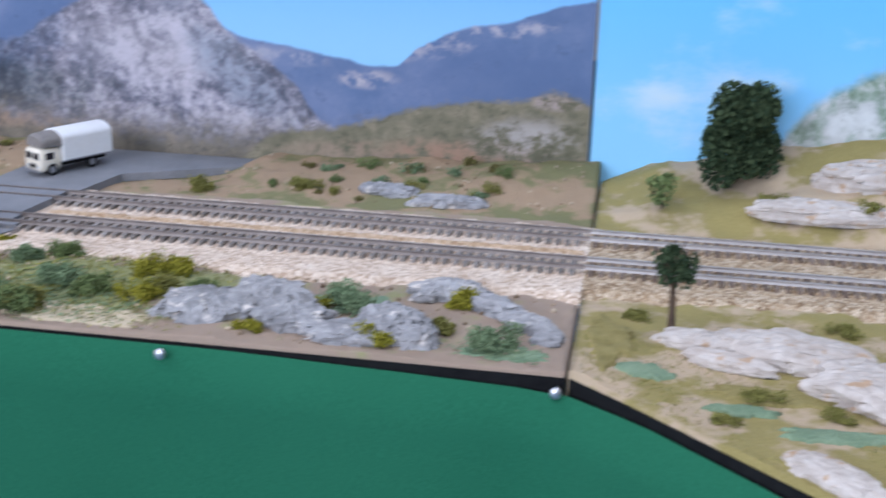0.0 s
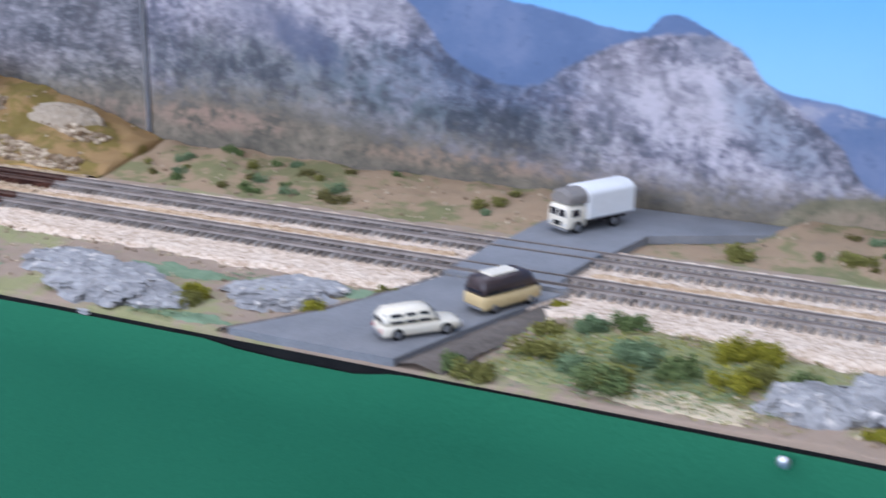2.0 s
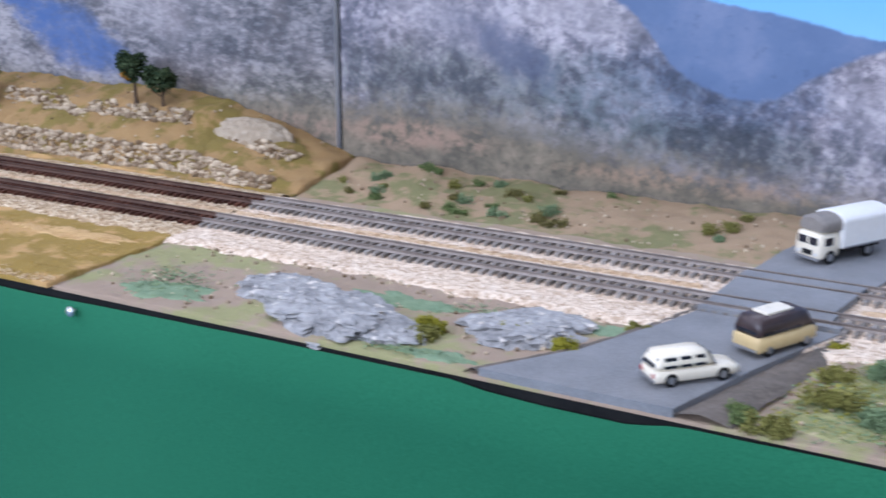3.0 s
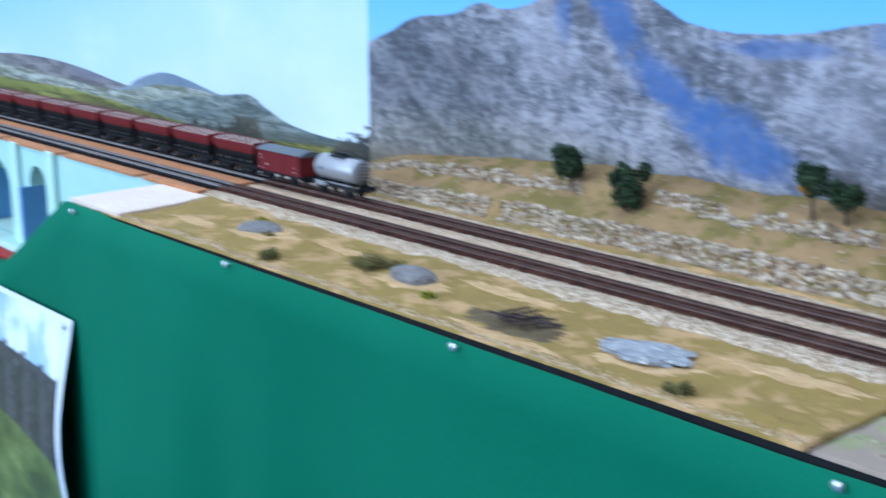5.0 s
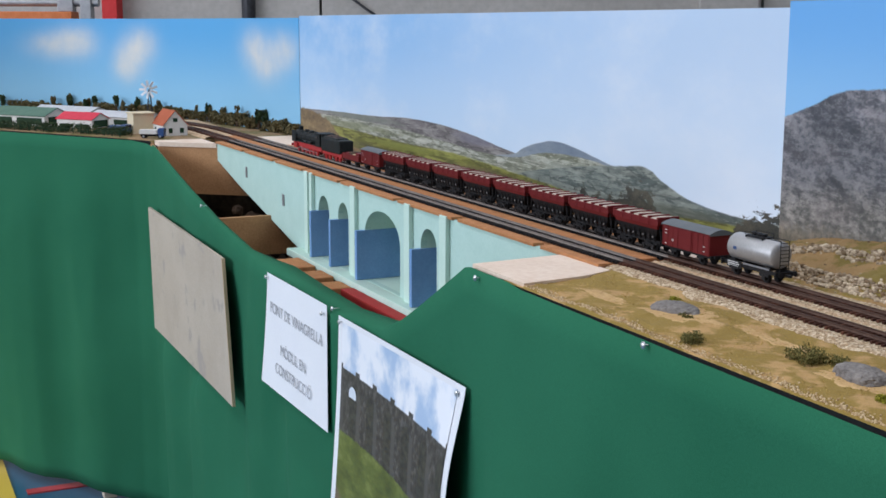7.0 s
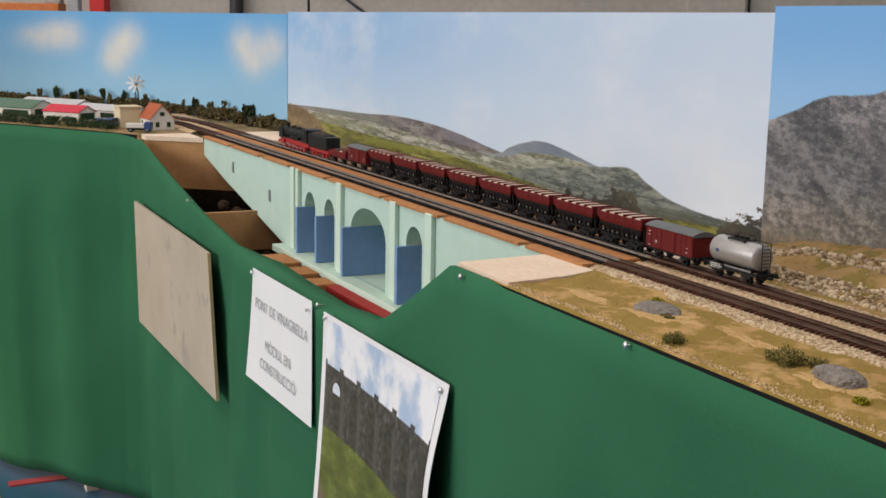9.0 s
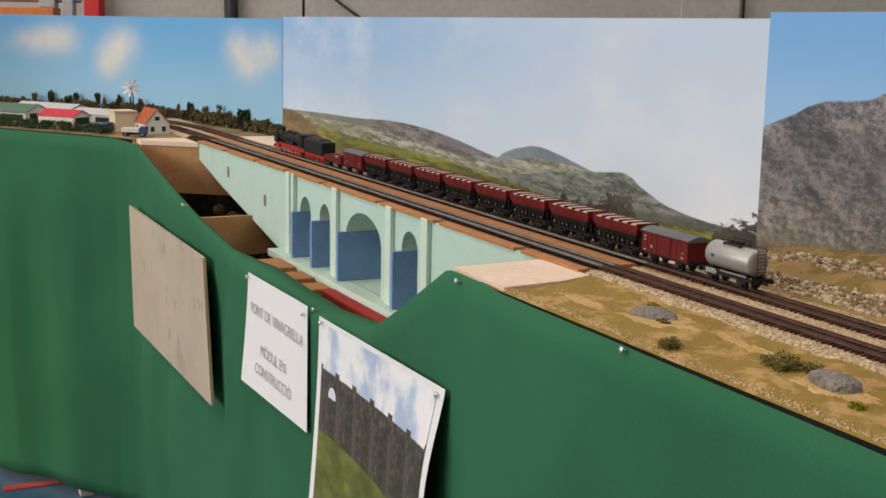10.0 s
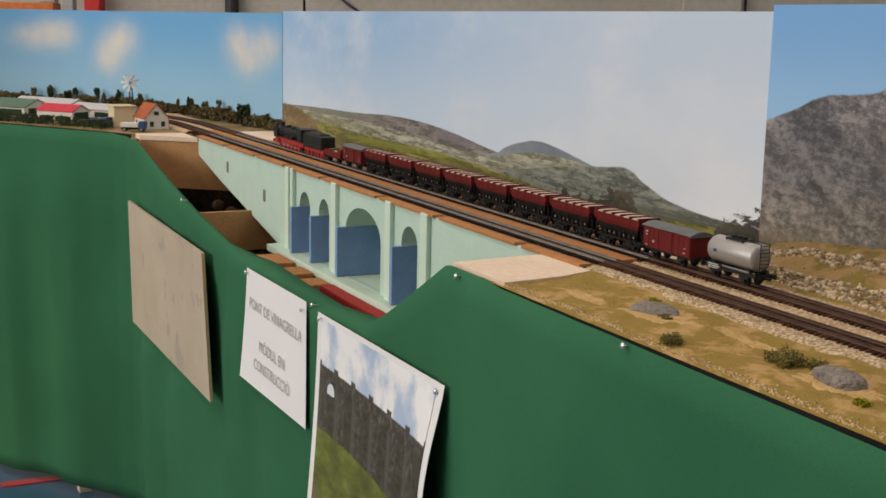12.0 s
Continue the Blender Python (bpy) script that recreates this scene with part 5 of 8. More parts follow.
def foliage(bm, c, r, n, leaf, squash=0.8, rnd=random):
    """Small folded leaf clumps in an uneven ball."""
    lobes = [(Vector((0, 0, 0)), 0.75)] + [(Vector((rnd.uniform(-0.6, 0.6), rnd.uniform(-0.6, 0.6), rnd.uniform(-0.5, 0.55))), rnd.uniform(0.3, 0.5)) for _ in range(12)]
    for _ in range(n):
        o, w = rnd.choice(lobes)
        d = Vector((rnd.gauss(0, 1), rnd.gauss(0, 1), rnd.gauss(0, 1))).normalized()
        q = (o + d * w * rnd.random() ** 0.4)
        q = Vector((c[0] + q.x * r, c[1] + q.y * r, c[2] + q.z * r * squash))
        a = Vector((rnd.gauss(0, 1), rnd.gauss(0, 1), rnd.gauss(0, 1))).normalized() * leaf
        b = a.cross(Vector((rnd.gauss(0, 1), rnd.gauss(0, 1), rnd.gauss(0, 1)))).normalized() * leaf
        s = rnd.uniform(0.6, 1.3)
        v = [bm.verts.new(q + k * s) for k in (a, b, -a * 0.8, -b * 0.8)]
        bm.faces.new(v)


def bush(x, y, r, mats, label, z=1.0, squash=0.6, n=260, group="bushes"):
    """Several small clumps of fine leaves, grown together unevenly."""
    bm = bmesh.new()
    for k in range(5):
        a, d = random.random() * 6.28, (0.0 if k == 0 else random.uniform(0.30, 0.60)) * r
        q = r * random.uniform(0.42, 0.68)
        foliage(bm, (x + math.cos(a) * d * 1.25, y + math.sin(a) * d * 0.8, z + q * 0.55), q, int(n * 1.0), 0.0006 + r * 0.018, min(1.1, squash * random.uniform(1.9, 2.7)))
    for k in range(3):
        cyl(bm, (x, y, z - 0.002), (x + random.uniform(-0.4, 0.4) * r, y + random.uniform(-0.4, 0.4) * r, z + r * 0.4), 0.0008, 0.0004, 5)
    return single("bush", bm, mats, label, "bush", group)


def scatter_patch(cx, cy, rx, ry, mats, label, hf, lift=0.0007):
    """Loose scatter strewn thinly over the soil, with a ragged outline."""
    bm = bmesh.new()
    n, rings_ = 90, 9
    mid = bm.verts.new((cx, cy, hf(cx, cy) + lift + 0.0004))
    last = None
    for j in range(1, rings_ + 1):
        row = []
        for k in range(n):
            a = 2 * math.pi * k / n
            e = 1 + 0.45 * fbm(math.cos(a) * 1.3 + cx * 40, math.sin(a) * 1.3 + cy * 40, 2.0) + 0.22 * fbm(math.cos(a) * 6 + cx * 40, math.sin(a) * 6, 4.0)
            x, y = cx + rx * e * math.cos(a) * j / rings_, cy + ry * e * math.sin(a) * j / rings_
            y = min(max(y, 0.9335 if x < 1.19 else edge_a(x) + 0.003), 1.052)
            up = lift + 0.0004 * fbm(x * 300, y * 300, 1.0) if j < rings_ else -0.0008
            row.append(bm.verts.new((x, y, hf(x, y) + up)))
        for k in range(n):
            if last is None:
                bm.faces.new((mid, row[k], row[(k + 1) % n]))
            else:
                bm.faces.new((last[k], row[k], row[(k + 1) % n], last[(k + 1) % n]))
        last = row
    return single("ground_cover", bm, mats, label, "ground cover", kind="stuff", flat=False)


def tree(x, y, z, h, r, mats, label, trunk=0.4, lean=0.0, n=1500, squash=1.0, extra=None, name="model_tree", leaf=0.0018):
    t = thing(name, label, "tree", "model trees")
    bm = bmesh.new()
    top = Vector((x + lean, y, z + h * (trunk + 0.35)))
    cyl(bm, (x, y, z - 0.004), top, 0.0028 * h / 0.06, 0.0009 * h / 0.06, 8)
    for k in range(7):
        f = trunk + 0.3 * k / 7
        a = random.random() * 6.28
        b = Vector((x + lean * f, y, z + h * f))
        cyl(bm, b, b + Vector((math.cos(a) * r * 0.6, math.sin(a) * r * 0.6, h * 0.18)), 0.0012 * h / 0.06, 0.0005 * h / 0.06, 6)
    part("trunk", bm, BARK, t)
    bm = bmesh.new()
    foliage(bm, (x + lean, y, z + h * (trunk + (1 - trunk) * 0.5)), r, n, leaf, squash)
    part("crown", bm, mats, t)
    if extra:
        bm = bmesh.new()
        ox, oz, rr, mm = extra
        foliage(bm, (x + ox, y - 0.006, z + oz), rr, 350, 0.0016, 1.0)
        part("twig_clump", bm, mm, t, "orange autumn leaves")
    return t


# meadow module
rock("rock", -0.462, 1.010, 0.030, 0.019, 0.011, ROCK_DARK, "low grey rock in a sandy patch", 1.001, 10, 2)
rock("rock", -0.194, 1.003, 0.027, 0.017, 0.012, ROCK_DARK, "low grey rock in a sandy patch", 1.002, -5, 5)
rock("rock", 0.085, 1.000, 0.036, 0.020, 0.005, ROCK_GREY, "flat pale grey stone slab", 1.0, 8, 8)
for x, y, r, mm, lb in ((-0.352, 0.952, 0.013, LEAF_SCRUB, "small olive bush on dry grass"), (-0.256, 1.000, 0.018, LEAF_SCRUB, "dark olive bush beside a grey rock"), (-0.232, 1.014, 0.013, LEAF_SCRUB, "dark olive bush beside a grey rock"),
                        (-0.430, 1.000, 0.008, LEAF_SCRUB, "small olive tuft beside a rock"), (-0.135, 0.975, 0.009, LEAF_YELLOW, "yellow-green grass tuft on dry ground"), (0.155, 0.952, 0.010, LEAF_SCRUB, "small olive tuft on dry grass"), (-0.50, 1.035, 0.009, LEAF_YELLOW, "yellow-green grass tuft on dry ground")):
    bush(x, y, r * 1.15, mm, lb, 0.9975, 0.42, 320)
for cx, cy, rx, ry in ((-0.452, 1.004, 0.052, 0.026), (-0.560, 0.985, 0.045, 0.010), (-0.190, 0.998, 0.046, 0.024), (-0.330, 1.030, 0.050, 0.010), (0.090, 0.995, 0.055, 0.026), (-0.100, 1.040, 0.070, 0.009), (0.190, 1.035, 0.060, 0.012), (-0.02, 0.950, 0.060, 0.008)):
    scatter_patch(cx, cy, rx, ry, OCHRE_SAND, "bare ochre sand in the dry grass", height_c, 0.0004)
scatter_patch(-0.030, 0.982, 0.050, 0.026, SCORCHED, "scorched brown ground round a burnt woodpile", height_c, 0.0007)
# burnt camp fire
fire = thing("burnt_woodpile", "charred pile of sticks on scorched ground", "woodpile")
for k in range(26):
    bm = bmesh.new()
    a, q = random.random() * 3.14, random.gauss(0, 0.012)
    c = Vector((-0.030 + random.gauss(0, 0.013), 0.982 + q * 0.6, 1.0025 + 0.005 * random.random()))
    d = Vector((math.cos(a), math.sin(a), random.uniform(-0.15, 0.15))) * random.uniform(0.006, 0.014)
    cyl(bm, c - d, c + d, 0.0012, 0.0009, 6)
    part("stick", bm, CHAR if k % 3 else BARK, fire)
tree(-0.268, 1.285, 1.044, 0.046, 0.024, LEAF_DARK, "dark green round model tree on the stony slope", 0.10, n=3200, squash=1.0, leaf=0.002)
tree(-0.172, 1.268, 1.030, 0.052, 0.022, LEAF_DARK, "dark green bushy model tree on the stony slope", 0.0, n=3600, squash=1.35, leaf=0.002)
tree(0.030, 1.290, 1.050, 0.052, 0.018, LEAF_DARK, "dark model tree with an orange branch", 0.36, n=1700, extra=(-0.004, 0.030, 0.008, LEAF_ORANGE))
tree(0.064, 1.292, 1.046, 0.044, 0.019, LEAF_DARK, "small dark model tree on the stony slope", 0.28, n=1700)
rock("rock", 0.165, 1.302, 0.055, 0.024, 0.046, ROCK_BEIGE, "smooth beige plaster rock at the end of the slope", 1.010, -6, 12)
# stones of the dry terrace walls: one stretch stone by stone, the rest joined
bm = bmesh.new()
wall_stones = []


def stone(x, t, s):
    y = 1.222 + 0.105 * min(max(t, 0.02), 0.99)
    sx, sy, sz = random.uniform(0.8, 1.5), random.uniform(0.7, 1.1), random.uniform(0.6, 1.0)
    z = height_c(x, y) + s * 0.25
    if -0.12 < x < 0.22 and 0.02 < t < 0.22 and s > 0.0017 and len(wall_stones) < 300:
        wall_stones.append(pose(x, y, z, 0, 0, random.uniform(0, 360)) @ Matrix.Diagonal((s * sx, s * sy, s * sz, 1)))
        return
    vs = bmesh.ops.create_icosphere(bm, subdivisions=1, radius=s)["verts"]
    for v in vs:
        j = 1 + random.uniform(-0.2, 0.2)
        v.co = Vector((x + v.co.x * sx * j, y + v.co.y * sy * j, z + v.co.z * sz * j))


x = -0.655
while x < 0.235:
    bend = 0.10 * fbm(x * 12, 6.2, 5)
    for lo, hi, rows_, gap in ((0.085, 0.205, 8, -0.5 if x < -0.3 else -0.02), (0.545, 0.635, 5, -0.4 if x < -0.3 else 0.15)):
        if fbm(x * 7, lo * 9, 17) < -0.45 + gap:
            continue
        for r in range(rows_):
            stone(x + random.uniform(-0.002, 0.002), lo + (hi - lo) * (r + random.random()) / rows_ - bend, random.uniform(0.0015, 0.0036))
    x += 0.0038
for k in range(160):
    stone(random.uniform(-0.66, 0.24), random.uniform(0.02, 1.0), random.uniform(0.0008, 0.0018))
single("field_stones", bm, STONE, "loose grey and ochre stones of dry terrace walls", "stones", kind="stuff")
terrace = thing("terrace_wall", "dry stone terrace wall of rough ochre and grey stones", "stone wall")
shapes = []
for k in range(8):
    bm = bmesh.new()
    bmesh.ops.create_icosphere(bm, subdivisions=1, radius=1)
    for v in bm.verts:
        v.co *= 1 + random.uniform(-0.22, 0.22)
    shapes.append(finish("stone", bm, STONE_ONE))
for k, m in enumerate(wall_stones):
    ob = new("stone", shapes[k % 8])
    ob.parent = terrace
    ob.matrix_world = m
bm = bmesh.new()
for k in range(2600):
    x, y = random.uniform(-0.64, 0.265), 0.9335 + abs(random.gauss(0, 0.006))
    s = random.uniform(0.0004, 0.0011)
    vs = bmesh.ops.create_icosphere(bm, subdivisions=1, radius=s, matrix=pose(x, y, height_c(x, y) + s * 0.4))["verts"]
single("edge_gravel", bm, GRIT, "ochre gravel along the front edge", "gravel", kind="stuff")
bm = bmesh.new()
for k in range(900):
    x = random.uniform(0.28, 1.18)
    y = random.choice((random.gauss(1.055, 0.008), random.uniform(0.94, 1.05), random.uniform(1.225, 1.32)))
    if 0.60 < x - (y - 0.93) * 0.36 < 0.73:
        continue
    s = random.uniform(0.0006, 0.0018)
    bmesh.ops.create_icosphere(bm, subdivisions=1, radius=s, matrix=pose(x, y, height_b(x, y) + s * 0.5))
single("soil_gravel", bm, STONE, "pale gravel grains on the soil", "gravel", kind="stuff")
# grass fibres on meadow and corner
for nm, x0, x1, y1, hf, cnt, mm, lb in (("grass_fibres", -0.68, 0.262, 1.055, height_c, 2600, by_piece("straw_grass", (0.32, 0.20, 0.04), (0.55, 0.38, 0.12), 0.95), "short olive and straw grass fibres"),
                                        ("grass_fibres", 1.2, 1.6, 1.05, height_a, 5000, by_piece("meadow_grass", (0.13, 0.13, 0.02), (0.38, 0.34, 0.12), 0.95), "short green and straw grass fibres")):
    verts, faces = [], []
    while len(faces) < cnt:
        x = random.uniform(x0, x1)
        y = random.uniform(0.936 if x < 1.19 else edge_a(x) + 0.004, y1)
        if fbm(x * 14, y * 14, 40) < -0.05:
            continue
        z, k = hf(x, y), len(verts)
        a = random.random() * 6.28
        dx, dy, h = math.cos(a) * 0.0006, math.sin(a) * 0.0006, random.uniform(0.0006, 0.0018)
        verts += [(x - dx, y - dy, z - 0.0003), (x + dx, y + dy, z - 0.0003), (x + random.uniform(-1, 1) * 0.0015, y + random.uniform(-1, 1) * 0.0015, z + h)]
        faces.append((k, k + 1, k + 2))
    me = bpy.data.meshes.new(nm)
    me.from_pydata(verts, [], faces)
    me.materials.append(mm)
    tagged(new(nm, me), lb, "grass", kind="stuff")

# rocky module
for k, (x, y, rx, ry, h, tn) in enumerate(((0.42, 0.998, 0.036, 0.022, 0.011, 5), (0.475, 0.975, 0.058, 0.034, 0.013, -18), (0.525, 0.965, 0.026, 0.018, 0.009, 0), (0.597, 1.012, 0.038, 0.030, 0.009, 30), (0.617, 1.03, 0.022, 0.014, 0.007, 20),
                                                 (0.965, 0.978, 0.034, 0.022, 0.016, 10), (1.00, 0.995, 0.030, 0.020, 0.020, -20), (1.022, 0.972, 0.024, 0.016, 0.014, 20), (1.060, 0.958, 0.030, 0.014, 0.010, 0), (1.085, 0.975, 0.026, 0.018, 0.016, -30), (1.10, 0.958, 0.014, 0.011, 0.012, 10),
                                                 (1.105, 1.040, 0.026, 0.015, 0.013, 15), (1.14, 1.022, 0.020, 0.012, 0.010, -40), (1.165, 0.998, 0.022, 0.011, 0.009, -35), (1.178, 0.978, 0.010, 0.008, 0.006, 0))):
    rock("rock", x, y, rx, ry, h, ROCK_GREY, "blue-grey limestone outcrop in brown soil", 0.999, tn, k * 3.7 + 1)
for x, y, r, mm, lb in ((0.471, 0.998, 0.009, LEAF_YELLOW, "yellow-green tuft growing on a rock"), (0.545, 0.985, 0.010, LEAF_YELLOW, "yellow-green tuft beside a rock"), (0.552, 0.968, 0.011, LEAF_OLIVE, "olive tuft beside a rock"), (0.406, 1.014, 0.007, LEAF_YELLOW, "yellow-green tuft growing on a rock"), (0.595, 1.003, 0.008, LEAF_YELLOW, "yellow-green tuft growing on a rock"),
                        (0.662, 1.045, 0.007, LEAF_OLIVE, "dark olive tuft by the road verge"), (0.632, 0.990, 0.009, LEAF_YELLOW, "yellow-green tuft by the road verge"), (0.772, 0.940, 0.011, LEAF_OLIVE, "olive bush at the road edge"), (0.757, 0.946, 0.010, LEAF_BUSH, "dark green upright bush at the road edge"),
                        (0.838, 0.948, 0.018, LEAF_BUSH, "dark green bush on green scatter"), (0.852, 0.957, 0.015, LEAF_OLIVE, "olive bush on green scatter"), (0.795, 0.985, 0.014, LEAF_OLIVE, "olive bush on green scatter"), (0.815, 0.975, 0.012, LEAF_TEAL, "blue-green bush on green scatter"), (0.855, 1.005, 0.018, LEAF_TEAL, "blue-green bush near the ballast"), (0.875, 0.995, 0.016, LEAF_BUSH, "dark green bush near the ballast"),
                        (0.812, 1.040, 0.012, LEAF_TEAL, "blue-green bush near the ballast"), (0.787, 1.022, 0.010, LEAF_OLIVE, "olive bush near the road"), (0.835, 1.055, 0.013, LEAF_BUSH, "dark bush near the ballast"), (0.900, 1.032, 0.015, LEAF_YELLOW, "yellow-green bush near the ballast"), (0.918, 1.036, 0.014, LEAF_YELLOW, "yellow-green bush near the ballast"),
                        (0.930, 1.000, 0.015, LEAF_OLIVE, "olive bush beside grey rocks"), (0.945, 1.004, 0.013, LEAF_BUSH, "dark bush beside grey rocks"), (0.915, 0.990, 0.013, LEAF_YELLOW, "yellow-green bush beside grey rocks"), (0.983, 0.990, 0.007, LEAF_YELLOW, "yellow tuft between grey rocks"), (0.998, 0.955, 0.008, LEAF_YELLOW, "yellow tuft in front of grey rocks"), (1.030, 0.995, 0.010, LEAF_YELLOW, "yellow tuft between grey rocks"),
                        (1.050, 1.004, 0.020, LEAF_TEAL, "spread blue-green ground cover"), (1.074, 0.950, 0.012, LEAF_YELLOW, "yellow tuft in front of grey rocks"), (1.112, 0.978, 0.009, LEAF_OLIVE, "olive tuft beside grey rocks"), (1.118, 1.022, 0.012, LEAF_YELLOW, "yellow tuft beside grey rocks"), (1.150, 0.958, 0.016, LEAF_TEAL, "flat blue-green ground cover"), (0.778, 1.072, 0.008, LEAF_YELLOW, "yellow tuft at the crossing"), (0.86, 1.24, 0.014, LEAF_OLIVE, "olive bush behind the tracks"), (0.95, 1.26, 0.014, LEAF_OLIVE, "olive bush behind the tracks")):
    bush(x, y, r * 1.2, mm, lb, 0.998, 0.38, n=460)
for cx, cy, rx, ry, cnt, mm in ((0.855, 0.985, 0.085, 0.045, 2200, LEAF_TEAL), (0.82, 1.01, 0.09, 0.05, 900, LEAF_YELLOW), (0.90, 0.97, 0.08, 0.04, 700, LEAF_OLIVE), (0.335, 0.985, 0.035, 0.03, 420, LEAF_TEAL), (0.565, 1.03, 0.03, 0.012, 200, LEAF_TEAL), (0.545, 0.945, 0.03, 0.009, 160, LEAF_TEAL), (1.148, 0.955, 0.03, 0.014, 260, LEAF_TEAL), (0.90, 1.045, 0.09, 0.02, 600, LEAF_OLIVE)):
    verts, faces = [], []
    for k in range(cnt):
        x, y = random.gauss(cx, rx * 0.5), random.gauss(cy, ry * 0.5)
        if not 0.936 < y < 1.06:
            continue
        z, n0 = height_b(x, y), len(verts)
        a, q = random.random() * 6.28, random.uniform(0.0008, 0.0016)
        verts += [(x + q * math.cos(a + d), y + q * math.sin(a + d), z + 0.0004 + random.random() * 0.0016) for d in (0, 2.1, 4.2)]
        faces.append((n0, n0 + 1, n0 + 2))
    me = bpy.data.meshes.new("ground_cover")
    me.from_pydata(verts, [], faces)
    me.materials.append(mm)
    tagged(new("ground_cover", me), "loose green scatter on the soil", "ground cover", kind="stuff")
for cx, cy, rx, ry in ((0.345, 0.962, 0.040, 0.020), (0.505, 1.022, 0.034, 0.012), (0.572, 0.947, 0.024, 0.009), (0.645, 1.038, 0.016, 0.010), (1.045, 1.010, 0.034, 0.016), (1.152, 0.955, 0.028, 0.012)):
    scatter_patch(cx, cy, rx, ry, MINT_SCATTER, "flat mint-green scatter on brown soil", height_b)
for cx, cy, rx, ry in ((0.835, 1.005, 0.075, 0.042), (0.915, 1.020, 0.060, 0.026), (0.800, 0.960, 0.030, 0.018)):
    scatter_patch(cx, cy, rx, ry, PALE_GRASS, "pale green and straw scatter on soil", height_b, 0.0006)
scatter_patch(0.885, 0.957, 0.040, 0.018, PALE_SAND, "pale sand between low bushes", height_b, 0.0009)
# corner meadow
for cx, cy, rx, ry in ((1.238, 0.945, 0.014, 0.010), (1.290, 0.905, 0.020, 0.006), (1.335, 0.880, 0.026, 0.009)):
    scatter_patch(cx, cy, rx, ry, MINT_SCATTER, "flat mint-green scatter in the dry meadow", height_a, 0.0020)
for cx, cy, rx, ry in ((1.215, 0.985, 0.014, 0.040), (1.310, 0.928, 0.036, 0.012)):
    scatter_patch(cx, cy, rx, ry, OLIVE_SCATTER, "olive scatter in the dry meadow", height_a, 0.0017)
# low scrub behind the tracks
for k in range(80):
    x, y = random.uniform(0.28, 1.18), random.uniform(1.235, 1.318)
    if 0.66 < x < 0.92:
        continue
    bush(x, y, random.uniform(0.005, 0.012), (LEAF_OLIVE, LEAF_TEAL, LEAF_SCRUB, LEAF_BUSH)[k % 4], "low scrub bush behind the tracks", height_b(x, y) - 0.001, 0.5, 120)
rock("rock", 1.073, 1.243, 0.030, 0.012, 0.011, ROCK_GREY, "pale grey rock with moss behind the tracks", 1.0, 5, 61)
rock("rock", 1.02, 1.262, 0.026, 0.012, 0.010, ROCK_GREY, "pale grey rock with moss behind the tracks", 1.001, -8, 64)
# corner module
rock("rock", 1.325, 0.985, 0.050, 0.024, 0.014, ROCK_WHITE, "chalky white rock slab in the meadow", 1.0, -12, 41)
rock("rock", 1.268, 0.992, 0.026, 0.012, 0.011, ROCK_WHITE, "chalky white rock ledge in the meadow", 0.999, -10, 43)
rock("rock", 1.285, 0.966, 0.028, 0.009, 0.007, ROCK_WHITE, "low chalky rock ledge in the meadow", 1.0, -20, 48)
rock("rock", 1.375, 0.935, 0.052, 0.032, 0.016, ROCK_WHITE, "chalky white rock slab in the meadow", 1.0, -25, 44)
rock("rock", 1.330, 0.835, 0.030, 0.012, 0.008, ROCK_WHITE, "chalky white rock at the module edge", 1.0, -42, 47)
rock("rock", 1.46, 1.285, 0.10, 0.03, 0.030, ROCK_WHITE, "pale rock face on the slope", 1.03, 5, 51)
rock("rock", 1.37, 1.245, 0.06, 0.02, 0.014, ROCK_WHITE, "pale rock face on the slope", 1.015, 0, 53)
tree(1.302, 1.29, 1.016, 0.098, 0.036, LEAF_DARK, "large dark green model tree on the slope", 0.02, n=9000, squash=1.3, leaf=0.0024)
tree(1.252, 1.005, 0.999, 0.060, 0.016, LEAF_DARK, "thin dark model tree with a bare trunk", 0.50, -0.002, n=900, squash=0.95)
tree(1.245, 1.245, 1.014, 0.024, 0.015, LEAF_BUSH, "small dark bushy model tree behind the track", 0.0, n=420)
for x, y, r in ((1.23, 1.03, 0.010), (1.36, 1.03, 0.012), (1.42, 1.00, 0.012), (1.30, 0.92, 0.012), (1.34, 0.905, 0.010), (1.28, 0.89, 0.009), (1.40, 1.24, 0.014), (1.33, 1.25, 0.012)):
    bush(x, y, r, LEAF_OLIVE, "low olive bush on the dry meadow", height_a(x, y) - 0.001, 0.35, 200)

# ---------- rolling stock, each built along x over its rail tops ----------


def wheel(parent, x, y, r=0.0058, mats=None, n=18):
    bm = bmesh.new()
    s = 1 if y > 0 else -1
    cyl(bm, (x, y - s * 0.0012, r), (x, y + s * 0.0012, r), r, n=n)
    cyl(bm, (x, y - s * 0.0022, r), (x, y - s * 0.0012, r), r * 1.12, n=n)
    cyl(bm, (x, y + s * 0.0012, r), (x, y + s * 0.0018, r), r * 0.45, n=10)
    return part("wheel", bm, mats or WAGON_DARK, parent)


def buffers(parent, x, s, z=0.0122):
    for y in (-0.0100, 0.0100):
        bm = bmesh.new()
        cyl(bm, (x, y, z), (x + s * 0.0042, y, z), 0.0011, n=10)
        cyl(bm, (x + s * 0.0042, y, z), (x + s * 0.0049, y, z), 0.0026, n=14)
        part("buffer", bm, WAGON_DARK, parent)
    bm = bmesh.new()
    box(bm, min(x, x + s * 0.009), max(x, x + s * 0.009), -0.002, 0.002, 0.0095, 0.0125, 0.0004)
    part("coupler", bm, WAGON_DARK, parent)


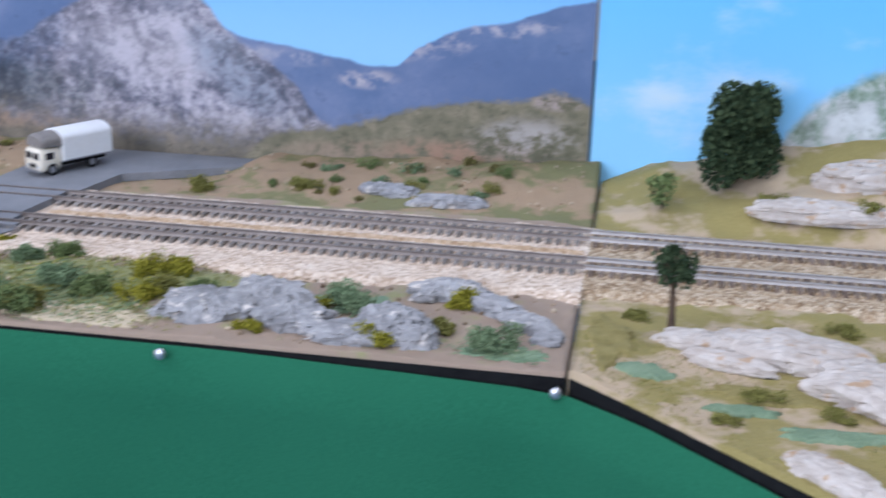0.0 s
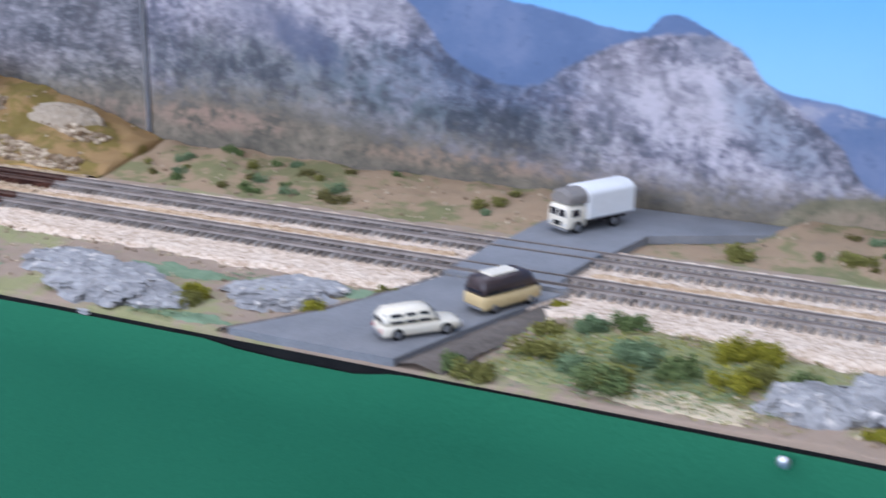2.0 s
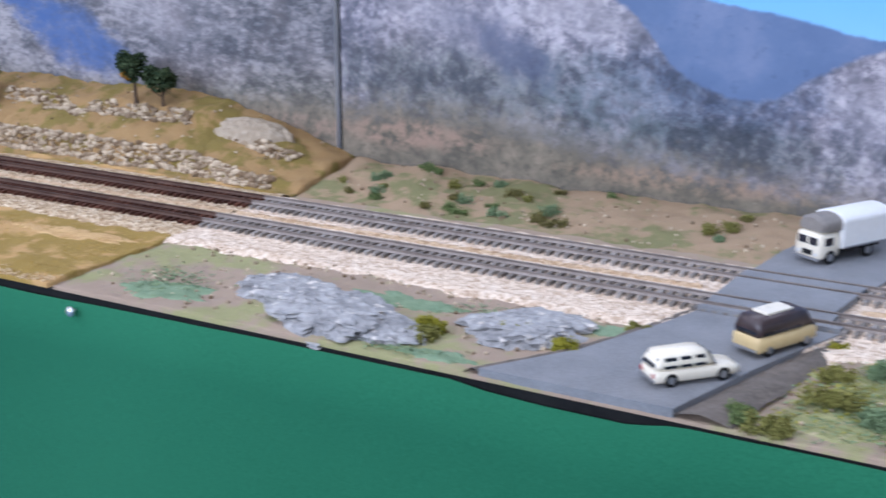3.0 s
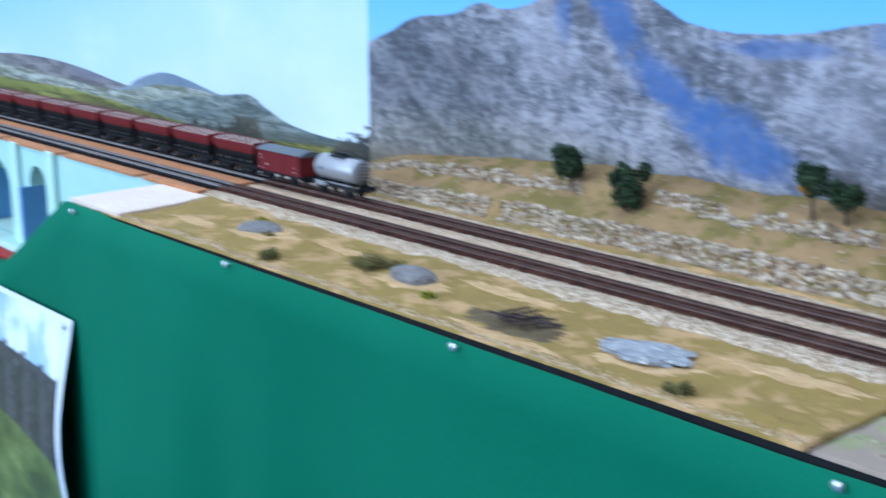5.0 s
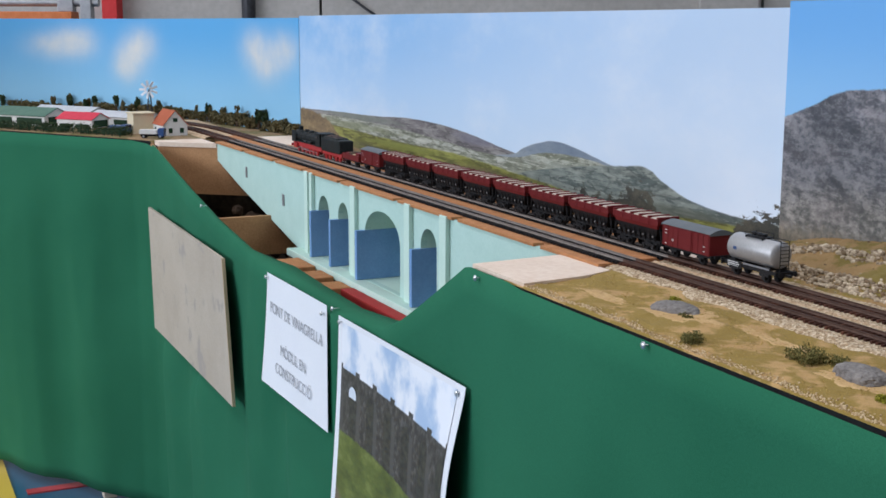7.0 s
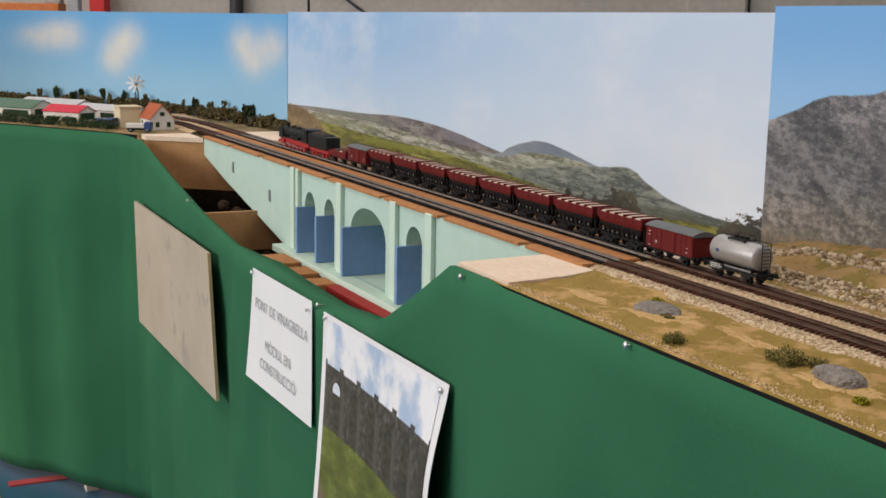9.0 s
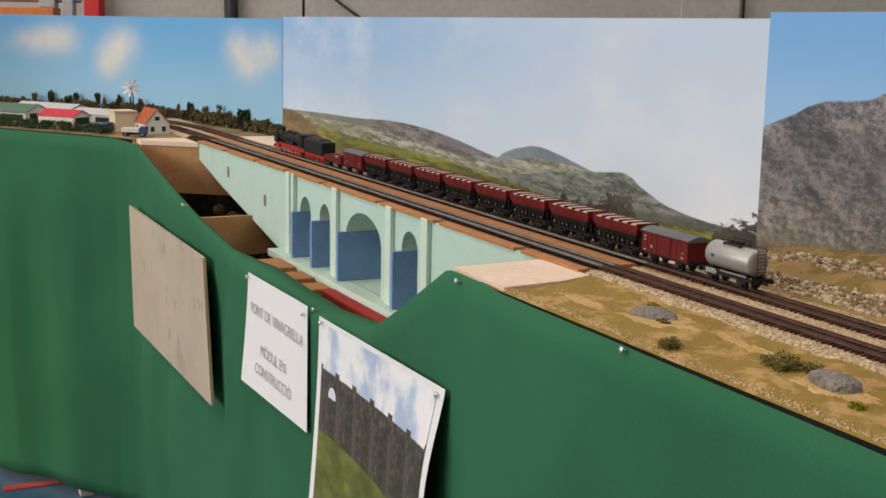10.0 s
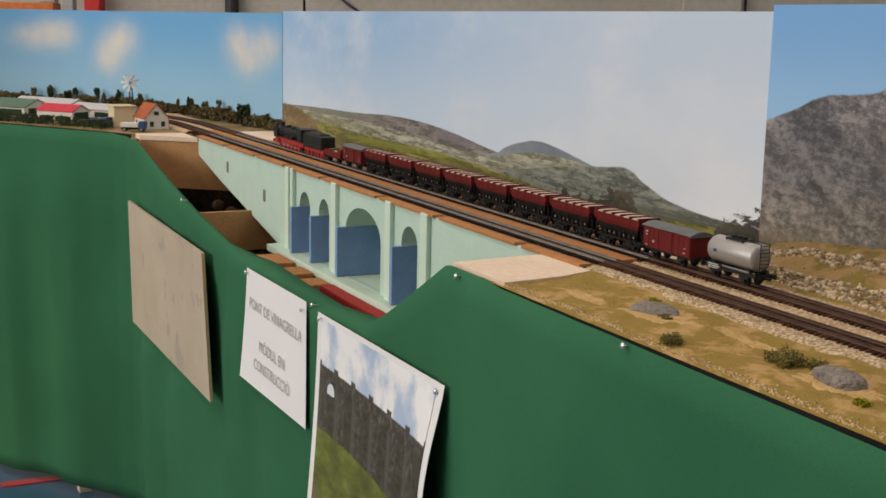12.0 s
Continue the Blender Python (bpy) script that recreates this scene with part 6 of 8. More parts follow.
def taper(bm, x0, x1, w0, w1, z0, z1, dx0=0.0, dx1=0.0):
    """A trough: half widths w0 at z0 and w1 at z1; ends drawn in by dx0 and dx1."""
    a = [bm.verts.new((x, y, z0)) for x, y in ((x0 + dx0, -w0), (x1 - dx0, -w0), (x1 - dx0, w0), (x0 + dx0, w0))]
    b = [bm.verts.new((x, y, z1)) for x, y in ((x0 + dx1, -w1), (x1 - dx1, -w1), (x1 - dx1, w1), (x0 + dx1, w1))]
    bm.faces.new(a[::-1]), bm.faces.new(b)
    for i in range(4):
        bm.faces.new((a[i], a[(i + 1) % 4], b[(i + 1) % 4], b[i]))


def bogie(parent, x):
    bm = bmesh.new()
    for s in (-1, 1):
        y = s * 0.0118
        box(bm, x - 0.0135, x + 0.0135, min(y, y + s * 0.002), max(y, y + s * 0.002), 0.0060, 0.0092, 0.0004)
        for dx in (-0.0095, 0.0095):
            box(bm, x + dx - 0.0028, x + dx + 0.0028, min(y, y + s * 0.0028), max(y, y + s * 0.0028), 0.0040, 0.0086, 0.0004)
        cyl(bm, (x - 0.002, y + s * 0.001, 0.0045), (x - 0.002, y + s * 0.001, 0.0090), 0.0016, n=8)
        cyl(bm, (x + 0.002, y + s * 0.001, 0.0045), (x + 0.002, y + s * 0.001, 0.0090), 0.0016, n=8)
    box(bm, x - 0.003, x + 0.003, -0.0118, 0.0118, 0.006, 0.010)
    bg = part("bogie", bm, WAGON_DARK, parent)
    for dx in (-0.0095, 0.0095):
        for y in (-0.0085, 0.0085):
            wheel(bg, x + dx, y)


def hopper(L=0.100):
    t = thing("hopper_wagon", "oxide-red hopper wagon loaded with beige gravel", "wagon", "hopper wagons")
    h = L / 2
    bm = bmesh.new()
    taper(bm, -h, h, 0.0152, 0.0158, 0.0335, 0.0418, 0.0016, 0.0)
    taper(bm, -h, h, 0.0136, 0.0152, 0.0290, 0.0336, 0.0034, 0.0016)
    part("upper_body", bm, WAGON_RED, t)
    bm = bmesh.new()
    taper(bm, -h, h, 0.0108, 0.0135, 0.0200, 0.0291, 0.0085, 0.0036)
    taper(bm, -h, h, 0.0065, 0.0108, 0.0125, 0.0201, 0.0150, 0.0085)
    part("chute", bm, WAGON_DARK, t, "dark sloping discharge chutes")
    for k in range(6):
        bm = bmesh.new()
        x = -h + 0.0009 + k * (L - 0.0018) / 5
        box(bm, x - 0.0016, x + 0.0016, -0.0160, 0.0160, 0.0345, 0.0444, 0.0004)
        part("rib", bm, WAGON_RED, t)
    for s in (-1, 1):
        bm = bmesh.new()
        box(bm, -h - 0.0004, h + 0.0004, min(s * 0.0156, s * 0.0165), max(s * 0.0156, s * 0.0165), 0.0402, 0.0420, 0.0003)
        part("rim", bm, WAGON_RED, t)
    for k in range(5):
        bm = bmesh.new()
        xa = -h + 0.0045 + k * (L - 0.0018) / 5
        wd = (L - 0.0018) / 5 - 0.0072

        def hump(u, v):
            return (xa + wd * u, -0.0145 + 0.029 * v, 0.0417 + 0.0025 * (max(0.0, math.sin(math.pi * u)) * max(0.0, math.sin(math.pi * v))) ** 0.22 + 0.0002 * fbm(u * 5 + k, v * 9, 2))

        grid(bm, 10, 22, hump)
        part("gravel_load", bm, GRAVEL_LOAD, t, "level heap of beige gravel", flat=False)
    bm = bmesh.new()
    box(bm, -h - 0.003, h + 0.003, -0.0095, -0.0075, 0.0105, 0.0140)
    box(bm, -h - 0.003, h + 0.003, 0.0075, 0.0095, 0.0105, 0.0140)
    for s in (-1, 1):
        box(bm, s * (h + 0.003) - 0.001, s * (h + 0.003) + 0.001, -0.0145, 0.0145, 0.0098, 0.0145, 0.0003)
        for y in (-0.011, 0.011):
            cyl(bm, (s * (h + 0.002), y, 0.014), (s * (h - 0.002), y, 0.034), 0.0006, n=6)
            cyl(bm, (s * (h + 0.002), y, 0.014), (s * (h + 0.002), y, 0.027), 0.0006, n=6)
    part("frame", bm, WAGON_DARK, t)
    for s in (-1, 1):
        for k in range(8):
            bm = bmesh.new()
            x = -h + 0.012 + k * (L - 0.024) / 7
            cyl(bm, (x, s * 0.0100, 0.0125), (x + 0.003, s * 0.0150, 0.0262), 0.0006, n=6)
            box(bm, x - 0.003, x + 0.003, min(s * 0.0118, s * 0.0136), max(s * 0.0118, s * 0.0136), 0.0165, 0.0205, 0.0003)
            lever = part("discharge_lever", bm, WAGON_DARK, t)
            if k in (1, 4, 6):
                continue
            # pale grip, its light colour standing in for a tiny highlight
            bm = bmesh.new()
            box(bm, x - 0.0009, x + 0.0011, min(s * 0.0137, s * 0.0146), max(s * 0.0137, s * 0.0146), 0.0178, 0.0200, 0.0003)
            part("lever_grip", bm, GRIP, lever, "lever grip coloured pale as a tiny highlight")
    bogie(t, -h + 0.022)
    bogie(t, h - 0.022)
    buffers(t, h + 0.003, 1)
    buffers(t, -h - 0.003, -1)
    return t


def boxcar(L=0.098):
    t = thing("covered_wagon", "oxide-red covered goods wagon with a grey roof", "wagon", "covered wagons")
    h = L / 2
    bm = bmesh.new()
    box(bm, -h + 0.002, h - 0.002, -0.0155, 0.0155, 0.0135, 0.0385, 0.0005)
    part("body", bm, WAGON_RED, t)
    bm = bmesh.new()
    n = 14
    for (ya, za), (yb, zb) in zip([(-0.0168 + 0.0336 * k / n, 0.0372 + 0.0068 * math.cos((k / n - 0.5) * 2.5)) for k in range(n)], [(-0.0168 + 0.0336 * (k + 1) / n, 0.0372 + 0.0068 * math.cos(((k + 1) / n - 0.5) * 2.5)) for k in range(n)]):
        v = [bm.verts.new(q) for q in ((-h, ya, za), (h, ya, za), (h, yb, zb), (-h, yb, zb), (-h, ya, 0.0375), (h, ya, 0.0375), (h, yb, 0.0375), (-h, yb, 0.0375))]
        for ids in ((0, 1, 2, 3), (4, 0, 3, 7), (1, 5, 6, 2)):
            bm.faces.new([v[i] for i in ids])
    bmesh.ops.remove_doubles(bm, verts=bm.verts[:], dist=0.00005)
    bmesh.ops.recalc_face_normals(bm, faces=bm.faces[:])
    part("roof", bm, ROOF_GREY, t, "grey curved roof")
    for s in (-1, 1):
        y = s * 0.0157
        for k in range(10):
            if k in (4, 5):
                continue
            bm = bmesh.new()
            x = -h + 0.004 + k * (L - 0.008) / 9
            box(bm, x - 0.0004, x + 0.0004, min(y, y + s * 0.0003), max(y, y + s * 0.0003), 0.0140, 0.0378)
            part("stake", bm, WAGON_RED, t)
        bm = bmesh.new()
        box(bm, -0.0125, 0.0125, min(y, y + s * 0.0007), max(y, y + s * 0.0007), 0.0142, 0.0372, 0.0002)
        part("sliding_door", bm, WAGON_RED, t)
        for x, z, w, q in ((-h + 0.010, 0.033, 0.004, 0.001), (-h + 0.010, 0.029, 0.003, 0.001), (-h + 0.024, 0.022, 0.003, 0.003), (-h + 0.010, 0.0165, 0.004, 0.0008), (h - 0.012, 0.018, 0.003, 0.001), (h - 0.012, 0.0235, 0.0025, 0.0008)):
            bm = bmesh.new()
            box(bm, x - w / 2, x + w / 2, min(y, y + s * 0.0002), max(y, y + s * 0.0002), z - q / 2, z + q / 2)
            part("lettering_bar", bm, WHITE_MARK, t, "white lettering")
        bm = bmesh.new()
        box(bm, -h, h, min(s * 0.0095, s * 0.0115), max(s * 0.0095, s * 0.0115), 0.0100, 0.0136)
        part("sole_bar", bm, WAGON_DARK, t)
    for x in (-h + 0.022, h - 0.022):
        for s in (-1, 1):
            bm = bmesh.new()
            box(bm, x - 0.007, x + 0.007, min(s * 0.0112, s * 0.0130), max(s * 0.0112, s * 0.0130), 0.0075, 0.0100, 0.0003)
            box(bm, x - 0.0025, x + 0.0025, min(s * 0.0110, s * 0.0138), max(s * 0.0110, s * 0.0138), 0.0040, 0.0085, 0.0004)
            wheel(part("axle_box", bm, WAGON_DARK, t), x, s * 0.0085)
    for s in (-1, 1):
        bm = bmesh.new()
        box(bm, s * h - 0.001, s * h + 0.001, -0.0150, 0.0150, 0.0098, 0.0140, 0.0003)
        part("end_beam", bm, WAGON_DARK, t)
    buffers(t, h, 1)
    buffers(t, -h, -1)
    return t


def tank_wagon(L=0.092):
    t = thing("tank_wagon", "silver tank wagon on a black underframe", "wagon")
    h = L / 2
    bm = bmesh.new()
    prof = [(-0.0405, 0.0), (-0.0402, 0.006), (-0.0392, 0.0115), (-0.0375, 0.0145), (-0.036, 0.0152), (0.036, 0.0152), (0.0375, 0.0145), (0.0392, 0.0115), (0.0402, 0.006), (0.0405, 0.0)]
    n = 36
    rings = [[bm.verts.new((x, r * math.cos(2 * math.pi * k / n), 0.0315 + r * math.sin(2 * math.pi * k / n))) for k in range(n)] for x, r in prof[1:-1]]
    for a, b in zip(rings, rings[1:]):
        for k in range(n):
            bm.faces.new((a[k], a[(k + 1) % n], b[(k + 1) % n], b[k]))
    bm.faces.new(rings[0][::-1]), bm.faces.new(rings[-1])
    bmesh.ops.recalc_face_normals(bm, faces=bm.faces[:])
    part("tank", bm, SILVER, t, "silver tank barrel", flat=False)
    bm = bmesh.new()
    box(bm, -0.015, 0.015, -0.0075, 0.0075, 0.0462, 0.0478, 0.0003)
    for x, y in ((-0.014, -0.007), (-0.014, 0.007), (0.014, -0.007), (0.014, 0.007)):
        box(bm, x - 0.0008, x + 0.0008, y - 0.0006, y + 0.0006, 0.0430, 0.0465)
    for x in (-0.009, 0.0, 0.009):
        cyl(bm, (x, 0, 0.0475), (x, 0, 0.0510), 0.0032, n=14)
    for y in (-0.0075, 0.0075):
        cyl(bm, (-0.015, y, 0.0515), (0.015, y, 0.0515), 0.0004, n=6)
        for x in (-0.015, 0.015):
            cyl(bm, (x, y, 0.0475), (x, y, 0.0515), 0.0004, n=6)
    part("catwalk", bm, WAGON_DARK, t)
    bm = bmesh.new()
    for y in (-0.006, 0.006):
        cyl(bm, (0.0435, y, 0.012), (0.0435, y, 0.048), 0.0005, n=6)
        cyl(bm, (0.015, y, 0.0478), (0.0435, y, 0.048), 0.0005, n=6)
    for k in range(9):
        cyl(bm, (0.0435, -0.006, 0.014 + 0.004 * k), (0.0435, 0.006, 0.014 + 0.004 * k), 0.0004, n=5)
    part("ladder", bm, WAGON_DARK, t)
    bm = bmesh.new()
    for s in (-1, 1):
        box(bm, -h, h, min(s * 0.0095, s * 0.0120), max(s * 0.0095, s * 0.0120), 0.0105, 0.0145)
    for x in (-0.030, 0.030):
        box(bm, x - 0.004, x + 0.004, -0.0120, 0.0120, 0.0145, 0.0185, 0.0004)
    for s in (-1, 1):
        box(bm, s * h - 0.001, s * h + 0.001, -0.0150, 0.0150, 0.0098, 0.0145, 0.0003)
    part("frame", bm, WAGON_DARK, t)
    for s in (-1, 1):
        bm = bmesh.new()
        y = s * 0.0122
        box(bm, -0.039, -0.013, min(y, y + s * 0.0006), max(y, y + s * 0.0006), 0.0085, 0.0170, 0.0002)
        part("name_board", bm, WAGON_DARK, t)
        for k in range(3):
            bm = bmesh.new()
            box(bm, -0.037, -0.019 + 0.002 * (k % 2), min(y + s * 0.0006, y + s * 0.0008), max(y + s * 0.0006, y + s * 0.0008), 0.0100 + 0.0022 * k, 0.0110 + 0.0022 * k)
            part("lettering_bar", bm, WHITE_MARK, t, "white lettering")
        bm = bmesh.new()
        box(bm, -0.010, 0.034, min(y, y + s * 0.0008), max(y, y + s * 0.0008), 0.0150, 0.0168)
        part("handrail_bar", bm, STEEL_GREY, t)
        bm = bmesh.new()
        yy = s * 0.0153
        box(bm, -0.026, -0.020, min(yy, yy - s * 0.0012), max(yy, yy - s * 0.0012), 0.0300, 0.0335, m=None)
        part("emblem", bm, TRUCK_BLUE, t)
    for x in (-0.026, 0.026):
        for s in (-1, 1):
            bm = bmesh.new()
            box(bm, x - 0.008, x + 0.008, min(s * 0.0112, s * 0.0132), max(s * 0.0112, s * 0.0132), 0.0072, 0.0105, 0.0003)
            box(bm, x - 0.003, x + 0.003, min(s * 0.0110, s * 0.0140), max(s * 0.0110, s * 0.0140), 0.0036, 0.0085, 0.0004)
            wheel(part("axle_box", bm, WAGON_DARK, t), x, s * 0.0085)
    buffers(t, h, 1)
    buffers(t, -h, -1)
    return t


def low_wagon(L=0.088):
    t = thing("low_sided_wagon", "red low-sided wagon with mixed crates aboard", "wagon")
    h = L / 2
    bm = bmesh.new()
    box(bm, -h, h, -0.0150, 0.0150, 0.0125, 0.0150, 0.0004)
    for s in (-1, 1):
        box(bm, -h, h, min(s * 0.0142, s * 0.0152), max(s * 0.0142, s * 0.0152), 0.0150, 0.0235, 0.0003)
        box(bm, s * h - 0.0008, s * h + 0.0008, -0.0150, 0.0150, 0.0150, 0.0235, 0.0003)
    part("body", bm, WAGON_RED, t)
    for x, w, z, mm in ((-0.030, 0.009, 0.010, WAGON_RED), (-0.012, 0.008, 0.012, BARK), (0.006, 0.008, 0.009, CARD_EDGE), (0.025, 0.010, 0.013, WAGON_RED)):
        bm = bmesh.new()
        box(bm, x - w, x + w, -0.010, 0.010, 0.0150, 0.0150 + z, 0.001)
        part("crate", bm, mm, t)
    bm = bmesh.new()
    for s in (-1, 1):
        box(bm, -h, h, min(s * 0.009, s * 0.011), max(s * 0.009, s * 0.011), 0.0095, 0.0126)
    part("frame", bm, WAGON_DARK, t)
    for x in (-h + 0.018, h - 0.018):
        for s in (-1, 1):
            bm = bmesh.new()
            box(bm, x - 0.004, x + 0.004, min(s * 0.0110, s * 0.0135), max(s * 0.0110, s * 0.0135), 0.0040, 0.0095, 0.0004)
            wheel(part("axle_box", bm, WAGON_DARK, t), x, s * 0.0085)
    buffers(t, h, 1)
    buffers(t, -h, -1)
    return t


def locomotive():
    """Front towards -x; 0.30 long with its tender."""
    t = thing("steam_locomotive", "black steam locomotive with red running gear and tender", "locomotive")
    bm = bmesh.new()
    cyl(bm, (-0.128, 0, 0.0335), (0.004, 0, 0.0335), 0.0118, n=28)
    cyl(bm, (-0.139, 0, 0.0335), (-0.104, 0, 0.0335), 0.0128, n=28)
    cyl(bm, (-0.1415, 0, 0.0335), (-0.139, 0, 0.0335), 0.0100, 0.0118, n=24)
    for x in (-0.09, -0.065, -0.04, -0.015):
        cyl(bm, (x - 0.0008, 0, 0.0335), (x + 0.0008, 0, 0.0335), 0.0122, n=28)
    part("boiler", bm, LOCO_BLACK, t, flat=True)
    bm = bmesh.new()
    cyl(bm, (-0.122, 0, 0.044), (-0.122, 0, 0.0535), 0.0045, 0.0052, n=16)
    cyl(bm, (-0.122, 0, 0.0535), (-0.122, 0, 0.0545), 0.0058, n=16)
    part("chimney", bm, LOCO_BLACK, t)
    for x, r, z in ((-0.085, 0.006, 0.0505), (-0.055, 0.0068, 0.0500), (-0.030, 0.005, 0.0495)):
        bm = bmesh.new()
        cyl(bm, (x, 0, 0.040), (x, 0, z - 0.002), r, n=16)
        cyl(bm, (x, 0, z - 0.002), (x, 0, z), r, r * 0.6, n=16)
        part("dome", bm, LOCO_BLACK, t)
    bm = bmesh.new()
    box(bm, -0.142, 0.030, -0.0145, 0.0145, 0.0222, 0.0238, 0.0004)
    for s in (-1, 1):
        for x in (-0.07, -0.045):
            cyl(bm, (x, s * 0.0125, 0.026), (x + 0.02, s * 0.0125, 0.026), 0.0035, n=12)
        cyl(bm, (-0.13, s * 0.0135, 0.038), (0.002, s * 0.0135, 0.040), 0.0005, n=6)
    part("running_board", bm, LOCO_BLACK, t)
    for s in (-1, 1):
        bm = bmesh.new()
        box(bm, -0.139, -0.115, min(s * 0.0150, s * 0.0158), max(s * 0.0150, s * 0.0158), 0.021, 0.046, 0.0003)
        part("smoke_deflector", bm, LOCO_BLACK, t)
    bm = bmesh.new()
    box(bm, 0.004, 0.028, -0.0155, 0.0155, 0.0212, 0.0480, 0.001)
    box(bm, 0.000, 0.033, -0.0165, 0.0165, 0.0480, 0.0505, 0.0012)
    cab = part("cab", bm, LOCO_BLACK, t)
    for s in (-1, 1):
        bm = bmesh.new()
        y = s * 0.0156
        box(bm, 0.008, 0.0145, min(y, y + s * 0.0004), max(y, y + s * 0.0004), 0.0370, 0.0450, 0.0002)
        part("cab_window", bm, GLASS_DARK, cab)
    bm = bmesh.new()
    for s in (-1, 1):
        box(bm, -0.140, 0.030, min(s * 0.0055, s * 0.0115), max(s * 0.0055, s * 0.0115), 0.0120, 0.0222)
        box(bm, -0.128, -0.108, min(s * 0.0105, s * 0.0165), max(s * 0.0105, s * 0.0165), 0.0085, 0.0185, 0.001)
    box(bm, -0.1455, -0.142, -0.0150, 0.0150, 0.0095, 0.0150, 0.0005)
    part("frame", bm, LOCO_RED, t, "red main frame and cylinders")
    for k, x in enumerate((-0.112, -0.088, -0.066, -0.044, -0.022, 0.000)):
        r = 0.0058 if k == 0 else 0.0086
        for y in (-0.0090, 0.0090):
            bm = bmesh.new()
            s = 1 if y > 0 else -1
            cyl(bm, (x, y - 0.0012, r), (x, y + 0.0012, r), r, n=24)
            cyl(bm, (x, y - s * 0.0020, r), (x, y - s * 0.0010, r), r * 1.08, n=24)
            cyl(bm, (x, y + s * 0.001, r), (x, y + s * 0.002, r), r * 0.3, n=10)
            part("driving_wheel" if k else "leading_wheel", bm, LOCO_RED, t)
    for s in (-1, 1):
        bm = bmesh.new()
        y = s * 0.0118
        box(bm, -0.092, 0.004, min(y, y + s * 0.0008), max(y, y + s * 0.0008), 0.0065, 0.0080, 0.0002)
        box(bm, -0.112, -0.044, min(y + s * 0.001, y + s * 0.0018), max(y + s * 0.001, y + s * 0.0018), 0.0095, 0.0108, 0.0002)
        part("coupling_rod", bm, STEEL_GREY, t)
    for y in (-0.009, 0.009):
        bm = bmesh.new()
        cyl(bm, (-0.1455, y, 0.016), (-0.1435, y, 0.016), 0.0022, n=12)
        part("headlamp", bm, WHITE_MARK, t)
    bm = bmesh.new()
    box(bm, 0.036, 0.138, -0.0156, 0.0156, 0.0165, 0.0445, 0.0030)
    box(bm, 0.040, 0.044, -0.0152, 0.0152, 0.0185, 0.0500, 0.0010)
    taper(bm, 0.042, 0.120, 0.0145, 0.0115, 0.0440, 0.0480, 0.0, 0.004)
    part("tender_body", bm, LOCO_BLACK, t)
    bm = bmesh.new()

    def heap(u, v):
        return (0.048 + 0.066 * u, -0.0105 + 0.021 * v, 0.0480 + 0.004 * math.sin(math.pi * u) * math.sin(math.pi * v) + 0.0012 * fbm(u * 14, v * 7, 2))

    grid(bm, 24, 12, heap)
    part("coal", bm, CHAR, t, "heap of black coal")
    bm = bmesh.new()
    box(bm, 0.038, 0.142, -0.0125, 0.0125, 0.0105, 0.0186, 0.0005)
    box(bm, 0.028, 0.040, -0.004, 0.004, 0.012, 0.016)
    part("tender_frame", bm, LOCO_RED, t, "red tender frame")
    for x in (0.052, 0.072, 0.106, 0.126):
        for y in (-0.0090, 0.0090):
            wheel(t, x, y, 0.0058, LOCO_RED)
    buffers(t, -0.1455, -1)
    buffers(t, 0.142, 1)
    # a long engine: the spaces between the wheels are drawn out, the wheels stay round
    for ob in t.children_recursive:
        xs = [v.co.x for v in ob.data.vertices]
        mid = (min(xs) + max(xs)) / 2
        for v in ob.data.vertices:
            v.co.x += 0.10 * (mid if "wheel" in ob.name else v.co.x)
    return t


def rail_pose(x):
    return pose(x, FAR, RAIL_Z)


TRAIN = -1.553
loco = locomotive()
loco.matrix_world = rail_pose(TRAIN - 0.431)
low_wagon().matrix_world = rail_pose(TRAIN - 0.218)
car = boxcar()
car.matrix_world = rail_pose(TRAIN - 0.112)
hop = hopper()
hop.matrix_world = rail_pose(TRAIN)
for k in range(1, 8):
    copy_thing(hop, rail_pose(TRAIN + 0.1135 * k))
copy_thing(car, rail_pose(TRAIN + 0.902))
tank_wagon().matrix_world = rail_pose(TRAIN + 1.018)

# ---------- road vehicles ----------


def loft(bm, sections):
    """Rings of equal length, bridged and capped."""
    rings = [[bm.verts.new(p) for p in s] for s in sections]
    n = len(rings[0])
    for a, b in zip(rings, rings[1:]):
        for k in range(n):
            bm.faces.new((a[k], a[(k + 1) % n], b[(k + 1) % n], b[k]))
    bm.faces.new(rings[0][::-1]), bm.faces.new(rings[-1])
    bmesh.ops.recalc_face_normals(bm, faces=bm.faces[:])


def ring(x, hw, z0, z1, top=None, r=0.0015):
    t = hw if top is None else top
    return [(x, -hw + r, z0), (x, hw - r, z0), (x, hw, z0 + r), (x, hw, (z0 + z1) / 2), (x, t, z1 - r), (x, t - r, z1), (x, -t + r, z1), (x, -t, z1 - r), (x, -hw, (z0 + z1) / 2), (x, -hw, z0 + r)]


def tyre(parent, x, y, r):
    bm = bmesh.new()
    cyl(bm, (x, y - 0.0012, r), (x, y + 0.0012, r), r, n=18)
    w = part("wheel", bm, RUBBER, parent)
    bm = bmesh.new()
    s = 1 if y > 0 else -1
    cyl(bm, (x, y + s * 0.0012, r), (x, y + s * 0.0015, r), r * 0.55, n=14)
    part("hub_cap", bm, STEEL_GREY, w)


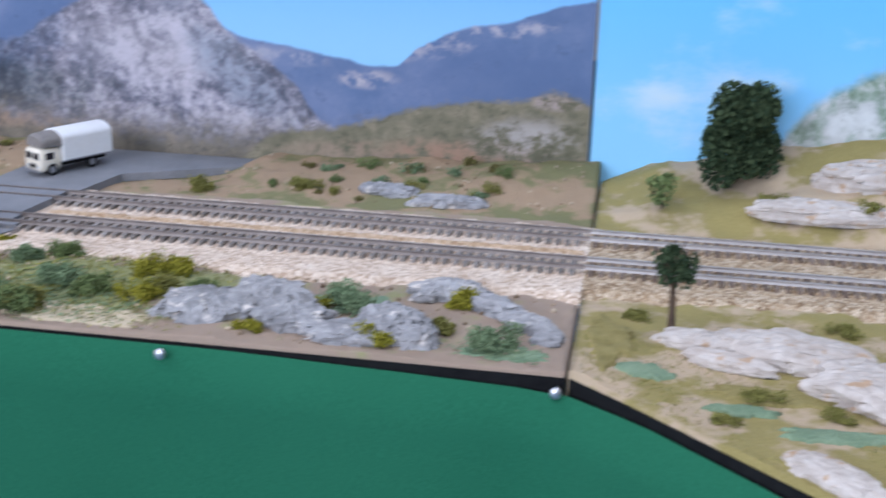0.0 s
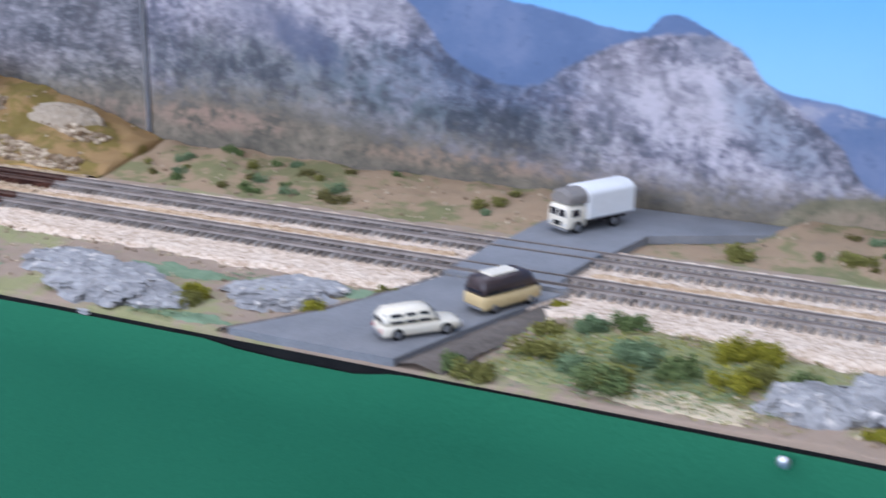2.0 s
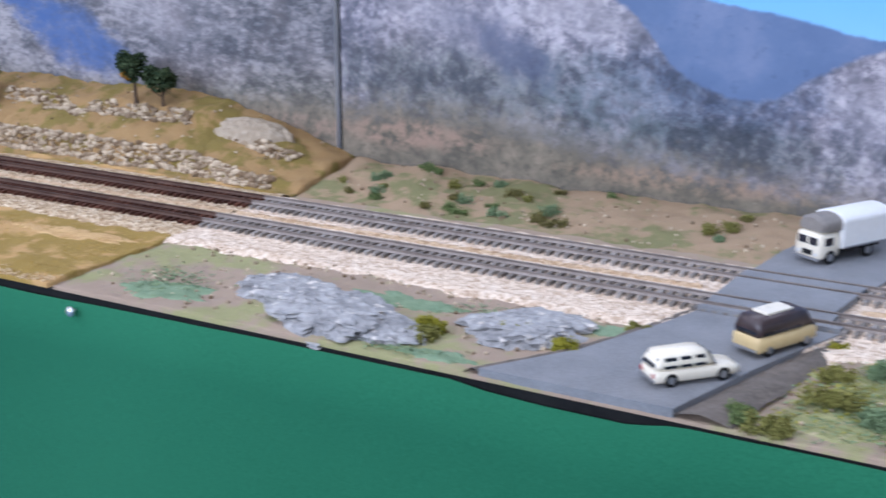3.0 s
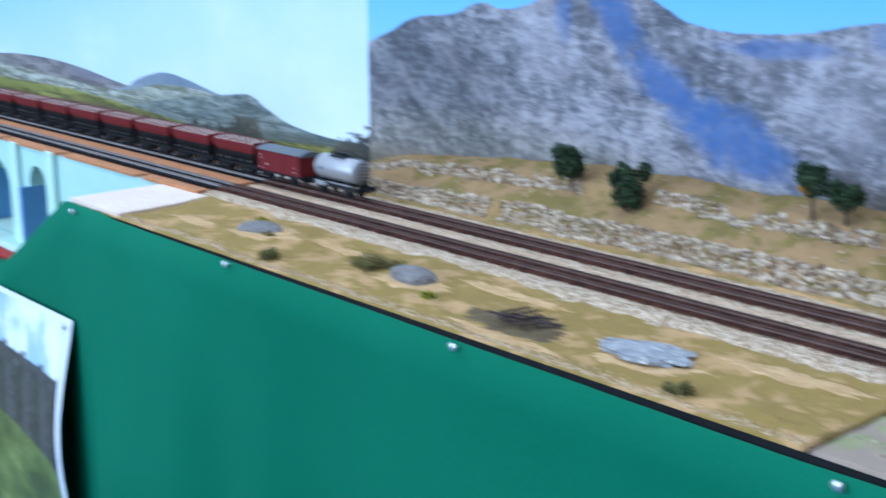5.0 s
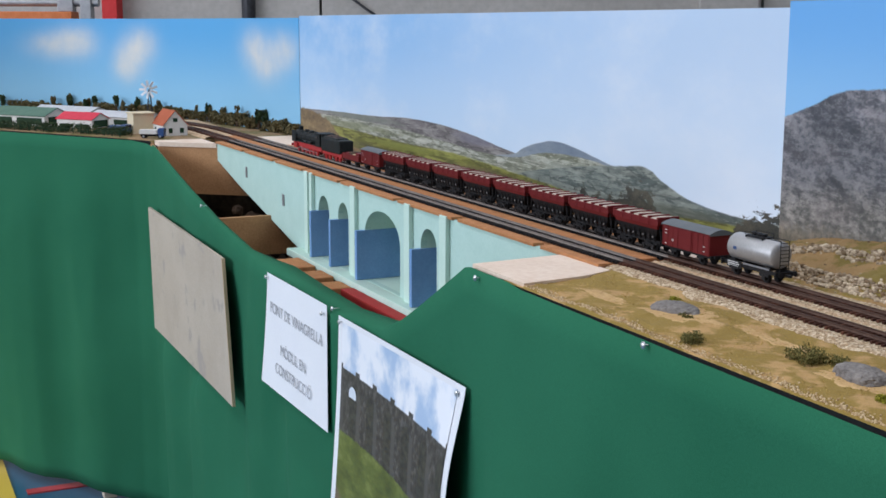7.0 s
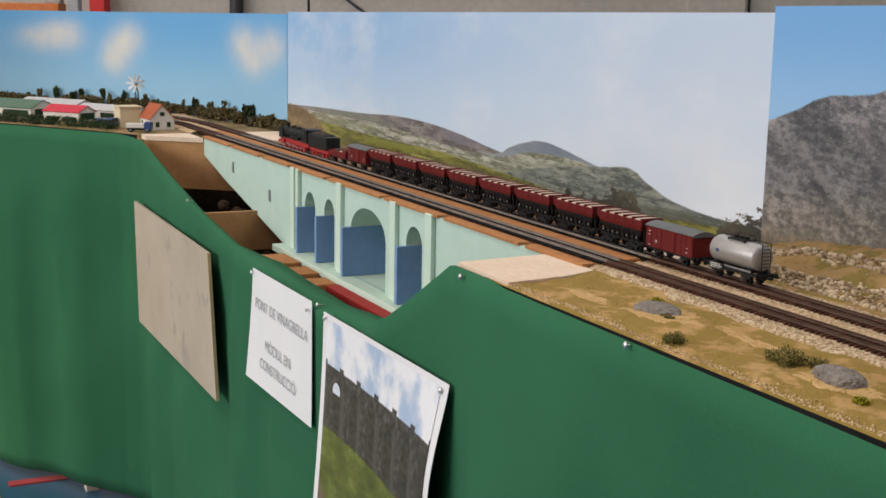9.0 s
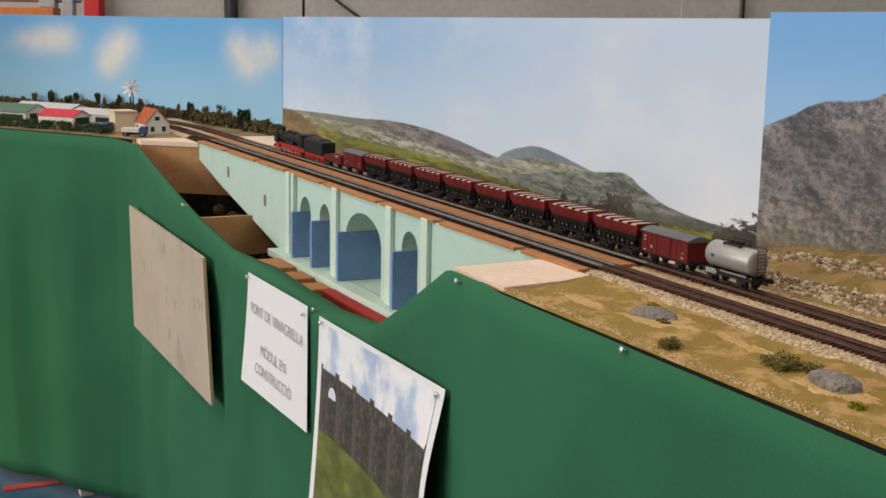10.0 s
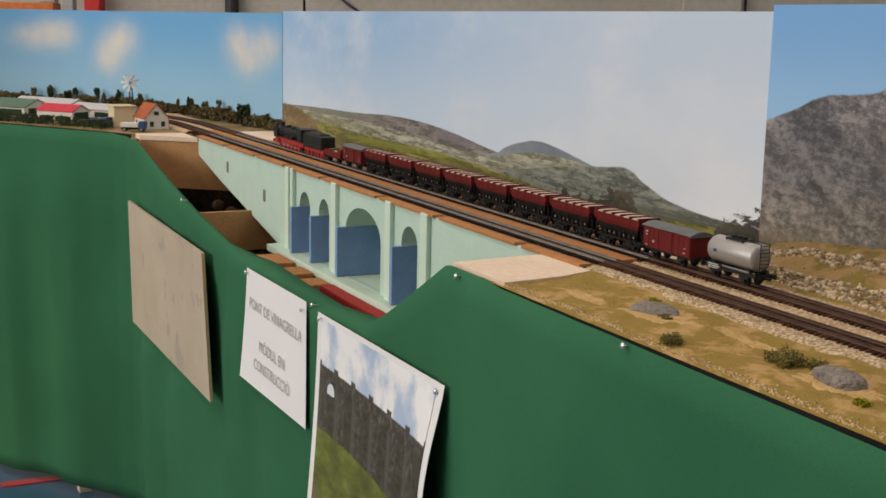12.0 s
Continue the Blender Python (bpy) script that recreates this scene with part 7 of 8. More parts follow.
def estate_car():
    t = thing("estate_car", "cream estate car waiting on the model road", "car")
    bm = bmesh.new()
    loft(bm, [ring(-0.0265, 0.0086, 0.0030, 0.0088), ring(-0.0255, 0.0094, 0.0024, 0.0096), ring(-0.010, 0.0096, 0.0022, 0.0098), ring(0.010, 0.0096, 0.0022, 0.0098), ring(0.022, 0.0092, 0.0024, 0.0088), ring(0.0265, 0.0082, 0.0030, 0.0078)])
    part("body", bm, CAR_CREAM, t, flat=False)
    bm = bmesh.new()
    loft(bm, [ring(-0.0255, 0.0088, 0.0095, 0.0140, 0.0072), ring(-0.022, 0.0090, 0.0095, 0.0163, 0.0074), ring(0.000, 0.0090, 0.0096, 0.0166, 0.0074), ring(0.006, 0.0090, 0.0096, 0.0160, 0.0074), ring(0.0115, 0.0088, 0.0094, 0.0100, 0.0084)])
    part("cabin", bm, CAR_CREAM, t, flat=False)
    for s in (-1, 1):
        for x0, x1 in ((-0.021, -0.0125), (-0.011, -0.0035), (-0.002, 0.005)):
            bm = bmesh.new()
            v = [bm.verts.new(q) for q in ((x0, s * 0.00925, 0.0106), (x1, s * 0.00925, 0.0106), (x1 - 0.0008, s * 0.0083, 0.0148), (x0 + 0.0006, s * 0.0083, 0.0148), (x0, s * 0.0080, 0.0106), (x1, s * 0.0080, 0.0106), (x1 - 0.0008, s * 0.0072, 0.0148), (x0 + 0.0006, s * 0.0072, 0.0148))]
            for ids in ((0, 1, 2, 3), (7, 6, 5, 4), (0, 4, 5, 1), (3, 2, 6, 7), (0, 3, 7, 4), (1, 5, 6, 2)):
                bm.faces.new([v[k] for k in ids])
            bmesh.ops.recalc_face_normals(bm, faces=bm.faces[:])
            part("side_window", bm, GLASS_DARK, t)
    bm = bmesh.new()
    box(bm, -0.0003, 0.0003, -0.0066, 0.0066, -0.0022, 0.0022, m=pose(-0.0250, 0, 0.0128, 0, 28, 0))
    part("rear_window", bm, GLASS_DARK, t)
    bm = bmesh.new()
    box(bm, -0.0003, 0.0003, -0.0068, 0.0068, -0.0032, 0.0032, m=pose(0.0093, 0, 0.0130, 0, -42, 0))
    part("windscreen", bm, GLASS_DARK, t)
    for x in (-0.027, 0.027):
        bm = bmesh.new()
        box(bm, x - 0.0007, x + 0.0007, -0.0090, 0.0090, 0.0036, 0.0050, 0.0004)
        part("bumper", bm, STEEL_GREY, t)
    for s in (-1, 1):
        bm = bmesh.new()
        cyl(bm, (0.0262, s * 0.0062, 0.0064), (0.0272, s * 0.0062, 0.0064), 0.0013, n=12)
        part("headlight", bm, WHITE_MARK, t)
        bm = bmesh.new()
        box(bm, -0.0270, -0.0262, s * 0.0072 - 0.0009, s * 0.0072 + 0.0009, 0.0058, 0.0084)
        part("tail_light", bm, LOCO_RED, t)
    for ob in t.children:
        if ob.name.split(".")[0] in ("cabin", "side_window", "rear_window", "windscreen"):
            for v in ob.data.vertices:
                v.co.z = 0.0096 + (v.co.z - 0.0096) * 1.40
    for x in (-0.0165, 0.0160):
        for y in (-0.0086, 0.0086):
            tyre(t, x, y, 0.0040)
    return t


def minibus():
    t = thing("minibus", "straw and dark brown minibus with a pale roof panel", "minibus")
    bm = bmesh.new()
    loft(bm, [ring(-0.0290, 0.0096, 0.0040, 0.0122), ring(-0.0280, 0.0108, 0.0030, 0.0128), ring(0.024, 0.0108, 0.0030, 0.0128), ring(0.0285, 0.0100, 0.0034, 0.0120), ring(0.0300, 0.0088, 0.0042, 0.0105)])
    part("lower_body", bm, VAN_CREAM, t, flat=False)
    bm = bmesh.new()
    loft(bm, [ring(-0.0282, 0.0098, 0.0125, 0.0190, 0.0084), ring(-0.0250, 0.0104, 0.0126, 0.0222, 0.0090), ring(0.014, 0.0104, 0.0126, 0.0226, 0.0090), ring(0.020, 0.0102, 0.0126, 0.0212, 0.0088), ring(0.0275, 0.0096, 0.0118, 0.0126, 0.0092)])
    part("upper_body", bm, VAN_BROWN, t, flat=False)
    bm = bmesh.new()
    box(bm, -0.017, 0.008, -0.0062, 0.0062, 0.0222, 0.0236, 0.0005)
    part("roof_panel", bm, CAR_CREAM, t, "pale roof panel")
    for s in (-1, 1):
        for x0, x1 in ((-0.024, -0.013), (-0.011, 0.0), (0.002, 0.012)):
            bm = bmesh.new()
            v = [bm.verts.new(q) for q in ((x0, s * 0.01065, 0.0136), (x1, s * 0.01065, 0.0136), (x1, s * 0.0097, 0.0192), (x0, s * 0.0097, 0.0192), (x0, s * 0.0092, 0.0136), (x1, s * 0.0092, 0.0136), (x1, s * 0.0086, 0.0192), (x0, s * 0.0086, 0.0192))]
            for ids in ((0, 1, 2, 3), (7, 6, 5, 4), (0, 4, 5, 1), (3, 2, 6, 7), (0, 3, 7, 4), (1, 5, 6, 2)):
                bm.faces.new([v[k] for k in ids])
            bmesh.ops.recalc_face_normals(bm, faces=bm.faces[:])
            part("side_window", bm, GLASS_DARK, t)
    bm = bmesh.new()
    box(bm, -0.0003, 0.0003, -0.0075, 0.0075, -0.0026, 0.0026, m=pose(-0.0277, 0, 0.0164, 0, 12, 0))
    part("rear_window", bm, GLASS_DARK, t)
    for x in (-0.0297, 0.0302):
        bm = bmesh.new()
        box(bm, x - 0.0006, x + 0.0006, -0.0092, 0.0092, 0.0038, 0.0054, 0.0003)
        part("bumper", bm, STEEL_GREY, t)
    for ob in t.children:
        for v in ob.data.vertices:
            v.co.x *= 0.88
            v.co.z = v.co.z if v.co.z < 0.0125 else 0.0125 + (v.co.z - 0.0125) * 1.18
    for x in (-0.0160, 0.0160):
        for y in (-0.0095, 0.0095):
            tyre(t, x, y, 0.0044)
    return t


estate_car().matrix_world = pose(0.716, 0.978, 1.0032, 0, 0, 47)
minibus().matrix_world = pose(0.745, 1.050, 1.0032, 0, 0, 63)



def box_lorry(L=0.070):
    """Front towards -x, standing over its wheels."""
    t = thing("delivery_lorry", "cream cab lorry with a rounded white box body at the crossing", "lorry")
    bm = bmesh.new()
    loft(bm, [ring(0.0, 0.0112, 0.0050, 0.0215, 0.0104, 0.002), ring(0.0016, 0.0122, 0.0040, 0.0232, 0.0110, 0.002), ring(0.018, 0.0122, 0.0040, 0.0236, 0.0112, 0.002), ring(0.0195, 0.0118, 0.0050, 0.0228, 0.0108, 0.002)])
    cab = part("cab", bm, CAR_CREAM, t, "cream cab", flat=False)
    for s in (-1, 1):
        bm = bmesh.new()
        box(bm, -0.0004, 0.0006, min(s * 0.0010, s * 0.0092), max(s * 0.0010, s * 0.0092), 0.0142, 0.0200, 0.0003)
        part("windscreen_pane", bm, GLASS_DARK, cab)
        bm = bmesh.new()
        box(bm, 0.0045, 0.0125, min(s * 0.0118, s * 0.0126), max(s * 0.0118, s * 0.0126), 0.0142, 0.0200, 0.0003)
        part("side_window", bm, GLASS_DARK, cab)
        bm = bmesh.new()
        cyl(bm, (-0.0008, s * 0.0080, 0.0078), (0.0006, s * 0.0080, 0.0078), 0.0014, n=12)
        part("headlight", bm, WHITE_MARK, cab)
    bm = bmesh.new()
    box(bm, -0.0006, 0.0006, -0.0045, 0.0045, 0.0066, 0.0102, 0.0004)
    part("radiator_grille", bm, RUBBER, cab)
    bm = bmesh.new()
    box(bm, -0.0018, -0.0002, -0.0118, 0.0118, 0.0036, 0.0054, 0.0004)
    part("bumper", bm, STEEL_GREY, t)
    # box with an arched roof that reaches over the cab
    bm = bmesh.new()
    arch = [(-0.0138, 0.0105), (0.0138, 0.0105), (0.0142, 0.0120), (0.0142, 0.0300)] + [(0.0142 * math.cos(a), 0.0300 + 0.0068 * math.sin(a)) for a in [k * math.pi / 12 for k in range(1, 12)]] + [(-0.0142, 0.0300), (-0.0142, 0.0120)]
    loft(bm, [[(x, y, z) for y, z in arch] for x in (0.0210, 0.0218, L - 0.001, L)])
    body = part("box_body", bm, BOX_WHITE, t, "white box body")
    for s in (-1, 1):
        bm = bmesh.new()
        box(bm, 0.022, L - 0.001, min(s * 0.0141, s * 0.0146), max(s * 0.0141, s * 0.0146), 0.0105, 0.0118, 0.0002)
        part("side_trim", bm, STEEL_GREY, body)
    bm = bmesh.new()
    hood = [(y, z) for y, z in arch if z > 0.0295]
    hood = [(0.0125, 0.0245)] + [(0.90 * y, z - 0.0012) for y, z in hood] + [(-0.0125, 0.0245)]
    loft(bm, [[(x, y * f, 0.0245 + (z - 0.0245) * f) for y, z in hood] for x, f in ((0.0015, 0.80), (0.005, 0.96), (0.0209, 1.0))])
    part("roof_fairing", bm, FAIRING, t, "grey-brown fairing over the cab")
    bm = bmesh.new()
    box(bm, 0.010, L - 0.003, -0.0075, 0.0075, 0.0058, 0.0105)
    part("chassis", bm, RUBBER, t)
    for x in (0.0105, L - 0.020):
        for y in (-0.0112, 0.0112):
            tyre(t, x, y, 0.0052)
    return t


box_lorry().matrix_world = pose(0.722, 1.226, 1.0045, 0, 0, 60)

# ---------- farm ----------


def gabled(name, label, at, lx, ly, hw, hr, wall_mat, roof_mat, opening_panels=(), door=None):
    """A gabled house, ridge along its x."""
    t = thing(name, label, "building", at=at)
    bm = bmesh.new()
    a = [(-ly / 2, 0), (ly / 2, 0), (ly / 2, hw), (0, hr), (-ly / 2, hw)]
    v0 = [bm.verts.new((-lx / 2, y, z)) for y, z in a]
    v1 = [bm.verts.new((lx / 2, y, z)) for y, z in a]
    bm.faces.new(v0), bm.faces.new(v1[::-1])
    for i in range(5):
        bm.faces.new((v0[(i + 1) % 5], v0[i], v1[i], v1[(i + 1) % 5]))
    bmesh.ops.recalc_face_normals(bm, faces=bm.faces[:])
    part("wall", bm, wall_mat, t)
    for s in (-1, 1):
        bm = bmesh.new()
        sl = math.hypot(ly / 2, hr - hw)
        ang = math.degrees(math.atan2(hr - hw, ly / 2))
        box(bm, -lx / 2 - 0.003, lx / 2 + 0.003, -sl - 0.003, 0, 0.0004, 0.002, m=pose(0, 0, hr, 0, 0, 0 if s > 0 else 180) @ pose(0, 0, 0, ang, 0, 0))
        part("roof", bm, roof_mat, t)
    # dark panels: windows on the house, painted interior shade on open barn fronts
    for x, y, z, w, h, side in opening_panels:
        bm = bmesh.new()
        if side == "x":
            box(bm, x - 0.0003, x + 0.0006, y - w / 2, y + w / 2, z, z + h)
        else:
            box(bm, x - w / 2, x + w / 2, y - 0.0006, y + 0.0003, z, z + h)
        part("window", bm, GREEN_FENCE, t, "dark green panel for house windows and shaded open barn fronts")
    return t


gabled("farm_house", "cream farm house with a terracotta gable roof", pose(-2.765, 1.024, 0.998, 0, 0, 4), 0.10, 0.064, 0.028, 0.064, WALL_WHITE, ROOF_RED,
       [(0.0503, 0.0, 0.036, 0.012, 0.010, "x"), (0.0503, 0.017, 0.007, 0.010, 0.013, "x"), (0.0503, -0.013, 0.007, 0.010, 0.013, "x"), (-0.02, -0.0325, 0.008, 0.009, 0.012, "y"), (0.02, -0.0325, 0.008, 0.009, 0.012, "y")])
bm = bmesh.new()
box(bm, -0.030, 0.030, -0.028, 0.028, 0, 0.052, 0.0008)
box(bm, -0.033, 0.033, -0.031, 0.031, 0.052, 0.056, 0.0008)
wing = single("farm_wing", bm, WALL_CREAM, "flat-roofed cream wing of the farm", "building")
wing.matrix_world = pose(-2.835, 0.962, 0.998, 0, 0, 4)
gabled("red_barn", "open barn with a bright red sheet roof", pose(-3.11, 0.855, 0.998, 0, 0, 38), 0.13, 0.07, 0.023, 0.040, WALL_WHITE, ROOF_BRIGHT, [(0.0657, 0.0, 0.002, 0.056, 0.019, "x"), (-0.03, -0.0355, 0.001, 0.05, 0.009, "y"), (0.03, -0.0355, 0.001, 0.05, 0.009, "y")])
gabled("green_barn", "open barn with a green sheet roof", pose(-3.30, 0.735, 0.998, 0, 0, 36), 0.22, 0.10, 0.026, 0.047, WALL_WHITE, ROOF_GREEN, [(-0.06, -0.0505, 0.002, 0.08, 0.019, "y"), (0.05, -0.0505, 0.002, 0.10, 0.019, "y"), (0.1107, 0.0, 0.002, 0.07, 0.022, "x")])
gabled("grey_barn", "long shed with a pale grey sheet roof", pose(-3.15, 0.985, 0.998, 0, 0, 30), 0.24, 0.075, 0.022, 0.036, WALL_WHITE, ROOF_PALE, [(0.04, -0.038, 0.002, 0.10, 0.014, "y")])
gabled("grey_barn", "long shed with a pale grey sheet roof", pose(-3.44, 0.87, 0.998, 0, 0, 35), 0.24, 0.09, 0.022, 0.038, WALL_WHITE, ROOF_PALE, [(0.0, -0.0455, 0.002, 0.16, 0.015, "y")])
# wind pump
mill = thing("wind_pump", "white bladed wind pump on a lattice mast", "windmill", at=pose(-2.93, 1.008, 0.998, 0, 0, -20)
)
bm = bmesh.new()
for sx, sy in ((-1, -1), (1, -1), (1, 1), (-1, 1)):
    cyl(bm, (sx * 0.010, sy * 0.010, 0), (sx * 0.002, sy * 0.002, 0.108), 0.0012, n=6)
for k in range(5):
    w0, z0, z1 = 0.010 - 0.0016 * k, 0.0214 * k, 0.0214 * (k + 1)
    w1 = w0 - 0.0016
    for sx, sy in ((1, 0), (-1, 0), (0, 1), (0, -1)):
        a = Vector((sx * w0 - sy * w0, sy * w0 + sx * w0, z0))
        b = Vector((sx * w1 + sy * w1, sy * w1 - sx * w1, z1))
        cyl(bm, a, b, 0.0006, n=5)
part("mast", bm, STEEL_DARK, mill)
bm = bmesh.new()
cyl(bm, (-0.002, 0, 0.111), (0.014, 0, 0.111), 0.0018, n=10)
hub = part("hub", bm, STEEL_GREY, mill)
for k in range(9):
    bm = bmesh.new()
    a = k * 2 * math.pi / 9 + 0.15
    box(bm, -0.0005, 0.0005, -0.0034, 0.0034, 0.006, 0.0250, 0.0003, m=Matrix.Translation((0.013, 0, 0.111)) @ Matrix.Rotation(a, 4, "X") @ Matrix.Rotation(0.45, 4, "Z"))
    part("blade", bm, PAPER, hub)
bm = bmesh.new()
box(bm, -0.022, -0.004, -0.0006, 0.0006, 0.105, 0.119, 0.0003)
part("tail_vane", bm, WALL_WHITE, mill)


def lorry(name, label, at, cab_mat, body_mat):
    t = thing(name, label, "lorry", at=at)
    bm = bmesh.new()
    box(bm, 0.016, 0.032, -0.012, 0.012, 0.006, 0.026, 0.0015)
    part("cab", bm, cab_mat, t)
    bm = bmesh.new()
    box(bm, -0.032, 0.014, -0.012, 0.012, 0.011, 0.022, 0.0008)
    part("load_bed", bm, body_mat, t)
    bm = bmesh.new()
    box(bm, -0.030, 0.030, -0.007, 0.007, 0.005, 0.0108)
    part("chassis", bm, RUBBER, t)
    bm = bmesh.new()
    box(bm, 0.0318, 0.0325, -0.0105, 0.0105, 0.0170, 0.0240)
    part("windscreen", bm, GLASS_DARK, t)
    for x in (-0.021, 0.022):
        for y in (-0.0105, 0.0105):
            tyre(t, x, y, 0.0055)
    return t


lorry("lorry", "blue lorry with a white load bed by the farm house", pose(-2.665, 0.957, 0.998, 0, 0, 62), TRUCK_BLUE, WALL_WHITE)
lorry("lorry", "blue lorry parked behind the farm fence", pose(-2.83, 0.905, 0.998, 0, 0, 35), TRUCK_BLUE, TRUCK_BLUE)
fence = thing("farm_fence", "dark green fence and hedge along the farm edge", "fence")
for k in range(26):
    f = k / 25
    x, y = -3.35 + 0.60 * f, 0.475 + 0.40 * f + 0.015
    bm = bmesh.new()
    box(bm, x - 0.0012, x + 0.0012, y - 0.0012, y + 0.0012, 0.996, 1.014)
    part("post", bm, GREEN_FENCE, fence)
for z in (1.004, 1.010):
    bm = bmesh.new()
    cyl(bm, (-3.35, 0.49, z), (-2.75, 0.89, z), 0.0008, n=5)
    part("rail", bm, GREEN_FENCE, fence)
bm = bmesh.new()
for k in range(34):
    f = k / 33
    foliage(bm, (-3.35 + 0.58 * f, 0.505 + 0.39 * f + 0.02 * random.random(), 1.008), 0.025, 260, 0.0022, 0.75)
single("hedge", bm, LEAF_DARK, "low dark hedge along the farm edge", "hedge", kind="stuff")
# trees at the foot of the sky board
state = random.getstate()
random.seed(7)
acc = []
for (xa, ya), (xb, yb) in zip(E_LINE, E_LINE[1:]):
    L = math.dist((xa, ya), (xb, yb))
    for k in range(int(L / 0.024)):
        f = (k + random.random()) * 0.024 / L
        acc.append((xa + (xb - xa) * f, ya + (yb - ya) * f))
MIXED = by_piece("brown_green_foliage", (0.085, 0.072, 0.032), (0.22, 0.175, 0.085), 0.95)
for k, (x, y) in enumerate(acc):
    if x < -4.0:
        continue
    d = Vector((0.5 - x, 0.2 - y)).normalized() * (0.016 + 0.02 * random.random())
    tall = random.random()
    if tall < 0.36:
        tree(x + d.x, y + d.y, 0.997, 0.052 + 0.030 * random.random(), 0.0100, LEAF_DARK if k % 2 else MIXED, "slender dark model poplar before the sky board", 0.04, n=420, squash=2.3, leaf=0.0030)
    else:
        tree(x + d.x, y + d.y, 0.997, 0.020 + 0.026 * random.random(), 0.021, MIXED, "round brown-green model tree before the sky board", 0.02, n=480, squash=0.95, leaf=0.0036)
random.setstate(state)
# dark trees printed edge of the pasture get real bushes at their foot
for k in range(5):
    bush(-0.745 + 0.012 * k, 1.318 - 0.004 * (k % 2), 0.013, MIXED, "dark bush at the foot of the backdrop", 1.0, 0.9, 220)
for k in range(4):
    bush(-0.70 + 0.02 * k, 1.25 + 0.012 * (k % 3), 0.007, LEAF_ORANGE, "small rust-coloured bush at the module joint", 1.002, 0.6, 120)

# ---------- papers pinned to the cloth ----------
PY = FRONT - 0.012


def sheet(name, x0, x1, z_tl, z_tr, h, label, category, curl=0.006, thick=0.0006, skew=(0.0, 0.0), roll=0.0, picture=None):
    t = thing(name, label, category)
    bm = bmesh.new()

    def at(u, v):
        # the free lower edge stands off, and the right edge rolls forward half way down
        d = 1 - v
        y = PY - 0.001 - curl * d ** 1.5 * (1 - 0.6 * u) - roll * u ** 3 * math.sin(math.pi * min(1.0, d * 1.02)) ** 1.2
        return (x0 + (x1 - x0) * u + (skew[0] * (1 - u) + skew[1] * u) * (1 - v) ** 1.3, y, z_tl + (z_tr - z_tl) * u - h * (1 - v))

    grid(bm, 48, 40, at)
    bm.normal_update()
    bmesh.ops.solidify(bm, geom=bm.faces[:], thickness=thick)
    part("page", bm, PAPER, t)
    if picture:
        bm = bmesh.new()
        uv = bm.loops.layers.uv.new("UVMap")
        a, b = 0.042, 0.022

        def inner(u, v):
            x, y, z = at(a + (1 - 2 * a) * u, b + (1 - 2 * b) * v)
            return (x, y - 0.0009, z)

        vs = grid(bm, 48, 40, inner)
        spot = {v: (a + (1 - 2 * a) * i / 48, b + (1 - 2 * b) * j / 40) for i, row in enumerate(vs) for j, v in enumerate(row)}
        for f in bm.faces:
            for lp in f.loops:
                lp[uv].uv = spot[lp.vert]
        part("picture", bm, picture, t, "colour photograph of a stone viaduct", flat=False)
    return t


def pin(x, z, y=None, name="map_pin"):
    bm = bmesh.new()
    bmesh.ops.create_uvsphere(bm, u_segments=14, v_segments=8, radius=0.0038)
    for v in bm.verts:
        v.co.y *= 0.55
    y = FRONT - 0.0085 if y is None else y
    bmesh.ops.translate(bm, verts=bm.verts[:], vec=(x, y, z))
    cyl(bm, (x, y, z), (x, y + 0.012, z), 0.0007, n=6)
    return single(name, bm, PIN, "steel pin holding the cloth edge", "pin", "pins", flat=False)


notice = sheet("notice_sheet", -1.562, -1.250, 0.850, 0.853, 0.206, "white notice sheet pinned on green cloth", "notice", 0.006, skew=(-0.030, 0.004))
for txt, x, z, s in (("PONT DE VINAGRELLA", -1.404, 0.783, 0.0268), ("M\u00d2DUL EN", -1.415, 0.717, 0.0268), ("CONSTRUCCI\u00d3", -1.415, 0.680, 0.0268)):
    c = bpy.data.curves.new("lettering", "FONT")
    c.body, c.size, c.align_x, c.extrude = txt, s, "CENTER", 0.0001
    c.materials.append(INK)
    o = new("lettering", c)
    o.parent = notice
    o.matrix_world = pose(x, PY - 0.0026 - 0.0045 * ((0.85 - z) / 0.206) ** 1.5, z, 88.5, 0, 0)
m, nt, b = material("viaduct_photo")
p = nt.nodes.new("ShaderNodeUVMap").outputs[0]
sep = nt.nodes.new("ShaderNodeSeparateXYZ")
nt.links.new(p, sep.inputs[0])
u, v = sep.outputs[0], sep.outputs[1]
mp = node(nt, "ShaderNodeMapping", Scale=(1.6, 1.0, 1.0))
nt.links.new(p, mp.inputs[0])
col = mix(nt, smooth(nt, noise_tex(nt, mp.outputs[0], 3.2, 5), 0.38, 0.56), (0.40, 0.53, 0.72), (0.84, 0.86, 0.90))
top = calc(nt, "MULTIPLY_ADD", u, -0.02, 0.772)
teeth = calc(nt, "MULTIPLY", calc(nt, "GREATER_THAN", calc(nt, "SINE", calc(nt, "MULTIPLY", u, 40.5)), 0.72), 0.020)
rag = calc(nt, "MULTIPLY", calc(nt, "SUBTRACT", noise_tex(nt, p, 70, 4), 0.5), 0.012)
wallm = smooth(nt, calc(nt, "SUBTRACT", calc(nt, "ADD", calc(nt, "ADD", top, teeth), rag), v), -0.004, 0.004)
grimy = noise_tex(nt, mp.outputs[0], 26, 6, 0.65)
stone = ramp(nt, grimy, [(0.36, (0.028, 0.026, 0.026)), (0.52, (0.058, 0.055, 0.053)), (0.66, (0.12, 0.115, 0.11))])
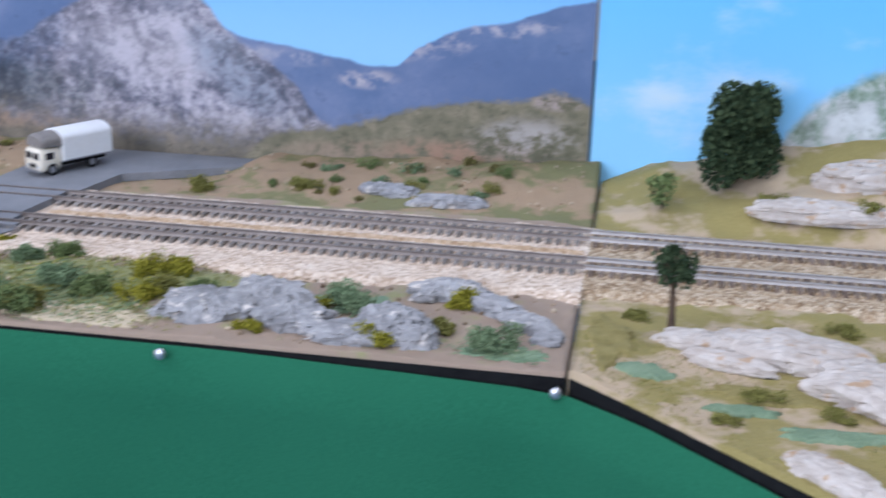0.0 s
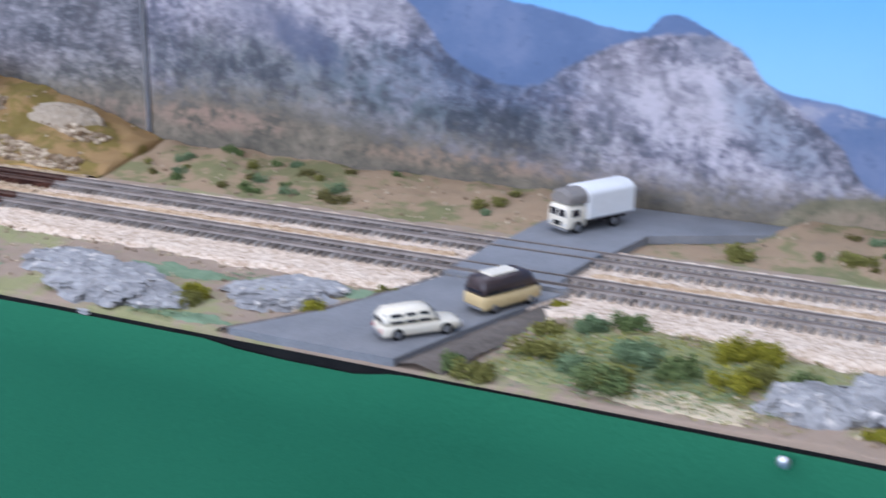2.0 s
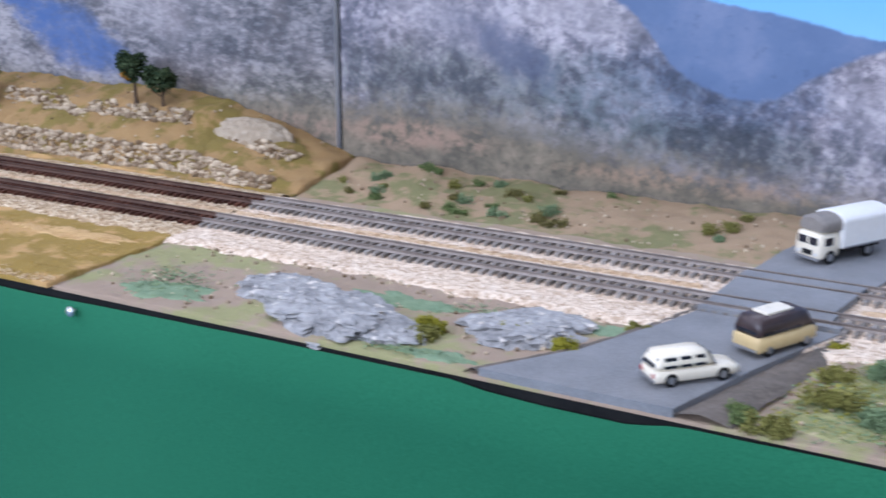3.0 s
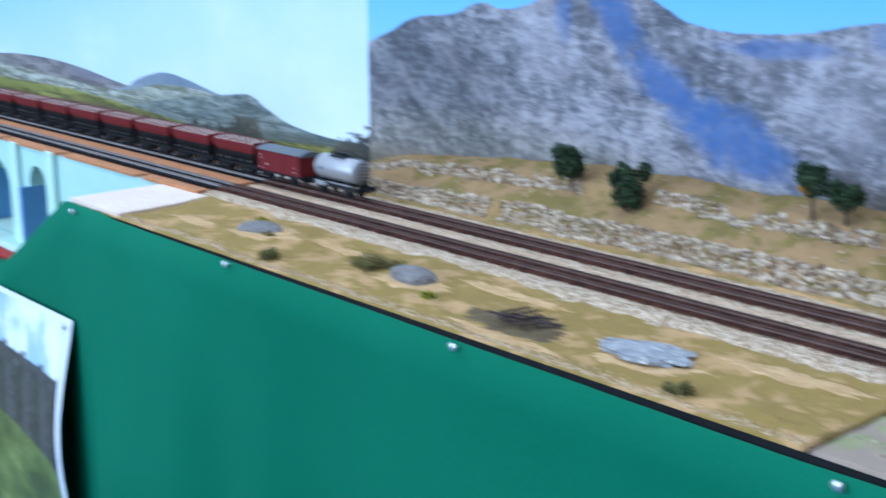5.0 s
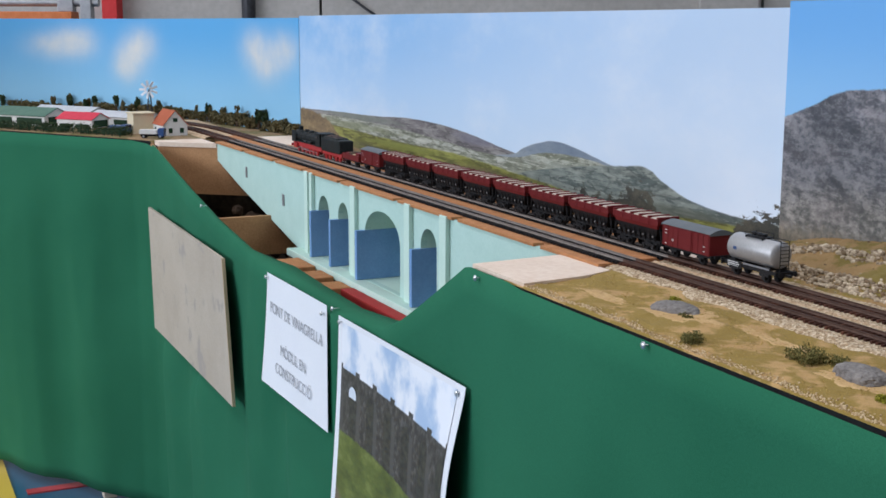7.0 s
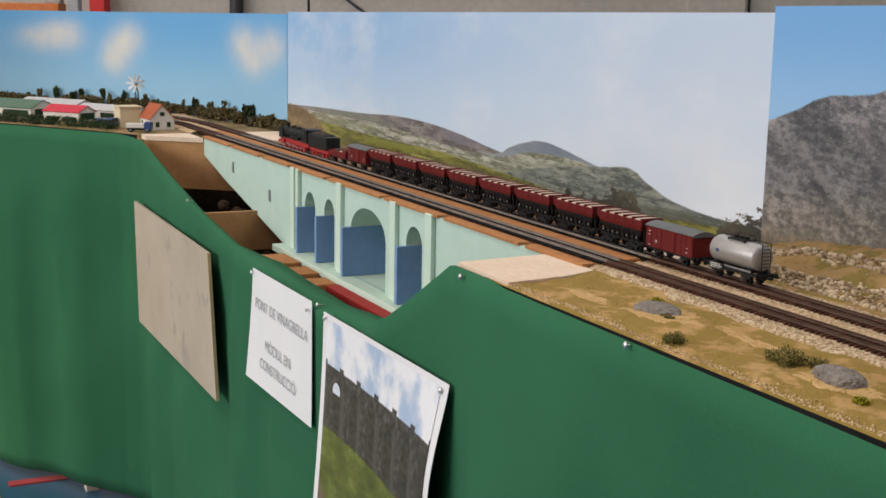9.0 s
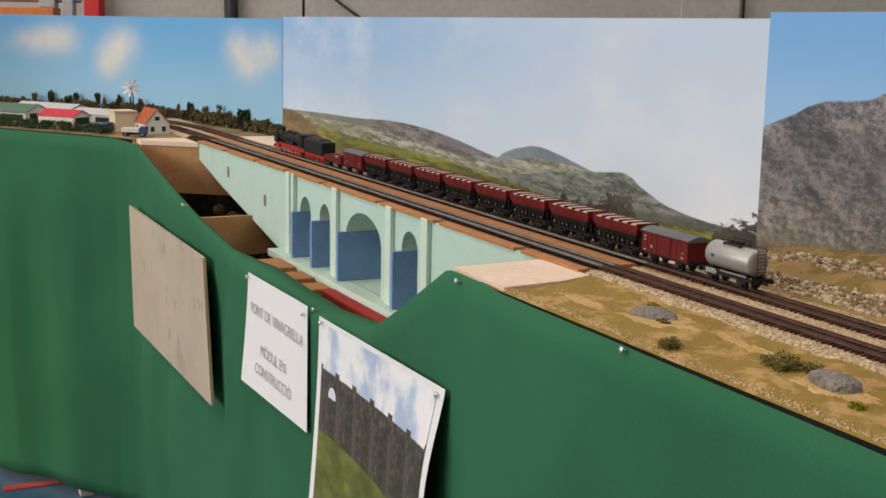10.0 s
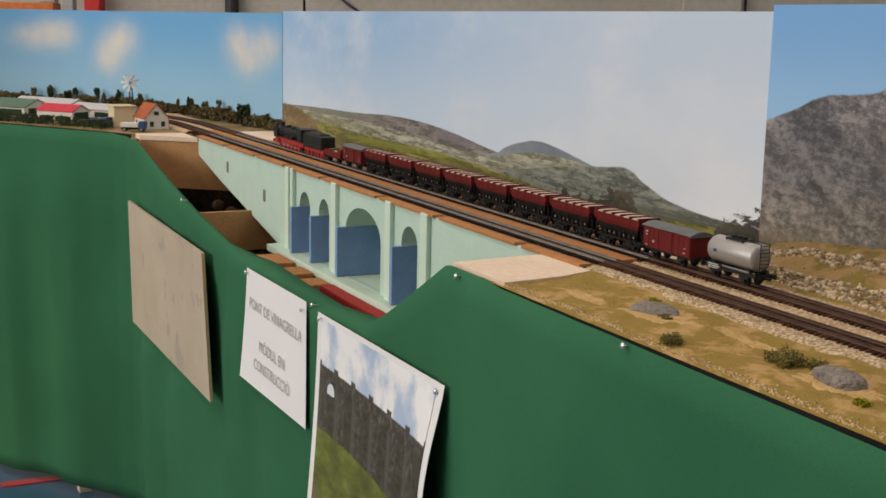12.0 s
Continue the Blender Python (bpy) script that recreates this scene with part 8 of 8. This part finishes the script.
# arches between the piers, seen at a slant
bay = calc(nt, "SUBTRACT", calc(nt, "FRACT", calc(nt, "DIVIDE", calc(nt, "SUBTRACT", u, 0.09), 0.155)), 0.5)
crown = calc(nt, "SUBTRACT", calc(nt, "SUBTRACT", top, 0.045), calc(nt, "MULTIPLY", calc(nt, "MULTIPLY", bay, bay), 0.42))
inside = calc(nt, "MULTIPLY", calc(nt, "SUBTRACT", 1.0, smooth(nt, calc(nt, "ABSOLUTE", calc(nt, "SUBTRACT", bay, 0.05)), 0.29, 0.34)), smooth(nt, calc(nt, "SUBTRACT", crown, v), -0.004, 0.006))
hollow = ramp(nt, noise_tex(nt, p, 32, 5), [(0.35, (0.016, 0.018, 0.020)), (0.65, (0.060, 0.060, 0.048))])
reveal = smooth(nt, bay, 0.13, 0.20)
hollow = mix(nt, calc(nt, "MULTIPLY", reveal, 0.75), hollow, (0.095, 0.092, 0.09))
stone = mix(nt, calc(nt, "MULTIPLY", inside, 0.92), stone, hollow)
col = mix(nt, wallm, col, stone)
du, dv = calc(nt, "DIVIDE", calc(nt, "SUBTRACT", u, 0.152), 0.034), calc(nt, "DIVIDE", calc(nt, "SUBTRACT", v, 0.668), 0.040)
hole = calc(nt, "MAXIMUM", calc(nt, "ADD", calc(nt, "MULTIPLY", du, du), calc(nt, "MULTIPLY", dv, dv)), calc(nt, "MULTIPLY", calc(nt, "LESS_THAN", v, 0.655), 2.0))
col = mix(nt, calc(nt, "LESS_THAN", hole, 1.0), col, (0.66, 0.72, 0.80))
hill = calc(nt, "ADD", calc(nt, "MULTIPLY_ADD", calc(nt, "MULTIPLY", u, u), -0.09, 0.46), calc(nt, "MULTIPLY", noise_tex(nt, p, 20, 4), 0.03))
sw = node(nt, "ShaderNodeMapping", Scale=(1.0, 1.5, 1.0), Rotation=(0, 0, 0.5))
nt.links.new(p, sw.inputs[0])
grassc = ramp(nt, noise_tex(nt, sw.outputs[0], 5, 7, 0.6), [(0.36, (0.055, 0.075, 0.018)), (0.52, (0.11, 0.145, 0.03)), (0.66, (0.20, 0.24, 0.065))])
col = mix(nt, smooth(nt, calc(nt, "SUBTRACT", hill, v), -0.006, 0.006), col, grassc)
low = calc(nt, "ADD", calc(nt, "MULTIPLY_ADD", u, -0.9, 0.20), calc(nt, "MULTIPLY", noise_tex(nt, p, 9, 4), 0.1))
col = mix(nt, smooth(nt, calc(nt, "SUBTRACT", low, v), -0.03, 0.03), col, mix(nt, noise_tex(nt, p, 60, 5), (0.07, 0.05, 0.03), (0.24, 0.19, 0.13)))
nt.links.new(col, b.inputs["Base Color"])
b.inputs["Roughness"].default_value = 0.5
sheet("photo_print", -1.196, -0.754, 0.849, 0.853, 0.330, "photo print of a stone viaduct pinned on green cloth", "photograph", 0.020, roll=0.026, picture=m)
card = thing("blank_card", "blank grey-beige card board hung on green cloth", "card board")
bm = bmesh.new()
extrude_y(bm, [(-2.485, 0.545), (-1.782, 0.540), (-1.833, 0.830), (-2.510, 0.843)], FRONT - 0.024, FRONT - 0.018)
part("board", bm, CARD, card)
for q in ([(-1.833, 0.830), (-1.782, 0.540), (-1.7785, 0.540), (-1.8295, 0.830)],):
    bm = bmesh.new()
    extrude_y(bm, q, FRONT - 0.0242, FRONT - 0.0178)
    part("edge", bm, CARD_EDGE, card, "bare worn card edge")
for x, z in ((-2.044, 0.908), (-1.238, 0.852), (-0.740, 0.9925), (-0.388, 0.9935), (-0.044, 0.991), (0.298, 0.989), (0.953, 0.9935), (1.188, 0.9925)):
    pin(x, z - 0.002)
for x, z in ((-1.262, 0.838), (-0.770, 0.842), (-1.181, 0.842), (-1.556, 0.843)):
    pin(x, z, PY - 0.006)
bm = bmesh.new()
bmesh.ops.create_uvsphere(bm, u_segments=14, v_segments=8, radius=0.0038, matrix=pose(1.292, 0.829, 0.975))
single("map_pin", bm, PIN, "steel pin holding the cloth edge", "pin", "pins", flat=False)
# table leg below the cloth
bm = bmesh.new()
box(bm, -2.83, -2.795, 0.815, 0.85, 0.0, 0.90, 0.002)
single("table_leg", bm, PLY, "pale wooden leg under the farm module", "leg", "table legs")
for x, y in ((-1.7, 1.2), (-0.72, 1.2), (0.27, 1.2), (1.17, 1.2), (-2.9, 1.1), (1.6, 0.9)):
    bm = bmesh.new()
    box(bm, x - 0.02, x + 0.02, y - 0.02, y + 0.02, 0.0, 0.70 if -2.6 < x < -0.70 else 0.90, 0.002)
    single("table_leg", bm, PLY, "pale wooden leg under the layout", "leg", "table legs")
